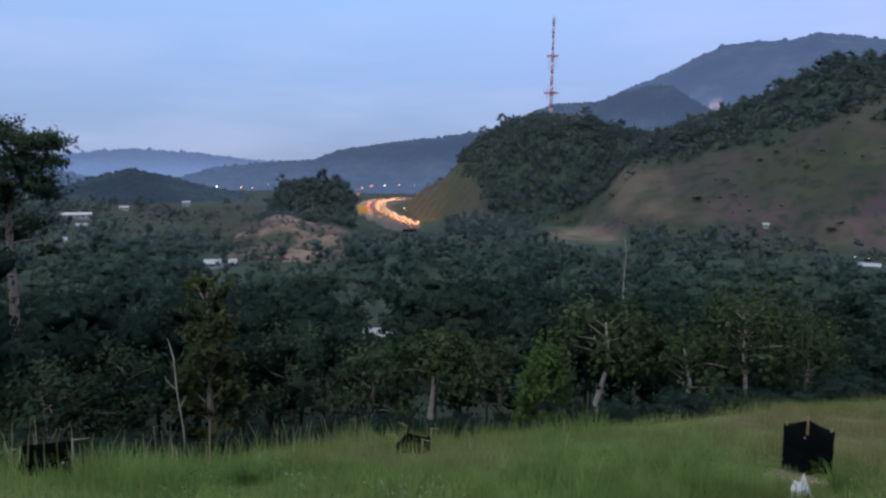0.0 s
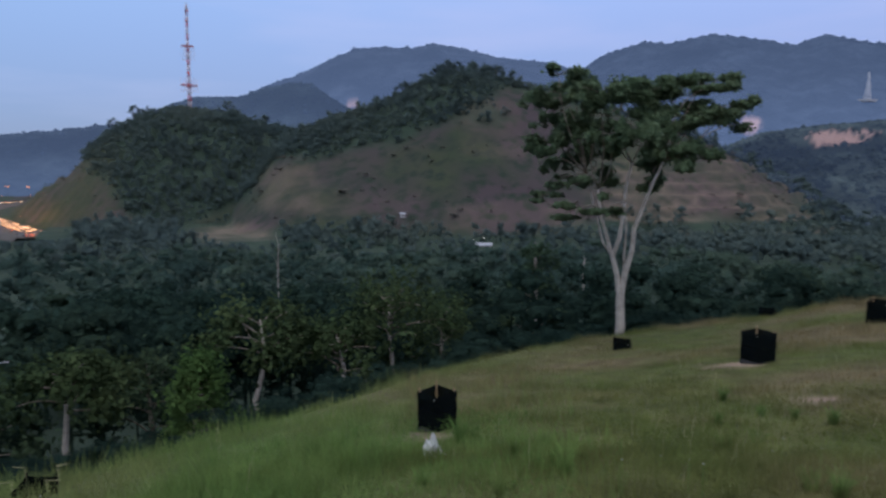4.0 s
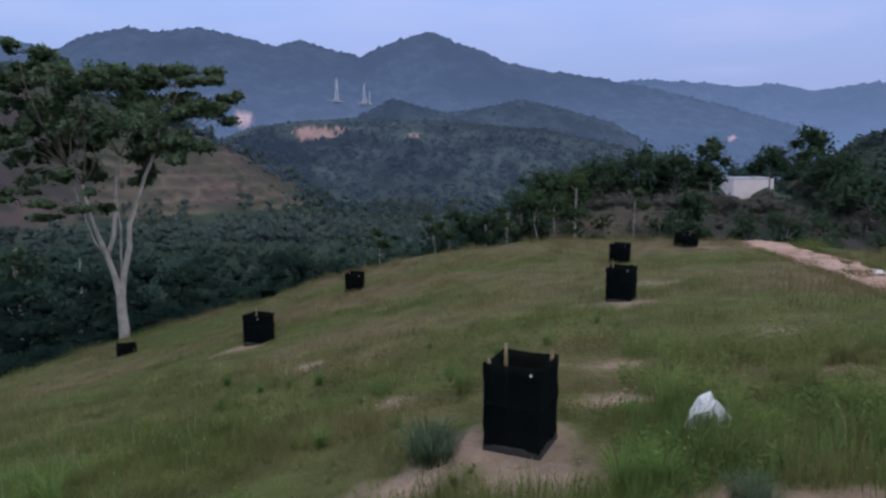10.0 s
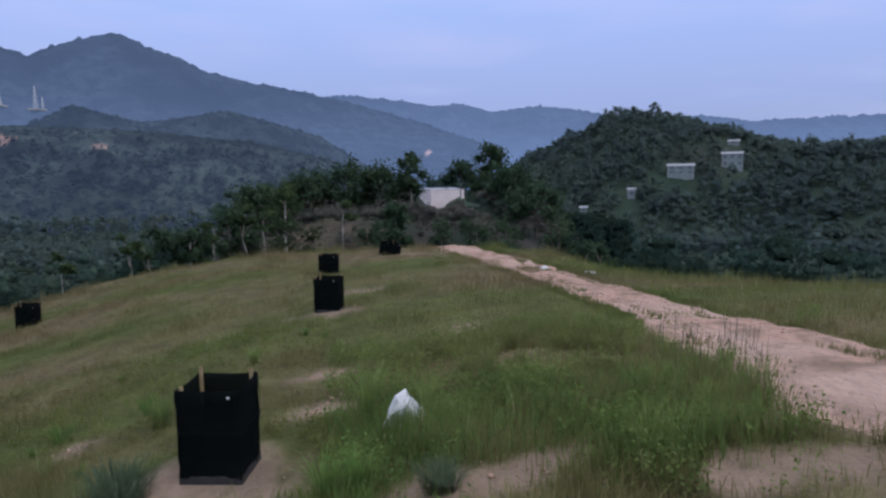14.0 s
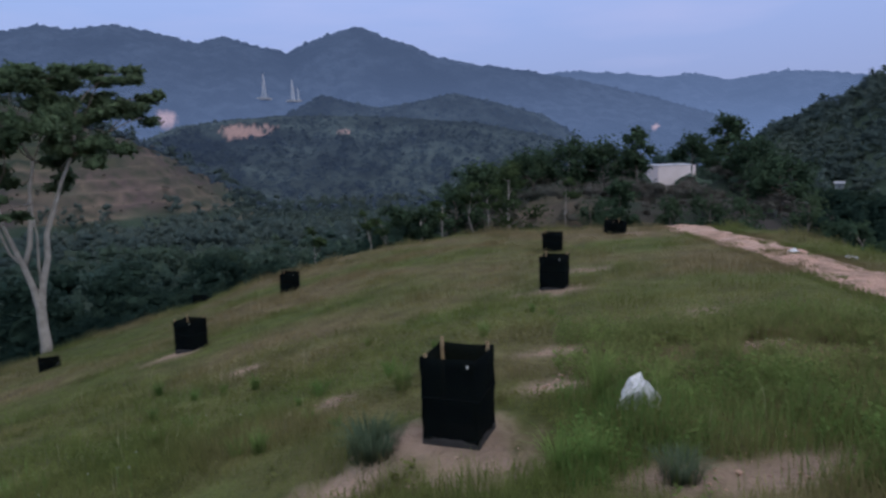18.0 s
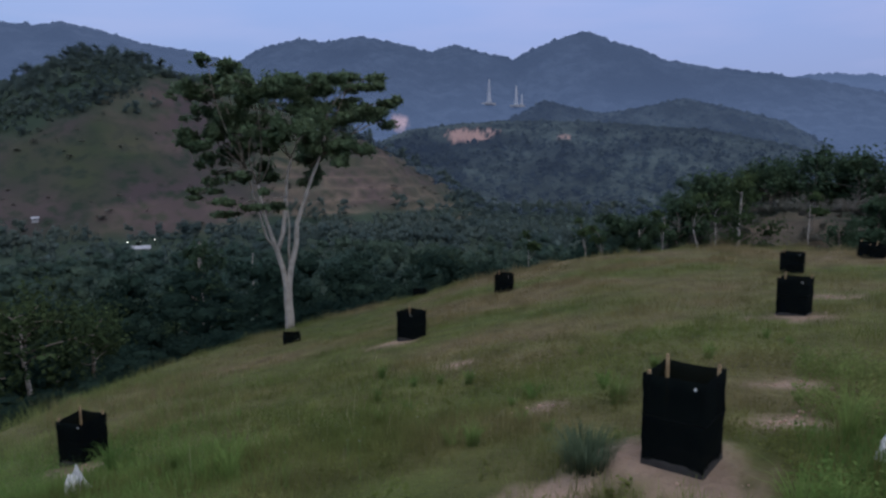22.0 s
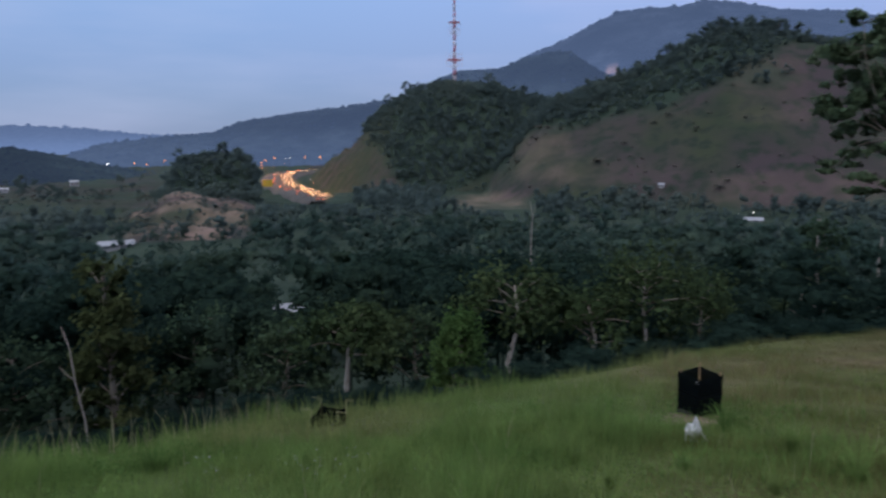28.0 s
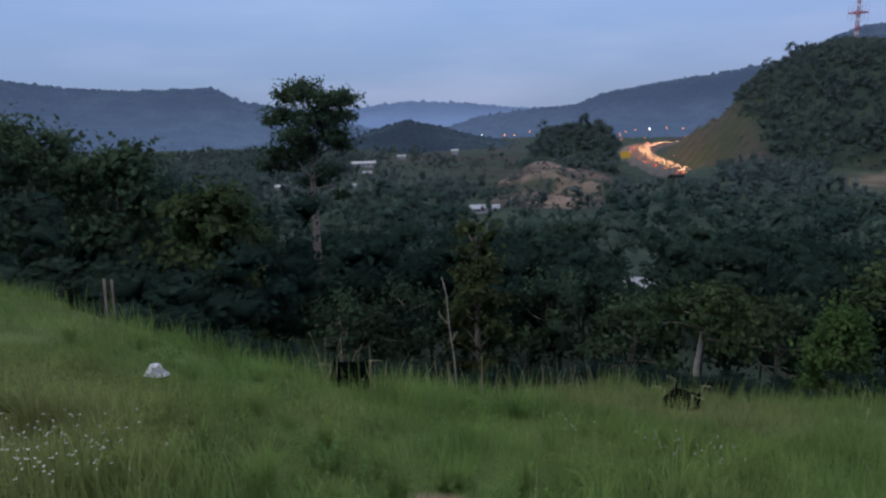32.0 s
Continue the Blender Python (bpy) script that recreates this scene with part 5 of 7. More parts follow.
# the clay track
TRACK = [(-14.0, -7.6, 0.8), (-6.0, -6.4, 0.8), (1.0, -5.2, 0.8), (5.2, -4.0, 1.06), (8.0, -4.05, 0.88), (11.5, -4.12, 0.69), (15.0, -3.98, 0.72), (19.5, -3.82, 0.74), (25.0, -3.45, 0.76), (30.0, -3.0, 0.78), (36.0, -2.2, 0.9)]
tp = np.array(TRACK)
s = np.linspace(0, len(tp) - 1, 240)
cx, cy, cw = (np.interp(s, np.arange(len(tp)), tp[:, k]) for k in range(3))
for _ in range(12):
    cx[1:-1], cy[1:-1] = (cx[:-2] + 2 * cx[1:-1] + cx[2:]) / 4, (cy[:-2] + 2 * cy[1:-1] + cy[2:]) / 4
tx, ty = np.gradient(cx), np.gradient(cy)
tl = np.hypot(tx, ty)
nx, ny = -ty / tl, tx / tl
across = np.linspace(-1, 1, 13)
rows_v = []
for u in across:
    wob = 1 + 1.5 * fbm(s * 1.7, np.full_like(s, u * 0.2 + (3 if u > 0 else 9)), 77, 4)
    px, py = cx + nx * u * cw * wob, cy + ny * u * cw * wob
    pz = land(np.degrees(np.arctan2(px, py)), np.hypot(px, py)) + EYE
    rut = -0.035 * (math.exp(-((abs(u) - 0.5) / 0.16) ** 2)) + 0.09 * fbm(px * 2, py * 2, 78, 4)
    rows_v.append(np.stack([px, py, pz + (0.055 + rut) * (1 - abs(u) ** 6) - 0.02 * abs(u) ** 6], -1))
grid = np.stack(rows_v, 1)
m0, m1 = grid.shape[:2]
i = np.arange(m0 * m1).reshape(m0, m1)
road = new("road", fast_mesh("road", grid.reshape(-1, 3), np.stack([i[:-1, :-1], i[1:, :-1], i[1:, 1:], i[:-1, 1:]], -1).reshape(-1, 4)[:, ::-1], MAT["soil"], True))
tagged(road, "rutted track of pinkish clay over the knoll", "track", kind="structure")

# ---- single trees ----
def grow(seed, limbs, leaves, spray, trunk_points, trunk_radii, bark, leaf, name, at, label, turn=0.0, extra=None, group="", scale=1.0):
    """A tree: trunk, limbs that end in flat or round tufts of leaves."""
    rng = np.random.default_rng(seed)
    tree = thing(name, at, label, "tree", group, turn)
    tree.scale = (scale, scale, scale)
    bm = bmesh.new()
    tube(bm, trunk_points, trunk_radii, 9)
    part("trunk", bm, MAT[bark], tree)
    tufts = []
    for pts, r0, r1, tuft in limbs:
        bm = bmesh.new()
        tube(bm, pts, np.linspace(r0, r1, len(pts)), 6)
        part("limb", bm, MAT["bark_dark" if name == "tree" or r0 < 0.045 else bark], tree)
        if tuft:
            tufts.append((np.array(pts[-1]), *tuft))
    pieces, facing = [], []
    share = sum(t[1] * t[1] for t in tufts) or 1
    heart = np.mean([t[0] for t in tufts], axis=0) if tufts else np.zeros(3)
    for c, wide, thick in tufts:
        n = int(leaves * wide * wide / share)
        d = rng.normal(size=(n, 3))
        d /= np.linalg.norm(d, axis=1, keepdims=True)
        wob = 1 + 0.45 * np.sin(d[:, :1] * 5 + c[0]) * np.cos(d[:, 1:2] * 4 + c[1])
        q = np.abs(rng.normal(size=(n, 1))) * 0.42 + 0.28
        q = np.minimum(q, rng.uniform(0.95, 1.12, (n, 1)))
        p = c + d * q * wob * np.array([wide, wide, thick])
        clumps = fbm(p[:, 0] * 1.9 + p[:, 2], p[:, 1] * 1.9 - p[:, 2], seed, 3) > -0.07            # gaps between the sprays
        pieces.append(cards(rng, p[clumps], spray, outward=0.5 * d[clumps] + np.array([0, 0, 0.3])))
        whole = p[clumps] - heart
        whole = whole / np.maximum(np.linalg.norm(whole, axis=1, keepdims=True), 1e-6)
        facing.append(np.repeat(0.7 * d[clumps] + 0.4 * whole + np.array([0, 0, 0.45]) + 0.25 * rng.normal(size=whole.shape), 4, axis=0))
    if pieces:
        v, f = join(pieces)
        me = fast_mesh("crown", v, f, MAT[leaf], soft=np.concatenate(facing))
        me.attributes.new("tint", "FLOAT", "POINT").data.foreach_set("value", np.clip(0.5 + 1.2 * np.repeat(fbm(v[::4, 0] / 1.3 + v[::4, 2], v[::4, 1] / 1.3 - v[::4, 2], seed, 3), 4), 0, 1).astype(np.float32))
        part_mesh("crown", me, tree)
    if extra:
        extra(tree, rng)
    return tree


def limb(rng, start, end, bend=0.12, n=6):
    s, e = np.array(start, float), np.array(end, float)
    off = rng.normal(size=3) * np.linalg.norm(e - s) * bend
    return [tuple(s + (e - s) * t + off * math.sin(math.pi * t) + np.array([0, 0, 0.18 * np.linalg.norm(e - s) * t * (1 - t)])) for t in np.linspace(0, 1, n)]


# the tall forked tree at the brow, with a wide layered crown
def forked_tree():
    rng = np.random.default_rng(12)
    a, d = 43.8, 31.5
    x, y, z = polar(a, d)
    u = d * math.radians(1.0)                       # metres to a degree there
    # own axes: x to the right of the sight line, y away, z up
    at = lambda q, w=0.0: (q[0] * u, w, q[1] * u * 0.985)
    limbs = []
    stems = [([(0.02, -0.6), (0.05, 1.0), (-0.02, 2.4), (-0.06, 3.7), (-0.28, 5.2), (-0.7, 6.8), (-1.2, 8.4), (-1.7, 10.2), (-2.0, 12.4)], 0.21, 0.05), ([(-0.7, 6.8), (-0.2, 8.4), (0.0, 10.2), (0.2, 12.6), (0.6, 14.5)], 0.11, 0.06),
             ([(0.18, -0.6), (0.15, 1.0), (0.08, 2.4), (0.08, 3.7), (0.3, 5.4), (0.8, 7.4), (0.9, 9.2), (1.6, 11.2), (2.2, 13.0), (2.9, 14.6)], 0.20, 0.05), ([(0.2, 5.0), (0.2, 7.0), (0.3, 9.0), (0.1, 11.4)], 0.06, 0.03), ([(-0.7, 6.8), (-1.5, 7.9), (-2.2, 10.4), (-2.9, 13.6)], 0.07, 0.03)]
    tips = []
    for k, (line, r0, r1) in enumerate(stems):
        deep = rng.uniform(-1.6, 1.6)
        pts = [at(q, deep * (n / len(line)) ** 1.5) for n, q in enumerate(line)]
        limbs.append((pts, r0, r1, None))
        tips += [(*q, p[1]) for q, p in zip(line[-3:], pts[-3:])]
    # flat layers of leaves: place, half-width and half-thickness in degrees
    layers = [(-6.1, 21.6, 1.6, .5), (-4.9, 20.9, 1.6, .5), (-8.0, 20.0, 1.5, .5), (-5.6, 19.9, 2.4, .7), (-2.4, 19.8, 2.4, .8), (-0.4, 20.6, 1.9, .6), (1.6, 20.3, 2.2, .6), (3.8, 20.9, 2.4, .5), (6.2, 20.8, 1.9, .4), (5.0, 20.0, 2.2, .5),
              (7.2, 18.9, 1.6, .5), (8.3, 17.8, 1.1, .6), (6.4, 17.5, 1.2, .5), (8.6, 19.2, .8, .4), (-7.0, 18.3, 1.9, .6), (-4.4, 18.4, 2.3, .8), (-1.6, 18.4, 2.3, .9), (0.9, 18.4, 2.3, .9), (3.4, 18.9, 2.2, .7), (3.2, 17.4, 1.9, .8), (5.0, 18.4, 1.3, .5),
              (-6.4, 16.6, 2.1, .7), (-3.8, 17.0, 2.1, .8), (-1.4, 16.8, 1.8, .8), (0.9, 16.4, 2.0, .9), (3.0, 15.8, 1.7, .8), (5.1, 15.6, 1.4, .6), (-7.4, 15.4, 1.7, .5), (-5.2, 14.9, 2.0, .6), (-2.8, 15.4, 1.6, .6), (1.3, 14.8, 1.3, .8), (2.6, 13.9, 1.0, .8),
              (-6.4, 13.4, 1.3, .4), (-7.4, 11.8, 1.0, .3), (-4.4, 12.8, 1.2, .4), (-4.4, 10.8, .9, .3), (-2.4, 10.9, .7, .3), (-1.0, 11.5, .8, .4), (-2.0, 13.4, 1.0, .5), (2.0, 12.7, .7, .4), (4.6, 14.4, 1.1, .5)]
    for tx, tz, wide, thick in layers:
        tx = tx * (0.86 if tx < 0 else 1.0)
        s = min(tips, key=lambda q: abs(q[0] - tx) + 0.45 * abs(q[1] - tz))
        deep = rng.uniform(-3.6, 3.6) * (1 - abs(tx) / 14)
        heart = at((tx, tz - 0.3 * thick), deep)
        limbs.append((limb(rng, at(s[:2], s[2]), heart, 0.10, 6), 0.036, 0.014, None))
        for m in range(max(3, int(wide * 3.4))):
            end = at((tx + rng.uniform(-0.95, 0.95) * wide, tz + rng.normal() * max(0.42, thick * 0.8)), deep + rng.normal() * wide * u * 0.5)
            limbs.append((limb(rng, heart, end, 0.10, 5), 0.014, 0.004, (rng.uniform(0.45, 1.0) * max(1.0, wide * 0.5) * u, thick * u * rng.uniform(0.5, 1.0))))
    grow(12, limbs, 140000, 0.13, [(0.1 * u, 0, -0.5), (0.1 * u, 0, 1.2 * u), (0.0, 0, 2.6 * u), (0.0, 0, 3.7 * u)], [0.2, 0.14, 0.12, 0.08], "bark", "leaf_crown", "forked_tree", (x, y, z),
         "tall pale-barked forked tree with a wide layered crown at the brow", turn=-a)


forked_tree()


# the dark round-crowned giant that rises out of the woods
def giant_tree():
    rng = np.random.default_rng(33)
    a, d = -32.8, 92.0
    x, y, z = polar(a, d)
    u = d * math.radians(1.0)
    up = lambda e: d * math.tan(radians(e)) + EYE - z
    base = up(-9.5)
    limbs = []
    tufts = [(-0.5, 2.2, 2.42), (-2.0, 1.9, 1.37), (2.6, 1.6, 1.94), (1.1, 1.5, 1.61), (-2.2, 0.4, 2.02), (0.8, 0.1, 2.82), (2.9, 0.2, 1.45), (-1.0, -1.3, 2.42), (1.8, -1.4, 2.34), (-2.7, -2.7, 1.85), (-3.5, -3.7, 1.45), (-0.8, -2.6, 2.34), (1.4, -4.0, 1.53), (0.2, -5.1, 1.69), (2.4, -6.1, 0.97), (-3.1, -0.1, 1.05), (2.6, -2.2, 1.21), (-1.8, -3.8, 1.37), (-0.3, -6.3, 0.89)]
    for tx, te, wide in tufts:
        zt = up(te)
        limbs.append((limb(rng, (0, 0, up(-5.5) + 0.45 * (zt - up(-5.5))), (tx * u, rng.uniform(-3.5, 3.5), zt), 0.08), 0.14, 0.04, (wide * 1.35, wide * 0.75)))
    grow(33, limbs, 30000, 0.34, [(0, 0, -0.5), (0.1, 0, base), (0.0, 0, up(-5)), (0.2, 0, up(-1.5))], [0.62, 0.5, 0.4, 0.25], "bark_dark", "leaf", "giant_tree", (x, y, z),
         "tall round-crowned dark tree rising out of the valley woods", turn=-a)


giant_tree()


def plain_tree(seed, name, a, d, top, wide, bark, leaf, label, first=0.45, leaves=1500, spray=0.34, tufts=9, group="", base=None, narrow=1.0):
    """A smaller tree: azimuth, range, angle of its top, width of its crown in metres."""
    rng = np.random.default_rng(seed)
    x, y, z = polar(a, d)
    high = d * math.tan(radians(top)) + EYE - z
    limbs = []
    for k in range(tufts):
        t = first + (1 - first) * (k + 0.6) / tufts
        q = k * 2.4 + rng.uniform(-0.5, 0.5)
        reach = wide * 0.5 * (1.05 - 0.75 * ((t - first) / (1 - first)) ** 1.6) * narrow * rng.uniform(0.55, 1.0)
        limbs.append((limb(rng, (0, 0, high * (t - 0.12)), (reach * math.cos(q), reach * math.sin(q), high * (t - 0.02)), 0.08, 5), 0.055, 0.02, (wide * rng.uniform(0.2, 0.3), wide * rng.uniform(0.14, 0.22))))
    wander = [(rng.normal() * 0.12, rng.normal() * 0.12, high * t) for t in (0.3, 0.6, 0.9)]
    return grow(seed, limbs, leaves, spray, [(0, 0, -0.4), *wander], [0.17, 0.13, 0.09, 0.04], bark, leaf, name, (x, y, z), label, rng.uniform(0, 360), group=group)


EDGE = [  # azimuth, range, top angle, crown width, bark, leaf, words
    (-0.5, 31, -14.0, 5.0, "bark", "leaf_near", "slim pale-trunked tree below the brow"),
    (13.9, 33, -10.9, 5.6, "bark", "leaf_near", "branching pale-trunked tree below the brow"),
    (20.3, 34, -12.8, 5.4, "bark", "leaf_near", "small round tree below the brow"),
    (24.6, 38, -9.6, 8.0, "bark", "leaf_near", "broad round-crowned tree with twin pale trunks below the brow"),
    (29.0, 44, -11.0, 6.0, "bark_dark", "leaf_near", "bushy dark tree below the brow"),
    (-6.0, 36, -15.0, 5.5, "bark_dark", "leaf", "low bushy tree below the brow"),
    (-19.2, 30, -8.4, 3.0, "bark_dark", "leaf_yellow", "slender tree hung with yellowish creepers"),
    (-13.0, 40, -13.5, 6.5, "bark_dark", "leaf", "dark bushy tree below the brow"),
    (-25.5, 38, -14.0, 6.5, "bark_dark", "leaf", "dark bushy tree below the brow"),
    (-31.0, 34, -15.0, 6.0, "bark_dark", "leaf", "dark bushy tree below the brow"),
    (5.0, 38, -14.2, 6.0, "bark_dark", "leaf", "dark bushy tree below the brow"),
    (-53.0, 48, 0.2, 9.0, "bark_dark", "leaf", "tall dark tree at the side of the knoll"),
    (-47.6, 46, -2.0, 8.5, "bark_dark", "leaf", "tall dark tree at the side of the knoll"),
    (-41.3, 40, -5.6, 6.5, "bark_dark", "leaf_near", "dark round tree at the side of the knoll"),
    (-58.0, 52, 1.4, 9.0, "bark_dark", "leaf", "tall dark tree at the side of the knoll"),
    (-38.5, 52, -8.0, 7.0, "bark_dark", "leaf", "dark bushy tree below the brow"),
    (37.0, 62, -6.0, 5.0, "bark", "leaf", "pale-trunked tree in the woods beyond the brow"),
    (71.0, 62, -4.0, 4.0, "bark", "leaf", "thin pale-trunked tree beyond the brow"),
    (73.2, 60, -4.2, 3.0, "bark", "leaf", "thin pale-trunked tree beyond the brow"),
    (76.0, 64, -2.8, 5.0, "bark_dark", "leaf", "dark tree beyond the brow"),
    (78.6, 72, -1.0, 6.0, "bark", "leaf", "leafy tree on the shoulder beyond the knoll"),
    (80.5, 58, -0.6, 5.0, "bark", "leaf_near", "pale-trunked tree with a flat crown above a clay bank"),
    (82.6, 76, -0.2, 6.5, "bark_dark", "leaf", "leafy tree on the shoulder beyond the knoll"),
    (85.6, 80, 0.8, 7.5, "bark", "leaf", "leafy tree on the shoulder beyond the knoll"),
    (88.3, 78, 0.6, 7.0, "bark_dark", "leaf", "leafy tree on the shoulder beyond the knoll"),
    (90.9, 76, 1.7, 3.6, "bark_dark", "leaf", "tall slim tree in front of the pale house"),
    (89.6, 60, -2.4, 3.4, "bark_dark", "leaf", "low bushy tree in front of the pale house"),
    (95.2, 92, 1.0, 5.4, "bark", "leaf", "spreading tree in front of the pale house"),
    (97.7, 84, 2.4, 4.6, "bark_dark", "leaf", "tall dark tree beside the pale house"),
    (99.2, 78, 0.3, 6.5, "bark_dark", "leaf", "dark leafy tree beside the pale house"),
    (101.4, 70, -1.2, 6.5, "bark_dark", "leaf", "dark leafy tree at the edge of the shoulder"),
    (103.4, 58, -3.6, 5.0, "bark_dark", "leaf", "dark bushy tree at the edge of the shoulder"),
    (93.6, 58, -4.0, 4.0, "bark", "leaf", "low bush below the pale house"),
    (96.4, 56, -3.8, 5.0, "bark_dark", "leaf", "low bush below the pale house"),
    (99.0, 54, -4.0, 5.0, "bark_dark", "leaf", "low bush at the end of the track"),
    (87.4, 54, -3.8, 4.0, "bark_dark", "leaf", "low bush on the clay bank"),
    (105.6, 40, -5.6, 3.0, "bark_dark", "leaf", "dark bush beyond the track"),
    (106.6, 34, -6.0, 2.4, "bark_dark", "leaf", "dark bush beyond the track"),
]
for k, (a, d, top, wide, bark, leaf, words) in enumerate(EDGE):
    low = "bush" in words or "dark round" in words or "creepers" in words
    stem = 0.70 if words.endswith("below the brow") and bark == "bark" else 0.72 if "spreading" in words else 0.45
    plain_tree(100 + k, "bush" if words.startswith(("low bush ", "dark bush ")) else "tree", a, d, top, wide, bark, leaf, words, 0.18 if low else 0.12 if "side of the knoll" in words else stem, 14000 if a < -36 else 9000 if "creepers" in words else 4000, 0.32 if a < -36 else 0.20 if d < 60 else 0.30, 20 if a < -36 or "creepers" in words else 12)

# tall single trees on the skyline of the facing hills
for k, (a, d, e, wide) in enumerate(((29.3, 622, 9.0, 13), (31.4, 622, 8.9, 11), (33.4, 620, 8.6, 14), (25.7, 620, 7.3, 12), (23.4, 620, 6.1, 10), (20.2, 620, 4.6, 9), (3.2, 760, 3.8, 11), (4.7, 760, 4.8, 12), (11.6, 760, 5.4, 13), (14.4, 758, 4.4, 10), (-10.2, 540, 0.0, 9), (107.9, 560, 5.3, 11), (110.8, 560, 5.5, 9), (104.2, 560, 3.6, 9))):
    plain_tree(500 + k, "tree", a, d, e, wide, "bark_dark", "leaf_far", "tall single tree on the skyline of a wooded hill", 0.5, 700, 1.0, 9, group="skyline trees")

# pale bare stems that stand out of the woods
for k, (a, e) in enumerate([(36.8, -5.88), (36.1, -9.43), (41.1, -6.95), (15.2, -5.09), (36.9, -5.92), (36.2, -9.66), (81.6, -1.7), (83.4, -1.95), (85.7, -4.12)]):
    d = 100.0 + 7 * (k % 4)
    x, y, z = polar(a, d)
    top = d * math.tan(radians(e)) + EYE - z
    rng = np.random.default_rng(400 + k)
    sway = [(rng.normal() * 0.25 * t, rng.normal() * 0.25 * t, top * t) for t in (0.3, 0.6, 0.85, 1.0)]
    grow(400 + k, [(limb(rng, sway[1], (sway[1][0] + rng.uniform(-1.2, 1.2), rng.uniform(-1, 1), top * 0.8), 0.05), 0.045, 0.015, None), (limb(rng, sway[2], (sway[2][0] + rng.uniform(-0.8, 0.8), rng.uniform(-1, 1), top * 0.97), 0.05), 0.05, 0.015, None)],
         0, 0.1, [(0, 0, -0.5), *sway], [0.13, 0.11, 0.09, 0.06, 0.03], "bark", "leaf", "dead_tree", (x, y, z), "pale bare tree stem standing out of the dark woods", group="bare stems in the woods")

# thin pale trunks just beyond the brow, on the way to the pale house
for k, (a, d, e) in enumerate(((64.2, 47, -6.2), (68.4, 52, -5.0), (69.5, 47, -5.6), (74.9, 50, -4.4), (77.6, 46, -3.0), (78.8, 52, -3.6), (85.2, 50, -2.9))):
    x, y, z = polar(a, d)
    top = d * math.tan(radians(e)) + EYE - z
    rng = np.random.default_rng(700 + k)
    sway = [(rng.normal() * 0.2, rng.normal() * 0.2, top * t) for t in (0.4, 0.75, 1.0)]
    limbs = [(limb(rng, sway[m], (sway[m][0] + rng.uniform(-0.9, 0.9), rng.uniform(-0.6, 0.6), top * (0.82 + 0.12 * m)), 0.06), 0.03, 0.012, (rng.uniform(0.4, 0.8), rng.uniform(0.25, 0.4))) for m in (1, 1, 2)]
    grow(700 + k, limbs, 420, 0.2, [(0, 0, -0.4), *sway], [0.034, 0.031, 0.026, 0.016], "bark", "leaf_near", "slim_tree", (x, y, z), "slim pale-trunked tree with a small crown beyond the brow", group="slim trees beyond the brow")

# the dense leafy young tree at the brow
plain_tree(301, "leafy_tree", 9.05, 20.0, -14.5, 2.2, "bark_dark", "leaf_bright", "dense cone-shaped leafy young tree at the brow", 0.10, 6500, 0.095, 26, narrow=0.8)
# the bare dead stem
rng = np.random.default_rng(8)
x, y, z = polar(-21.7, 24.0)
top = 24 * math.tan(radians(-13.3)) + EYE - z
grow(8, [(limb(rng, (0.0, 0, top * 0.62), (-0.35, 0.1, top * 0.72), 0.05), 0.03, 0.01, None), (limb(rng, (0.05, 0, top * 0.45), (0.3, 0.1, top * 0.55), 0.05), 0.025, 0.008, None)], 0, 0.1,
     [(0.25, 0, -0.3), (0.2, 0, top * 0.3), (0.02, 0, top * 0.6), (-0.05, 0, top * 0.85), (-0.22, 0, top)], [0.024, 0.022, 0.019, 0.015, 0.007], "bark", "leaf", "dead_tree", (x, y, z), "bare pale dead tree stem below the brow", 21)

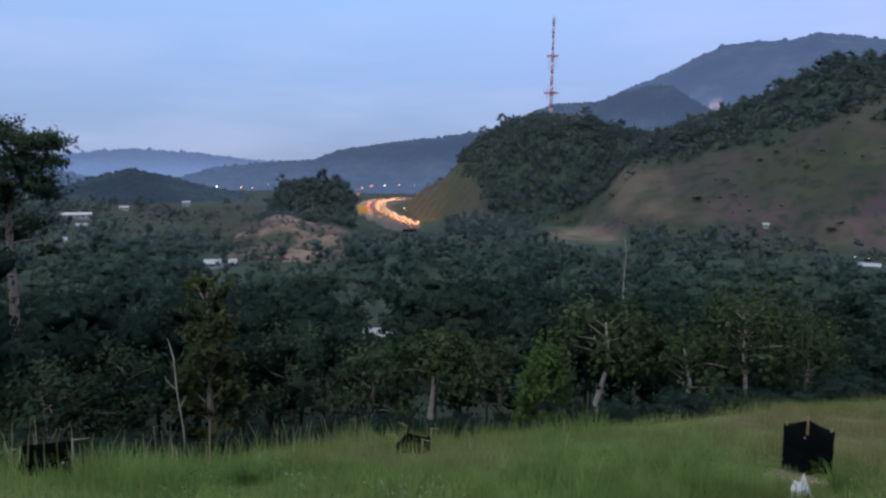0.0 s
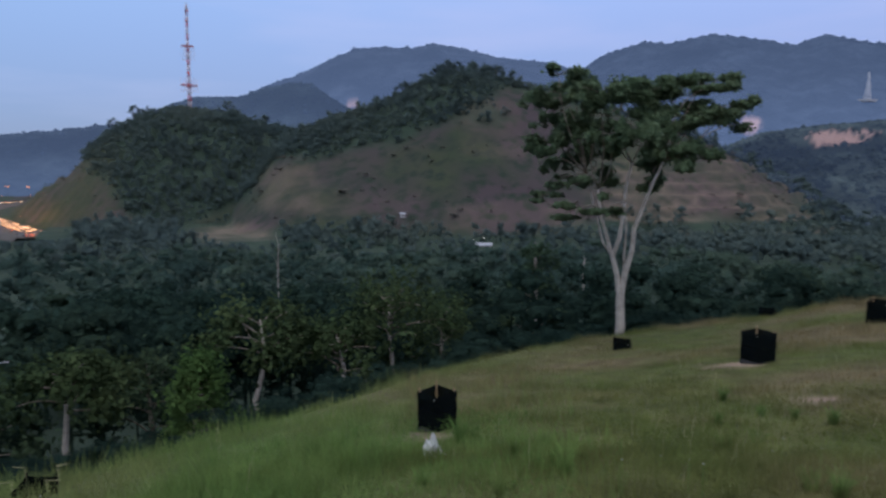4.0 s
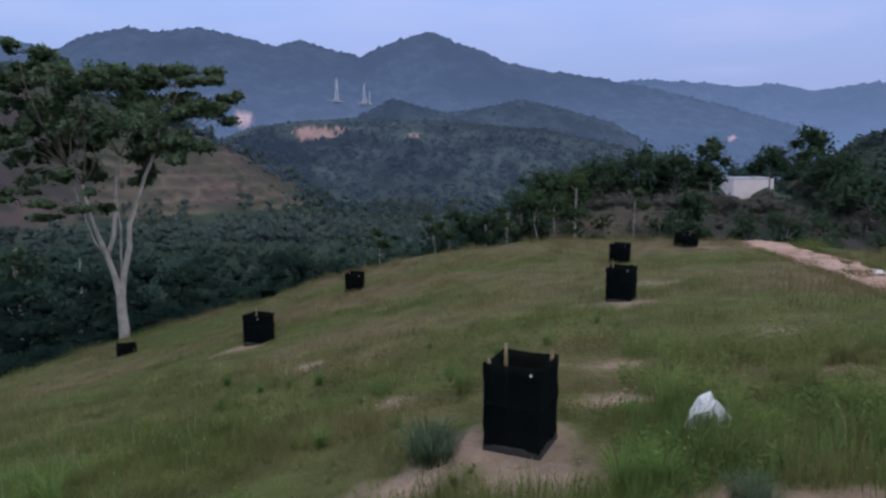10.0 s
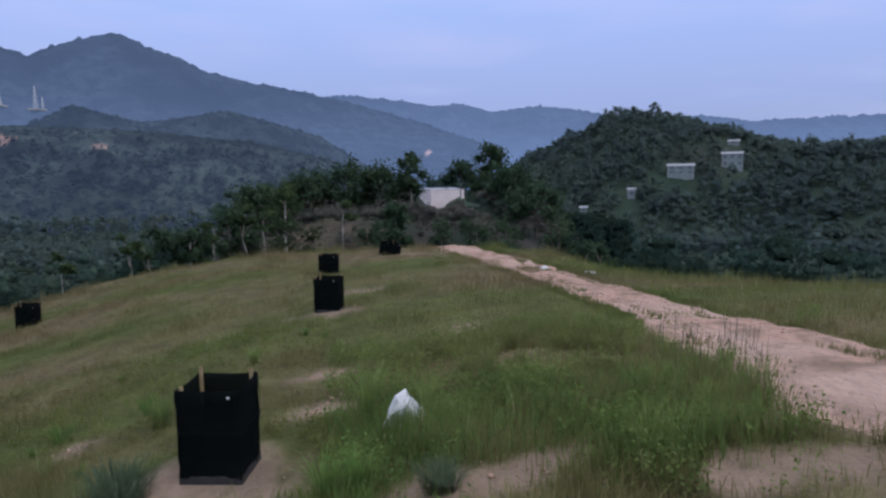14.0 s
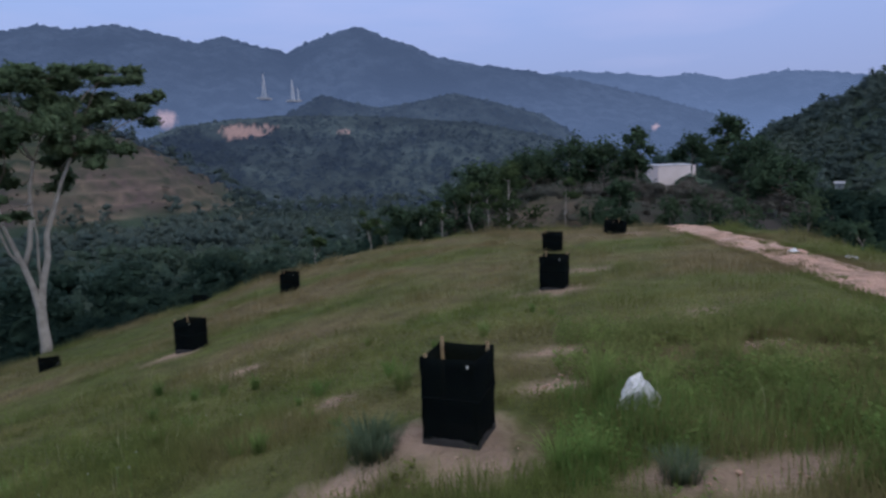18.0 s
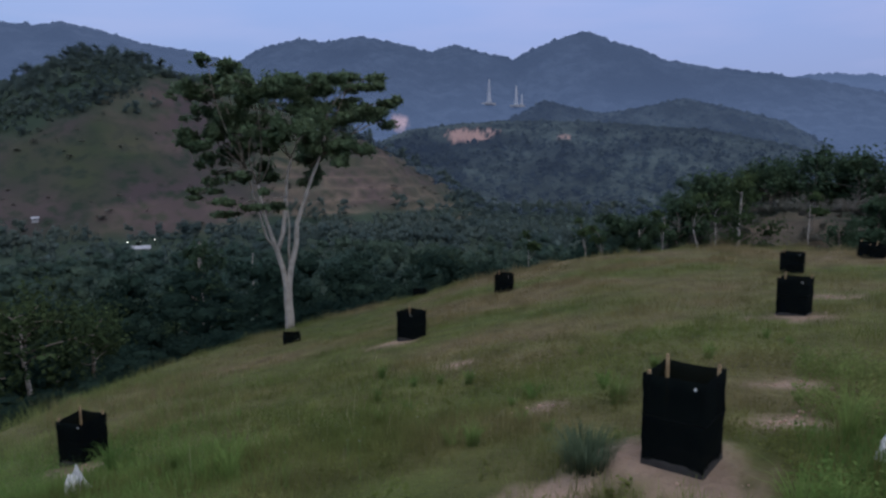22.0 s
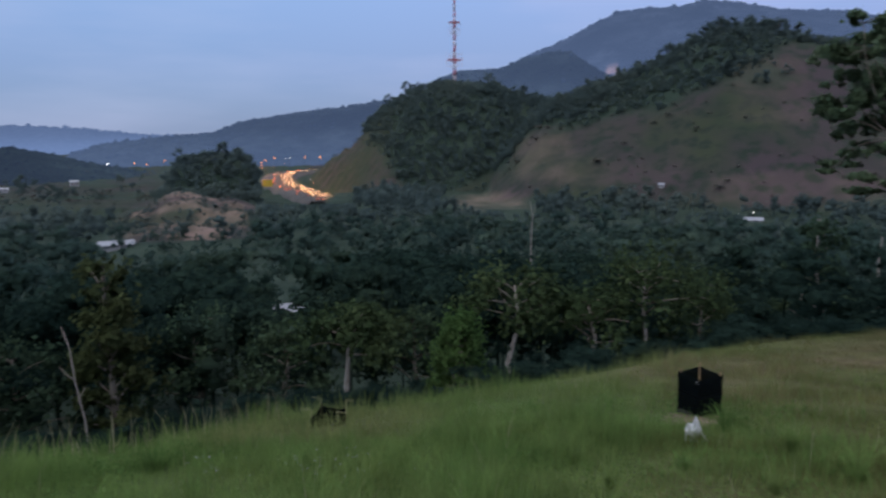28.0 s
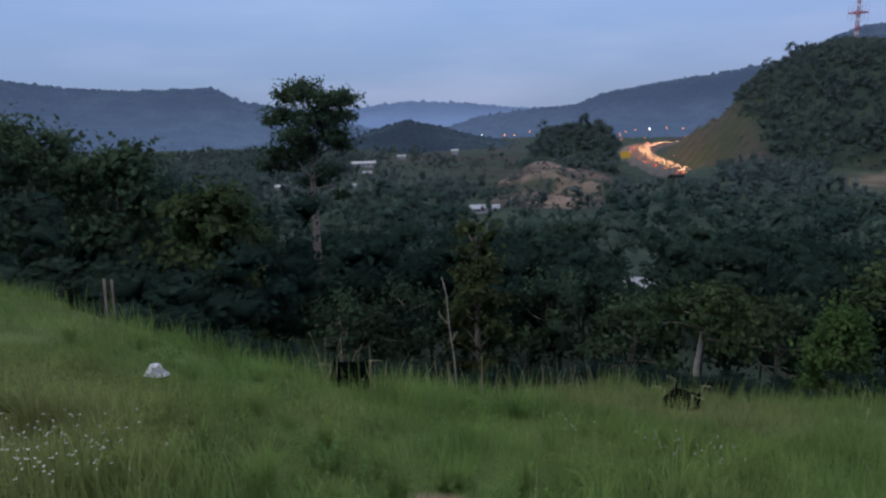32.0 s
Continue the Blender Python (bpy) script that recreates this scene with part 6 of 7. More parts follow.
# ---- grass of the knoll ----
def blades(name, seed, count, r0, r1, a0, a1, length, width, material, label, tuft=0.0, extra=0.0, past=2.0, single=False, a_fade=999.0):
    rng = np.random.default_rng(seed)
    a = rng.uniform(a0, a1, count)
    r = np.sqrt(rng.uniform(r0 * r0, r1 * r1, count))
    b = np.interp(a, BROW[:, 0], BROW[:, 1])
    x, y = r * np.sin(np.radians(a)), r * np.cos(np.radians(a))
    if tuft:
        x, y = x + rng.normal(size=count) * 0.02, y + rng.normal(size=count) * 0.02
    cover = soil_cover(x, y, a, r)
    lush = np.clip(0.5 + 2.6 * fbm(x / 1.6, y / 1.6, 51, 4), 0.12, 1.0)
    on_track = np.abs(y - np.interp(x, tp[:, 0], tp[:, 1])) < np.interp(x, tp[:, 0], tp[:, 2]) * 0.95
    keep = (rng.uniform(size=count) < np.clip((a_fade - a) / 24, 0, 1)) & (r < b + past) & (np.hypot(x - 5.80, y - 1.47) > 0.4 + 3 * length) & (rng.uniform(size=count) > cover * 1.1) & (rng.uniform(size=count) < 0.25 + 0.75 * lush) & ~on_track
    a, r, x, y, lush = a[keep], r[keep], x[keep], y[keep], lush[keep]
    n = len(a)
    z = land(a, r) + EYE
    tall = length * rng.uniform(0.5, 1.25, n) * (0.55 + 0.75 * lush) * (1 + extra * np.clip((r - np.interp(a, BROW[:, 0], BROW[:, 1]) + 2.5) / 2.5, 0, 1))
    tall = tall * np.clip(1 + 2.4 * fbm(x / 0.8, y / 0.8, 57, 3), 0.5, 1.9)
    q = rng.uniform(0, 2 * np.pi, n)
    lean = rng.uniform(0.1, 0.75, n) * tall
    w = width * rng.uniform(0.6, 1.3, n)
    ux, uy = np.cos(q), np.sin(q)
    base = np.stack([x, y, z - 0.02], -1)
    side = np.stack([-uy, ux, np.zeros(n)], -1) * w[:, None] / 2
    mid = base + np.stack([ux * lean * 0.35, uy * lean * 0.35, tall * 0.6], -1)
    tip = base + np.stack([ux * lean, uy * lean, tall], -1)
    if single:
        v, f = np.stack([base - side, base + side, tip], 1).reshape(-1, 3), np.arange(n)[:, None] * 3 + [[0, 1, 2]]
        return tagged(new(name, fast_mesh(name, v, f, MAT[material])), label, "grass", kind="stuff")
    v = np.stack([base - side, base + side, mid + side * 0.8, mid - side * 0.8, tip], 1).reshape(-1, 3)
    k = np.arange(n)[:, None] * 5
    f = np.concatenate([k + [[0, 1, 2]], k + [[0, 2, 3]], k + [[3, 2, 4]]])
    ob = new(name, fast_mesh(name, v, f, MAT[material]))
    return tagged(ob, label, "grass", kind="stuff")


blades("near_grass", 1, 76000, 2.3, 9.0, 24, 132, 0.145, 0.007, "grass", "short green grass with yellowed blades on the knoll")
blades("tall_grass", 4, 78000, 2.3, 9.5, -66, 44, 0.25, 0.008, "grass_light", "soft tall fresh grass on the steep side of the knoll", extra=0.15, a_fade=46.0)
blades("brow_grass", 5, 80000, 9.5, 21.0, -66, 40, 0.24, 0.012, "grass_light", "soft tall grass along the brow", extra=0.25, single=True, a_fade=46.0)
blades("slope_grass", 2, 230000, 9.0, 37.0, 26, 132, 0.15, 0.016, "grass", "green and yellowed grass over the far part of the knoll", single=True, extra=0.8)
blades("lush_grass", 8, 22000, 4.6, 9.8, 84, 121, 0.20, 0.0065, "weed", "lush green weeds and grass around the white sack")


def leafy_weeds(name, seed, plants, a0, a1, r0, r1, tall, material, label):
    """Low broad-leaved weeds: many small leaves round thin stems, thick in patches."""
    rng = np.random.default_rng(seed)
    a, r = rng.uniform(a0, a1, plants), np.sqrt(rng.uniform(r0 * r0, r1 * r1, plants))
    x, y = r * np.sin(np.radians(a)), r * np.cos(np.radians(a))
    thick = np.clip(0.45 + 3.2 * fbm(x / 0.9, y / 0.9, 53 + seed, 3), 0, 1) * (soil_cover(x, y, a, r) < 0.25) * (np.abs(y - np.interp(x, tp[:, 0], tp[:, 1])) > 1.15) * (r < np.interp(a, BROW[:, 0], BROW[:, 1]) + 1)
    for c in CAGES:
        thick = thick * (np.hypot(x - c[0], y - c[1]) > c[4] * 0.5 + 0.12)
    keep = rng.uniform(size=plants) < thick
    a, r, x, y, thick = a[keep], r[keep], x[keep], y[keep], thick[keep]
    z = land(a, r) + EYE
    high = tall * rng.uniform(0.4, 1.2, len(a)) * (0.4 + 0.8 * thick)
    k = 15
    up = np.tile(np.linspace(0.15, 1.0, k), (len(a), 1)) * high[:, None]
    spread = 0.5 * high[:, None] * rng.uniform(0.2, 1.0, (len(a), k))
    q = rng.uniform(0, 6.28, (len(a), k))
    at = np.stack([x[:, None] + np.cos(q) * spread, y[:, None] + np.sin(q) * spread, z[:, None] + up], -1).reshape(-1, 3)
    v, f = cards(rng, at, 0.025, outward=np.stack([np.cos(q) * 0.5, np.sin(q) * 0.5, np.full_like(q, 0.8)], -1).reshape(-1, 3))
    return tagged(new(name, fast_mesh(name, v, f, MAT[material])), label, "weeds", kind="stuff")


leafy_weeds("leafy_weeds", 61, 5200, 84, 122, 4.3, 10.5, 0.24, "weed", "leafy green weeds among the grass round the white sack")
leafy_weeds("leafy_weeds", 62, 3000, 40, 84, 4.6, 14.0, 0.17, "grass", "low leafy weeds among the dry grass")
leafy_weeds("leafy_weeds", 63, 4200, -64, 40, 3.0, 12.0, 0.24, "weed", "leafy weeds in the tall grass")
blades("foot_grass", 21, 9000, 0.15, 2.6, -180, 180, 0.15, 0.009, "grass_light", "short grass round the top of the knoll", single=True)
blades("back_grass", 22, 26000, 2.3, 15.0, 132, 180, 0.17, 0.012, "grass_light", "grass over the back of the knoll", single=True)
blades("back_grass", 23, 42000, 2.3, 15.0, -180, -66, 0.17, 0.012, "grass_light", "grass over the back of the knoll", single=True)
# grass that creeps over the track
rng = np.random.default_rng(71)
n = 40000
x = rng.uniform(3.0, 34.0, n)
off = rng.uniform(-1.25, 1.25, n)
y = np.interp(x, tp[:, 0], tp[:, 1]) + off * np.interp(x, tp[:, 0], tp[:, 2])
grow_here = (np.abs(off) > 0.78) * 0.5 + np.clip(9 * (fbm(x / 1.6, y / 0.4, 73, 4) - 0.07), 0, 1) * np.where(off < 0.3, 1.0, 0.6) * (x < 24)
keep = rng.uniform(size=n) < grow_here
x, y = x[keep], y[keep]
n = len(x)
base = np.stack([x, y, land(np.degrees(np.arctan2(x, y)), np.hypot(x, y)) + EYE], -1)
q = rng.uniform(0, 6.28, n)
tall = rng.uniform(0.02, 0.075, n)
wide = np.stack([np.cos(q), np.sin(q), np.zeros(n)], -1) * rng.uniform(0.006, 0.012, n)[:, None]
tip = base + np.stack([np.sin(q) * tall * 0.5, np.cos(q) * tall * 0.5, tall + 0.04], -1)
tagged(new("track_grass", fast_mesh("track_grass", np.stack([base - wide, base + wide, tip], 1).reshape(-1, 3), np.arange(n)[:, None] * 3 + [[0, 1, 2]], MAT["grass"])), "tufts of grass creeping over the clay track", "grass", kind="stuff")
blades("dry_stalks", 3, 1500, 2.8, 20.0, -64, 132, 0.34, 0.005, "grass_dry", "thin dry seed stalks among the grass")


def clump(seed, count, length, width, spread, material, name, label):
    """A tuft of arching blades, as one mesh."""
    rng = np.random.default_rng(seed)
    q = rng.uniform(0, 2 * np.pi, count)
    tall = length * rng.uniform(0.5, 1.1, count)
    lean = tall * rng.uniform(0.15, 0.95, count)
    base = np.stack([np.cos(q), np.sin(q), np.zeros(count)], -1) * (spread * np.sqrt(rng.uniform(0, 1, count)))[:, None]
    out = np.stack([np.cos(q), np.sin(q), np.zeros(count)], -1)
    side = np.stack([-np.sin(q), np.cos(q), np.zeros(count)], -1) * (width * rng.uniform(0.6, 1.3, count))[:, None] / 2
    up = np.array([0, 0, 1.0])
    rows = [(0.0, -0.03, 0.8), (0.12, 0.5, 1.0), (0.45, 0.85, 0.75), (1.0, 0.92, 0.08)]
    pts = []
    for f_out, f_up, f_w in rows:
        p = base + out * (lean * f_out)[:, None] + up * (tall * f_up)[:, None]
        pts += [p - side * f_w, p + side * f_w]
    v = np.stack(pts, 1).reshape(-1, 3)
    k = np.arange(count)[:, None] * 8
    f = np.concatenate([k + [[j, j + 1, j + 3, j + 2]] for j in (0, 2, 4)])
    return fast_mesh(name, v, f, MAT[material])


CLUMPS = [clump(1, 90, 0.42, 0.011, 0.12, "weed", "weed_clump", ""), clump(2, 70, 0.55, 0.010, 0.10, "grass_light", "weed_clump", ""), clump(3, 520, 0.36, 0.007, 0.26, "blue_grass", "weed_clump", ""), clump(4, 60, 0.32, 0.014, 0.14, "weed", "weed_clump", "")]
WORDS = ["lush green weed clump with broad blades", "tall arching grass clump", "dense bluish-green grass clump beside bare clay", "low broad-bladed green weed clump"]
rng = np.random.default_rng(44)
PLANTED = [(5.43, 2.14, 2, 0.85), (4.78, -0.27, 2, 0.55), (5.0, 0.55, 1, 0.7), (7.9, 2.7, 0, 0.9), (6.9, 0.35, 1, 1.0), (5.1, 0.3, 0, 0.7)]
for k in range(34):
    a, r = math.radians(rng.uniform(86, 119)), rng.uniform(4.9, 9.2)
    PLANTED.append((r * math.sin(a), r * math.cos(a), int(rng.choice([0, 0, 1, 3])), rng.uniform(0.4, 0.75)))
for k in range(30):
    a = math.radians(rng.uniform(-62, 40))
    r = rng.uniform(4.6, 11.0)
    PLANTED.append((r * math.sin(a), r * math.cos(a), int(rng.choice([1, 1, 3, 0])), rng.uniform(0.5, 0.95)))
for k in range(30):
    a, r = math.radians(rng.uniform(-58, 22)), rng.uniform(4.6, 7.0)
    PLANTED.append((r * math.sin(a), r * math.cos(a), 1, rng.uniform(0.5, 0.85)))
for k in range(22):
    a, r = math.radians(rng.uniform(50, 84)), rng.uniform(5.5, 13)
    PLANTED.append((r * math.sin(a), r * math.cos(a), int(rng.choice([0, 3])), rng.uniform(0.35, 0.7)))
for x, y, kind_of, size in PLANTED:
    if abs(y - np.interp(x, tp[:, 0], tp[:, 1])) < 0.8 and x > 3 or any(math.hypot(x - c[0], y - c[1]) < 0.55 for c in CAGES) or math.hypot(x - 5.9, y - 0.02) < 0.75:
        continue
    ob = new("weed_clump", CLUMPS[kind_of])
    ob.matrix_basis = pose(x, y, ground_at(x, y) - 0.01, 0, 0, rng.uniform(0, 360)) @ Matrix.Diagonal((size, size, size, 1))
    tagged(ob, WORDS[kind_of], "plant", "weed clumps on the knoll")

# reeds and seed heads standing along the brow
def reeds(name, seed, count, a0, a1, tall, material, label):
    rng = np.random.default_rng(seed)
    a = rng.uniform(a0, a1, count)
    r = np.interp(a, BROW[:, 0], BROW[:, 1]) + rng.uniform(-1.2, 1.6, count)
    x, y = r * np.sin(np.radians(a)), r * np.cos(np.radians(a))
    z = land(a, r) + EYE
    h = tall * rng.uniform(0.35, 1.0, count) ** 1.3
    q = rng.uniform(0, 6.28, count)
    bend = h * rng.uniform(0.02, 0.35, count)
    w = 0.006
    pieces = []
    for f0, f1, w0, w1 in ((0, 0.6, 1.0, 0.8), (0.6, 1.0, 0.8, 0.3)):
        p0 = np.stack([x + np.cos(q) * bend * f0 ** 2, y + np.sin(q) * bend * f0 ** 2, z + h * f0], -1)
        p1 = np.stack([x + np.cos(q) * bend * f1 ** 2, y + np.sin(q) * bend * f1 ** 2, z + h * f1], -1)
        for turn in (0, 1.57):
            s = np.stack([np.cos(q + turn), np.sin(q + turn), np.zeros(count)], -1) * w
            v = np.stack([p0 - s * w0, p0 + s * w0, p1 + s * w1, p1 - s * w1], 1).reshape(-1, 3)
            pieces.append((v, np.arange(count)[:, None] * 4 + [[0, 1, 2, 3]]))
    v, f = join(pieces)
    return tagged(new(name, fast_mesh(name, v, f, MAT[material])), label, "reed", kind="stuff")


reeds("dry_reeds", 6, 110, -34, -6, 0.85, "grass_dry", "dry pale reeds standing along the brow")
reeds("green_reeds", 7, 520, -52, 12, 0.6, "grass_light", "tall green reeds along the brow")

# dark dry stems at the edge of the track
rng = np.random.default_rng(92)
pieces = []
for k in range(46):
    a, r = rng.uniform(110, 118), rng.uniform(7.0, 8.6)
    x, y, z = polar(a, r)
    h = rng.uniform(0.18, 0.42)
    lean = rng.normal(size=2) * 0.12 * h
    for turn in (0.0, 1.57):
        w = np.array([math.cos(turn), math.sin(turn), 0]) * 0.004
        p0, p1 = np.array([x, y, z - 0.02]), np.array([x + lean[0], y + lean[1], z + h])
        pieces.append((np.stack([p0 - w, p0 + w, p1 + w * 0.6, p1 - w * 0.6]), np.array([[0, 1, 2, 3]])))
v, f = join(pieces)
tagged(new("dry_stems", fast_mesh("dry_stems", v, f, MAT["bark_dark"])), "dark dry stems standing at the edge of the track", "weeds", kind="stuff")

# white wildflowers
def wildflowers(name, x0, y0, spread, count, seed):
    rng = np.random.default_rng(seed)
    x, y = x0 + rng.normal(size=count) * spread, y0 + rng.normal(size=count) * spread
    z = land(np.degrees(np.arctan2(x, y)), np.hypot(x, y)) + EYE
    h = rng.uniform(0.22, 0.46, count)
    bed = thing(name, (0, 0, 0), "patch of small white wildflowers in the tall grass", "flowers", kind="stuff")
    q = rng.uniform(0, 6.28, count)
    s = np.stack([np.cos(q), np.sin(q), np.zeros(count)], -1) * 0.003
    foot, head = np.stack([x, y, z], -1), np.stack([x, y, z + h], -1)
    v = np.stack([foot - s, foot + s, head + s, head - s], 1).reshape(-1, 3)
    part_mesh("stems", fast_mesh("stems", v, np.arange(count)[:, None] * 4 + [[0, 1, 2, 3]], MAT["weed"]), bed)["kind"] = "stuff"
    vs, fs = [], []
    for k in range(6):
        t = k * math.pi / 3
        d = np.array([math.cos(t), math.sin(t), 0.25])
        e = np.array([-math.sin(t), math.cos(t), 0])
        vs.append(np.stack([head, head + (d + e * 0.35) * 0.007, head + d * 0.010, head + (d - e * 0.35) * 0.007], 1).reshape(-1, 3))
    v = np.concatenate(vs)
    part_mesh("petals", fast_mesh("petals", v, np.arange(count * 6)[:, None] * 4 + [[0, 1, 2, 3]], MAT["flower"]), bed)["kind"] = "stuff"
    return bed


for k, (x, y, spread, count) in enumerate(((-3.8, 2.85, 0.27, 120), (-0.2, 6.35, 0.28, 30), (-1.3, 6.7, 0.14, 14), (7.3, -1.2, 0.5, 12), (5.6, 4.8, 0.6, 8))):
    wildflowers("wildflowers", x, y, spread, count, 60 + k)

# clods and pebbles on the bare patches and the track
rng = np.random.default_rng(81)
pieces = []
v, f = BALL1
for k in range(620):
    if k < 330:
        px, py, u, w = PATCHES[int(rng.integers(0, 12))]
        x, y = px + rng.normal() * u * 0.5, py + rng.normal() * w * 0.5
    else:
        x = rng.uniform(4.0, 24.0)
        y = float(np.interp(x, tp[:, 0], tp[:, 1])) + rng.normal() * 0.4
    if any(math.hypot(x - c[0], y - c[1]) < 0.42 for c in CAGES):
        continue
    size = 0.006 + 0.02 * rng.uniform() ** 3
    lump = v * (1 + 0.25 * rng.normal(size=(len(v), 1)).clip(-1, 1)) * np.array([1.2, 1.0, 0.7]) * size
    pieces.append((lump + np.array([x, y, ground_at(x, y) + size * 0.3 + (0.03 if k >= 330 else 0.0)]), f))
v, f = join(pieces)
tagged(new("clods", fast_mesh("clods", v, f, MAT["soil"])), "small clods and pebbles on the bare clay", "pebbles", kind="stuff")

# weathered posts at the side of the knoll
for a, r, top in ((-48.8, 15.2, -11.7), (-48.3, 15.3, -11.8)):
    x, y, z = polar(a, r)
    bm = bmesh.new()
    h = (r - ARM) * math.tan(radians(top)) + EYE - z
    tube(bm, [(0, 0, -0.3), (0.01, 0, h * 0.5), (0.02, 0.01, h)], [0.026, 0.024, 0.022], 8)
    me = bpy.data.meshes.new("post")
    bm.to_mesh(me)
    bm.free()
    me.materials.append(MAT["bark_dark"])
    ob = new("fence_post", me)
    ob.matrix_basis = pose(x, y, z)
    tagged(ob, "weathered grey timber post at the edge of the knoll", "post", "fence posts")

# ---- across the valley ----
def lattice_tower(name, at, high, base, top, mats, label, sections=16, thick=0.5, panels=(), group=""):
    tower = thing(name, at, label, "tower", group)
    bms = [bmesh.new(), bmesh.new()]
    for k in range(sections):
        bm = bms[k % 2]
        z0, z1 = high * k / sections, high * (k + 1) / sections
        w0, w1 = base + (top - base) * (k / sections) ** 0.7, base + (top - base) * ((k + 1) / sections) ** 0.7
        c0 = [(sx * w0, sy * w0, z0) for sx, sy in ((-1, -1), (1, -1), (1, 1), (-1, 1))]
        c1 = [(sx * w1, sy * w1, z1) for sx, sy in ((-1, -1), (1, -1), (1, 1), (-1, 1))]
        for q in range(4):
            n = (q + 1) % 4
            for p0, p1 in ((c0[q], c1[q]), (c0[q], c1[n]), (c0[n], c1[q]), (c1[q], c1[n])):
                tube(bm, [p0, p1], [thick, thick * 0.9], 4)
    part("lattice", bms[0], MAT[mats[0]], tower, "red painted lattice" if "red" in mats[0] else "pale steel lattice")["kind"] = "stuff"
    part("lattice", bms[1], MAT[mats[1]], tower, "white painted lattice")["kind"] = "stuff"
    for z, w, h, ring_at in panels:
        for q in range(6):
            bm = bmesh.new()
            box(bm, (0.22, 0.4, h), (0, 0, 0), bevel=0.05)
            p = part("antenna", bm, MAT["steel_white"], tower, "pale panel antenna")
            p.matrix_basis = pose(w * math.cos(q * math.pi / 3), w * math.sin(q * math.pi / 3), z, 0, 0, q * 60)
        bm = bmesh.new()
        for q in range(12):
            a0, a1 = q * math.pi / 6, (q + 1) * math.pi / 6
            tube(bm, [(w * math.cos(a0), w * math.sin(a0), z + h * ring_at), (w * math.cos(a1), w * math.sin(a1), z + h * ring_at)], [0.4, 0.4], 4)
            if q % 2 == 0:
                tube(bm, [(0, 0, z + h * ring_at), (w * math.cos(a0), w * math.sin(a0), z + h * ring_at)], [0.3, 0.3], 4)
        part("platform", bm, MAT["steel_red"], tower, "red ring platform")
    return tower


# the red and white radio mast
x, y, z = polar(8.72, 752.0)
high = 752 * math.tan(radians(12.5)) + EYE - z
deg = 752 * math.radians(1) * 1.03
lv = lambda e: 752 * math.tan(radians(e)) + EYE - z
lattice_tower("radio_mast", (x, y, z), high, 1.7, 0.55, ("steel_red", "steel_white"), "tall red and white lattice radio mast on the wooded hill", 18, 0.28,
              [(lv(6.5), 8.0, 15.0, 0.0), (lv(8.9), 6.0, 14.0, 0.5), (lv(11.4), 1.6, 4.0, -0.5), (lv(12.1), 1.6, 4.0, -0.5)])
# pylons on the mountain's flank
for a, e0, e1 in ((60.7, 5.1, 7.1), (62.95, 4.9, 6.6), (63.4, 4.9, 5.95)):
    x, y, z, d = spot(a, e0, 900, shape=surface)
    high = d * (math.tan(radians(e1)) - math.tan(radians(e0)))
    py = lattice_tower("pylon", (x, y, z - 2), high, high * 0.10, high * 0.010, ("steel_bright", "steel_bright"), "pale steel pylon on a cleared pad on the mountain", 9, high * 0.0038, group="pylons")
    bm = bmesh.new()
    box(bm, (high * 0.62, high * 0.4, 6), (0, 0, 1.5), bevel=1.5)
    part("pad", bm, MAT["wall_white"], py, "pale levelled pad")
def house(name, a, d, wide, deep, high, roof, wall, top, label, turn=0.0, sink=0.5, rows=1, cols=3, lift=0.0):
    x, y, z = polar(a, d)
    h = thing(name, (x, y, z + lift), label, "house", turn=-a + turn)
    bm = bmesh.new()
    box(bm, (wide, deep, high + sink + lift), (0, 0, (high - sink - lift) / 2), bevel=0.05)
    part("wall", bm, MAT[wall], h)
    bm = bmesh.new()
    e = 0.5 if roof > 0.5 else 0.1
    lo = [bm.verts.new(p) for p in ((-wide / 2 - e, -deep / 2 - e, high), (wide / 2 + e, -deep / 2 - e, high), (wide / 2 + e, deep / 2 + e, high), (-wide / 2 - e, deep / 2 + e, high))]
    hi = [bm.verts.new(p) for p in ((-wide / 2 - e, 0, high + roof), (wide / 2 + e, 0, high + roof))]
    for f in ((lo[0], lo[1], hi[1], hi[0]), (lo[2], lo[3], hi[0], hi[1]), (lo[1], lo[2], hi[1]), (lo[3], lo[0], hi[0]), (lo[3], lo[2], lo[1], lo[0])):
        bm.faces.new(f)
    part("roof", bm, MAT[top], h)
    for r in range(rows):
        for c in range(cols):
            bm = bmesh.new()
            box(bm, (wide / cols * 0.45, 0.12, high / rows * 0.45), (0, 0, 0))
            w = part("window", bm, MAT["pane_far"], h, "dark grey window")
            w.matrix_basis = pose((c + 0.5) / cols * wide - wide / 2, -deep / 2 - 0.02, high / rows * (r + 0.55))
            bm = bmesh.new()
            box(bm, (wide / cols * 0.52, 0.3, 0.12), (0, -0.08, -high / rows * 0.225 - 0.06))
            part("sill", bm, MAT[wall], w, "pale window sill")
    return h


# the pale house behind the trees on the shoulder
house("house", 93.1, 122, 6.4, 9.5, 5.5, 0.2, "wall_pink", "roof_grey", "pale pinkish house with a grey sheet roof behind trees", turn=24, sink=3, lift=-0.8, rows=1, cols=0)
house("shed", 90.2, 112, 2.6, 3.0, 2.0, 0.6, "wall_white", "roof_grey", "small pale shed half hidden by trees", turn=10, sink=2, cols=1)
# the buildings across the valley
for (kind_of, a, e, wide, high, wall, top, words), (px, py, pz, d) in zip(SITES, PLACED):
    house(kind_of, a, d, wide, min(7.0, wide * 0.8), high, 0.9 + 0.03 * wide, wall, top, words, sink=3, rows=2 if high > 5 else 1, cols=max(1, int(wide / 4)))


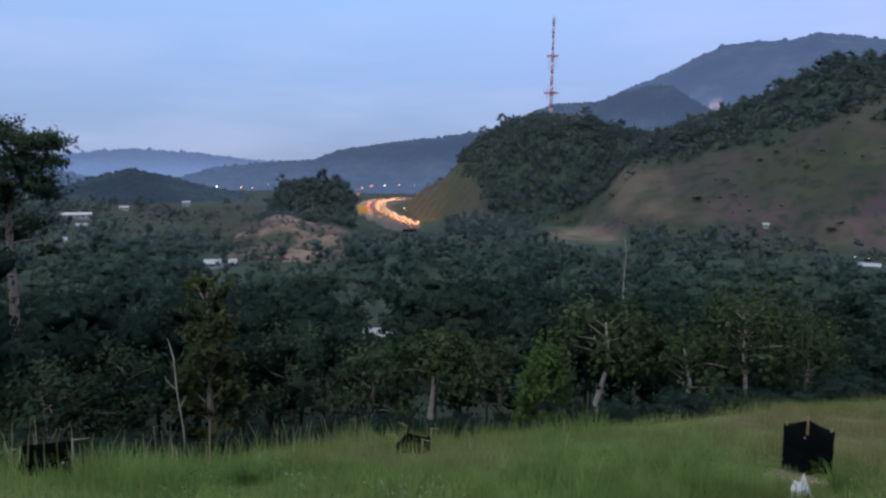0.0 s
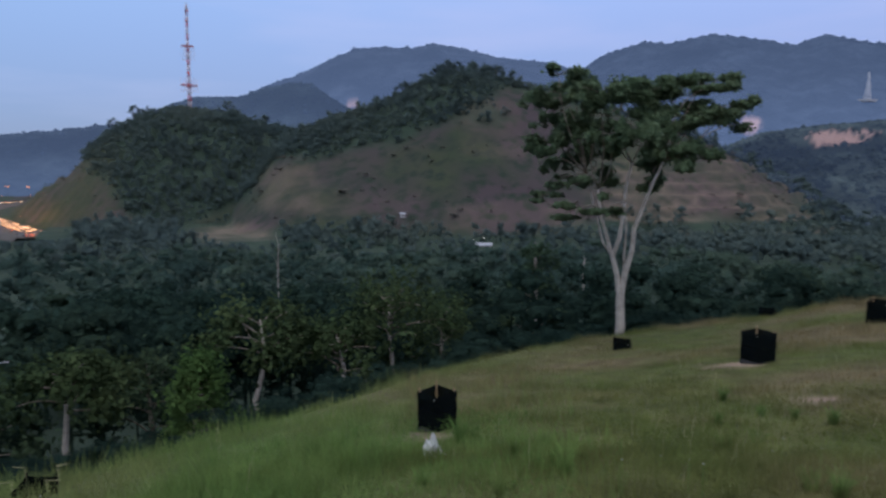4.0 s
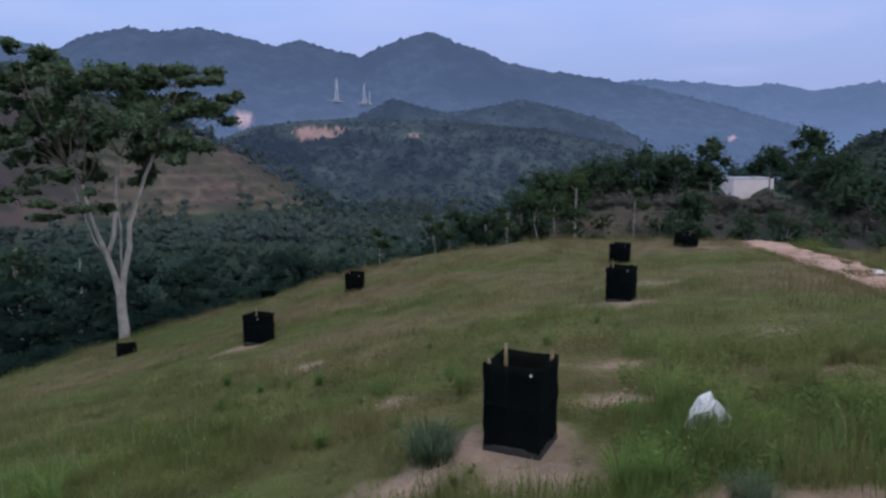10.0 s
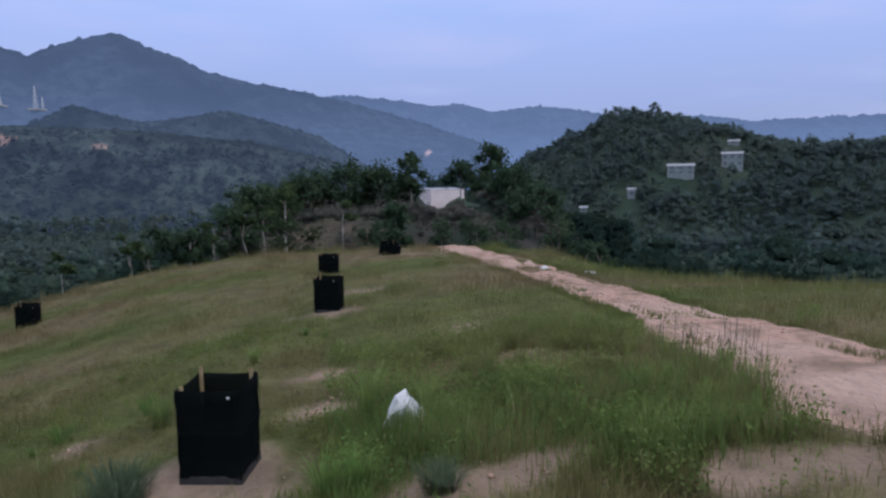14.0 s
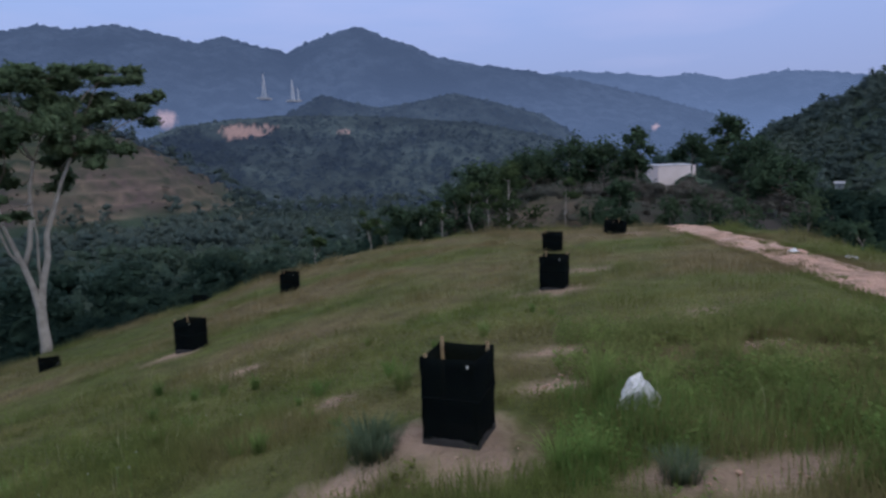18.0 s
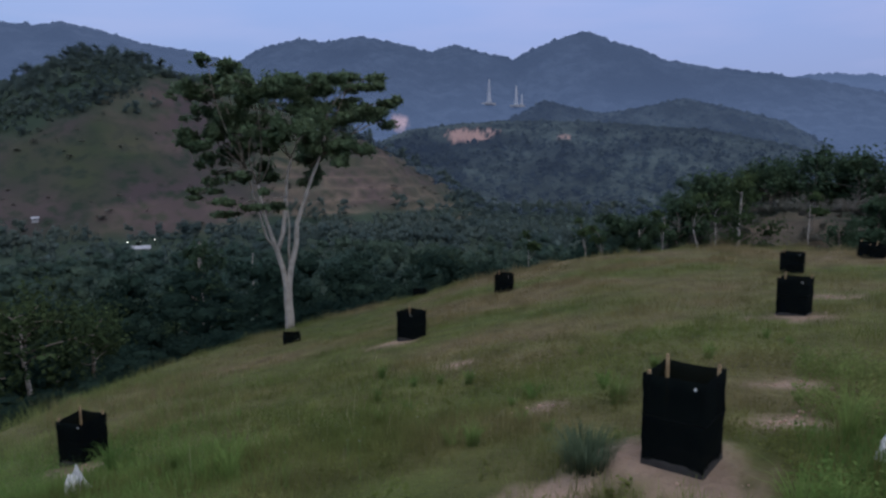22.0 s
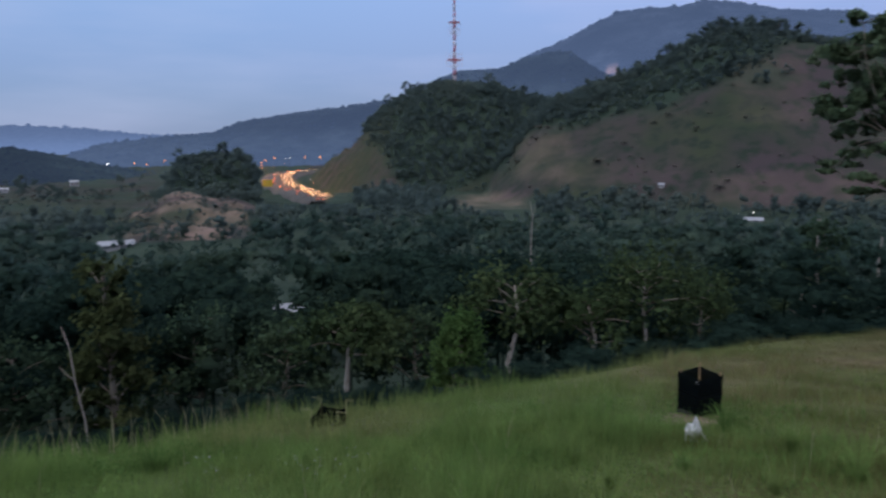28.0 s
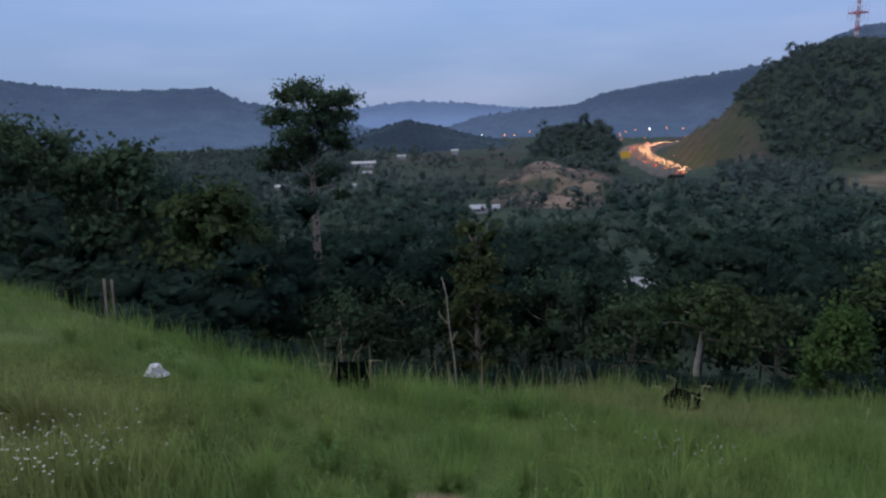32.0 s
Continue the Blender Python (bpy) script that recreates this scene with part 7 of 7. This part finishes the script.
# ---- the highway with its evening traffic ----
hx, hy, hz = highway_line()
hz = hz + EYE
tx, ty = np.gradient(hx), np.gradient(hy)
tl = np.hypot(tx, ty)
nx, ny = -ty / tl, tx / tl
WIDE = 18.0
slab = []
for u, dz in ((-WIDE - 9, -9.0), (-WIDE, 0), (-0.6, 0.15), (0.6, 0.15), (WIDE, 0), (WIDE + 9, -9.0)):
    slab.append(np.stack([hx + nx * u, hy + ny * u, hz + dz], -1))
grid = np.stack(slab, 1)
m0, m1 = grid.shape[:2]
i = np.arange(m0 * m1).reshape(m0, m1)
tagged(new("highway", fast_mesh("highway", grid.reshape(-1, 3), np.stack([i[:-1, :-1], i[:-1, 1:], i[1:, 1:], i[1:, :-1]], -1).reshape(-1, 4), MAT["asphalt"])), "curving highway lit orange, full of evening traffic", "road", kind="structure")


def make_car():
    car = thing("car", (0, 0, 0), "car with lit headlamps in the highway's evening traffic", "car", "cars on the highway")
    bm = bmesh.new()
    box(bm, (1.8, 4.4, 0.75), (0, 0, 0.7), bevel=0.15)
    box(bm, (1.55, 2.3, 0.6), (0, 0.2, 1.3), bevel=0.2)
    part("body", bm, MAT["car_dark"], car)
    for sx in (-0.62, 0.62):
        bm = bmesh.new()
        box(bm, (0.42, 0.12, 0.30), (sx, -2.22, 0.78))
        part("headlamp", bm, MAT["headlamp"], car, "lit headlamp")
        bm = bmesh.new()
        box(bm, (0.4, 0.1, 0.3), (sx, 2.22, 0.85))
        part("tail_lamp", bm, MAT["taillamp"], car, "lit red tail lamp")
        for sy in (-1.4, 1.4):
            bm = bmesh.new()
            bmesh.ops.create_cone(bm, cap_ends=True, segments=10, radius1=0.33, radius2=0.33, depth=0.22, matrix=pose(sx * 1.3, sy, 0.33, 0, 90, 0))
            part("wheel", bm, MAT["tyre"], car)
    return car


rng = np.random.default_rng(17)
first = None
for lane, heading in ((-3.0, 0), (-6.6, 0), (-10.2, 0), (-13.8, 0), (4.5, 180), (9.0, 180)):
    k = 3.0 + rng.uniform(0, 3)
    while k < 150:
        j = int(k)
        m = pose(hx[j] + nx[j] * lane, hy[j] + ny[j] * lane, hz[j] + 0.02, 0, 0, math.degrees(math.atan2(ty[j], tx[j])) - 90 + heading)
        if first is None:
            first = make_car()
            first.matrix_basis = m
        else:
            copy_thing(first, m)
        gap = 7.0 if heading == 0 else 30.0
        k += (gap + rng.uniform(0, 22)) / max(tl[j], 0.1)


def street_lamp(x, y, z, turn, lamp, lit, high=13.0, head=(0.36, 0.6, 0.25)):
    post = thing("street_lamp", (x, y, z), "tall highway lamp, lit " + ("orange" if lamp == "sodium" else "white"), "street lamp", "highway lamps", turn)
    bm = bmesh.new()
    tube(bm, [(0, 0, -3), (0, 0, high * 0.5), (0, 0, high), (0, -0.8, high + 0.5), (0, -2.2, high + 0.6)], [0.16, 0.13, 0.1, 0.08, 0.07], 7)
    part("pole", bm, MAT["tyre"], post, "dark pole")
    bm = bmesh.new()
    box(bm, head, (0, -2.6, high + 0.5), bevel=0.08)
    part("lamp_head", bm, MAT[lamp], post, "glowing lamp head")
    if lit:
        li = bpy.data.lights.new("street_light", "POINT")
        li.energy, li.color, li.shadow_soft_size = lit, (1.0, 0.36, 0.13), 0.5
        ob = new("street_light", li)
        ob.parent = post
        ob.matrix_basis = pose(0, -2.6, high - 0.4)


for j, side, lamp in ((40, 1, "sodium"), (58, -1, "sodium"), (76, 1, "sodium"), (92, -1, "sodium"), (108, -1, "sodium"), (122, -1, "sodium"), (136, -1, "sodium"), (150, -1, "sodium")):
    u = side * (WIDE - 0.5) * -1
    street_lamp(hx[j] + nx[j] * u, hy[j] + ny[j] * u, hz[j], math.degrees(math.atan2(ny[j] * side, nx[j] * side)) + 90, lamp, 24000, 7.0)
for a, e, lamp in ((-14.6, -2.3, "sodium"), (-16.7, -2.5, "sodium"), (-15.9, -2.6, "sodium"), (-18.6, -2.5, "white_lamp"), (31.6, -6.2, "white_lamp"), (32.5, -6.2, "white_lamp"), (33.6, -6.1, "white_lamp"), (121.9, 0.6, "white_lamp"), (110.1, -2.4, "white_lamp")):
    x, y, z, d = spot(a, e, 300)
    street_lamp(x, y, z, -a, lamp, 0, 3.0 if abs(a - 32.5) < 2 else max(10.0, d * 0.008 + 8), (1.4, 1.0, 0.9) if a < 0 else (0.3, 0.3, 0.2))
# tall lamps along the far side of the interchange, and small white ones at the foot of the hill
for k, (a, e) in enumerate(((-7.33, -1.74), (-6.91, -1.54), (-6.15, -1.39), (-5.06, -1.32), (-3.77, -1.30), (-2.53, -1.33), (-7.28, -2.07))):
    x, y, z = polar(a, 1060.0)
    street_lamp(x, y, z, -a, "white_lamp" if k == 3 else "sodium", 0, 1060 * math.tan(radians(e)) + EYE - z, (1.3, 1.0, 1.0))
for a, e in ((1.47, -5.19), (3.16, -5.44), (-3.37, -3.21)):
    x, y, z = polar(a, 520.0)
    street_lamp(x, y, z, -a, "white_lamp", 0, max(4.0, 520 * math.tan(radians(e)) + EYE - z))
# the yellow hoarding beside the bend
x, y, z = polar(-6.85, 720)
sign = thing("hoarding", (x, y, z), "yellow roadside hoarding beside the highway", "sign", turn=6)
for sx in (-4, 4):
    bm = bmesh.new()
    tube(bm, [(sx * 0.7, 0, -2), (sx * 0.7, 0, 5)], [0.25, 0.25], 6)
    part("post", bm, MAT["steel"], sign)
bm = bmesh.new()
box(bm, (10, 0.4, 7), (0, -0.3, 6.5), bevel=0.1)
part("board", bm, MAT["yellow"], sign)
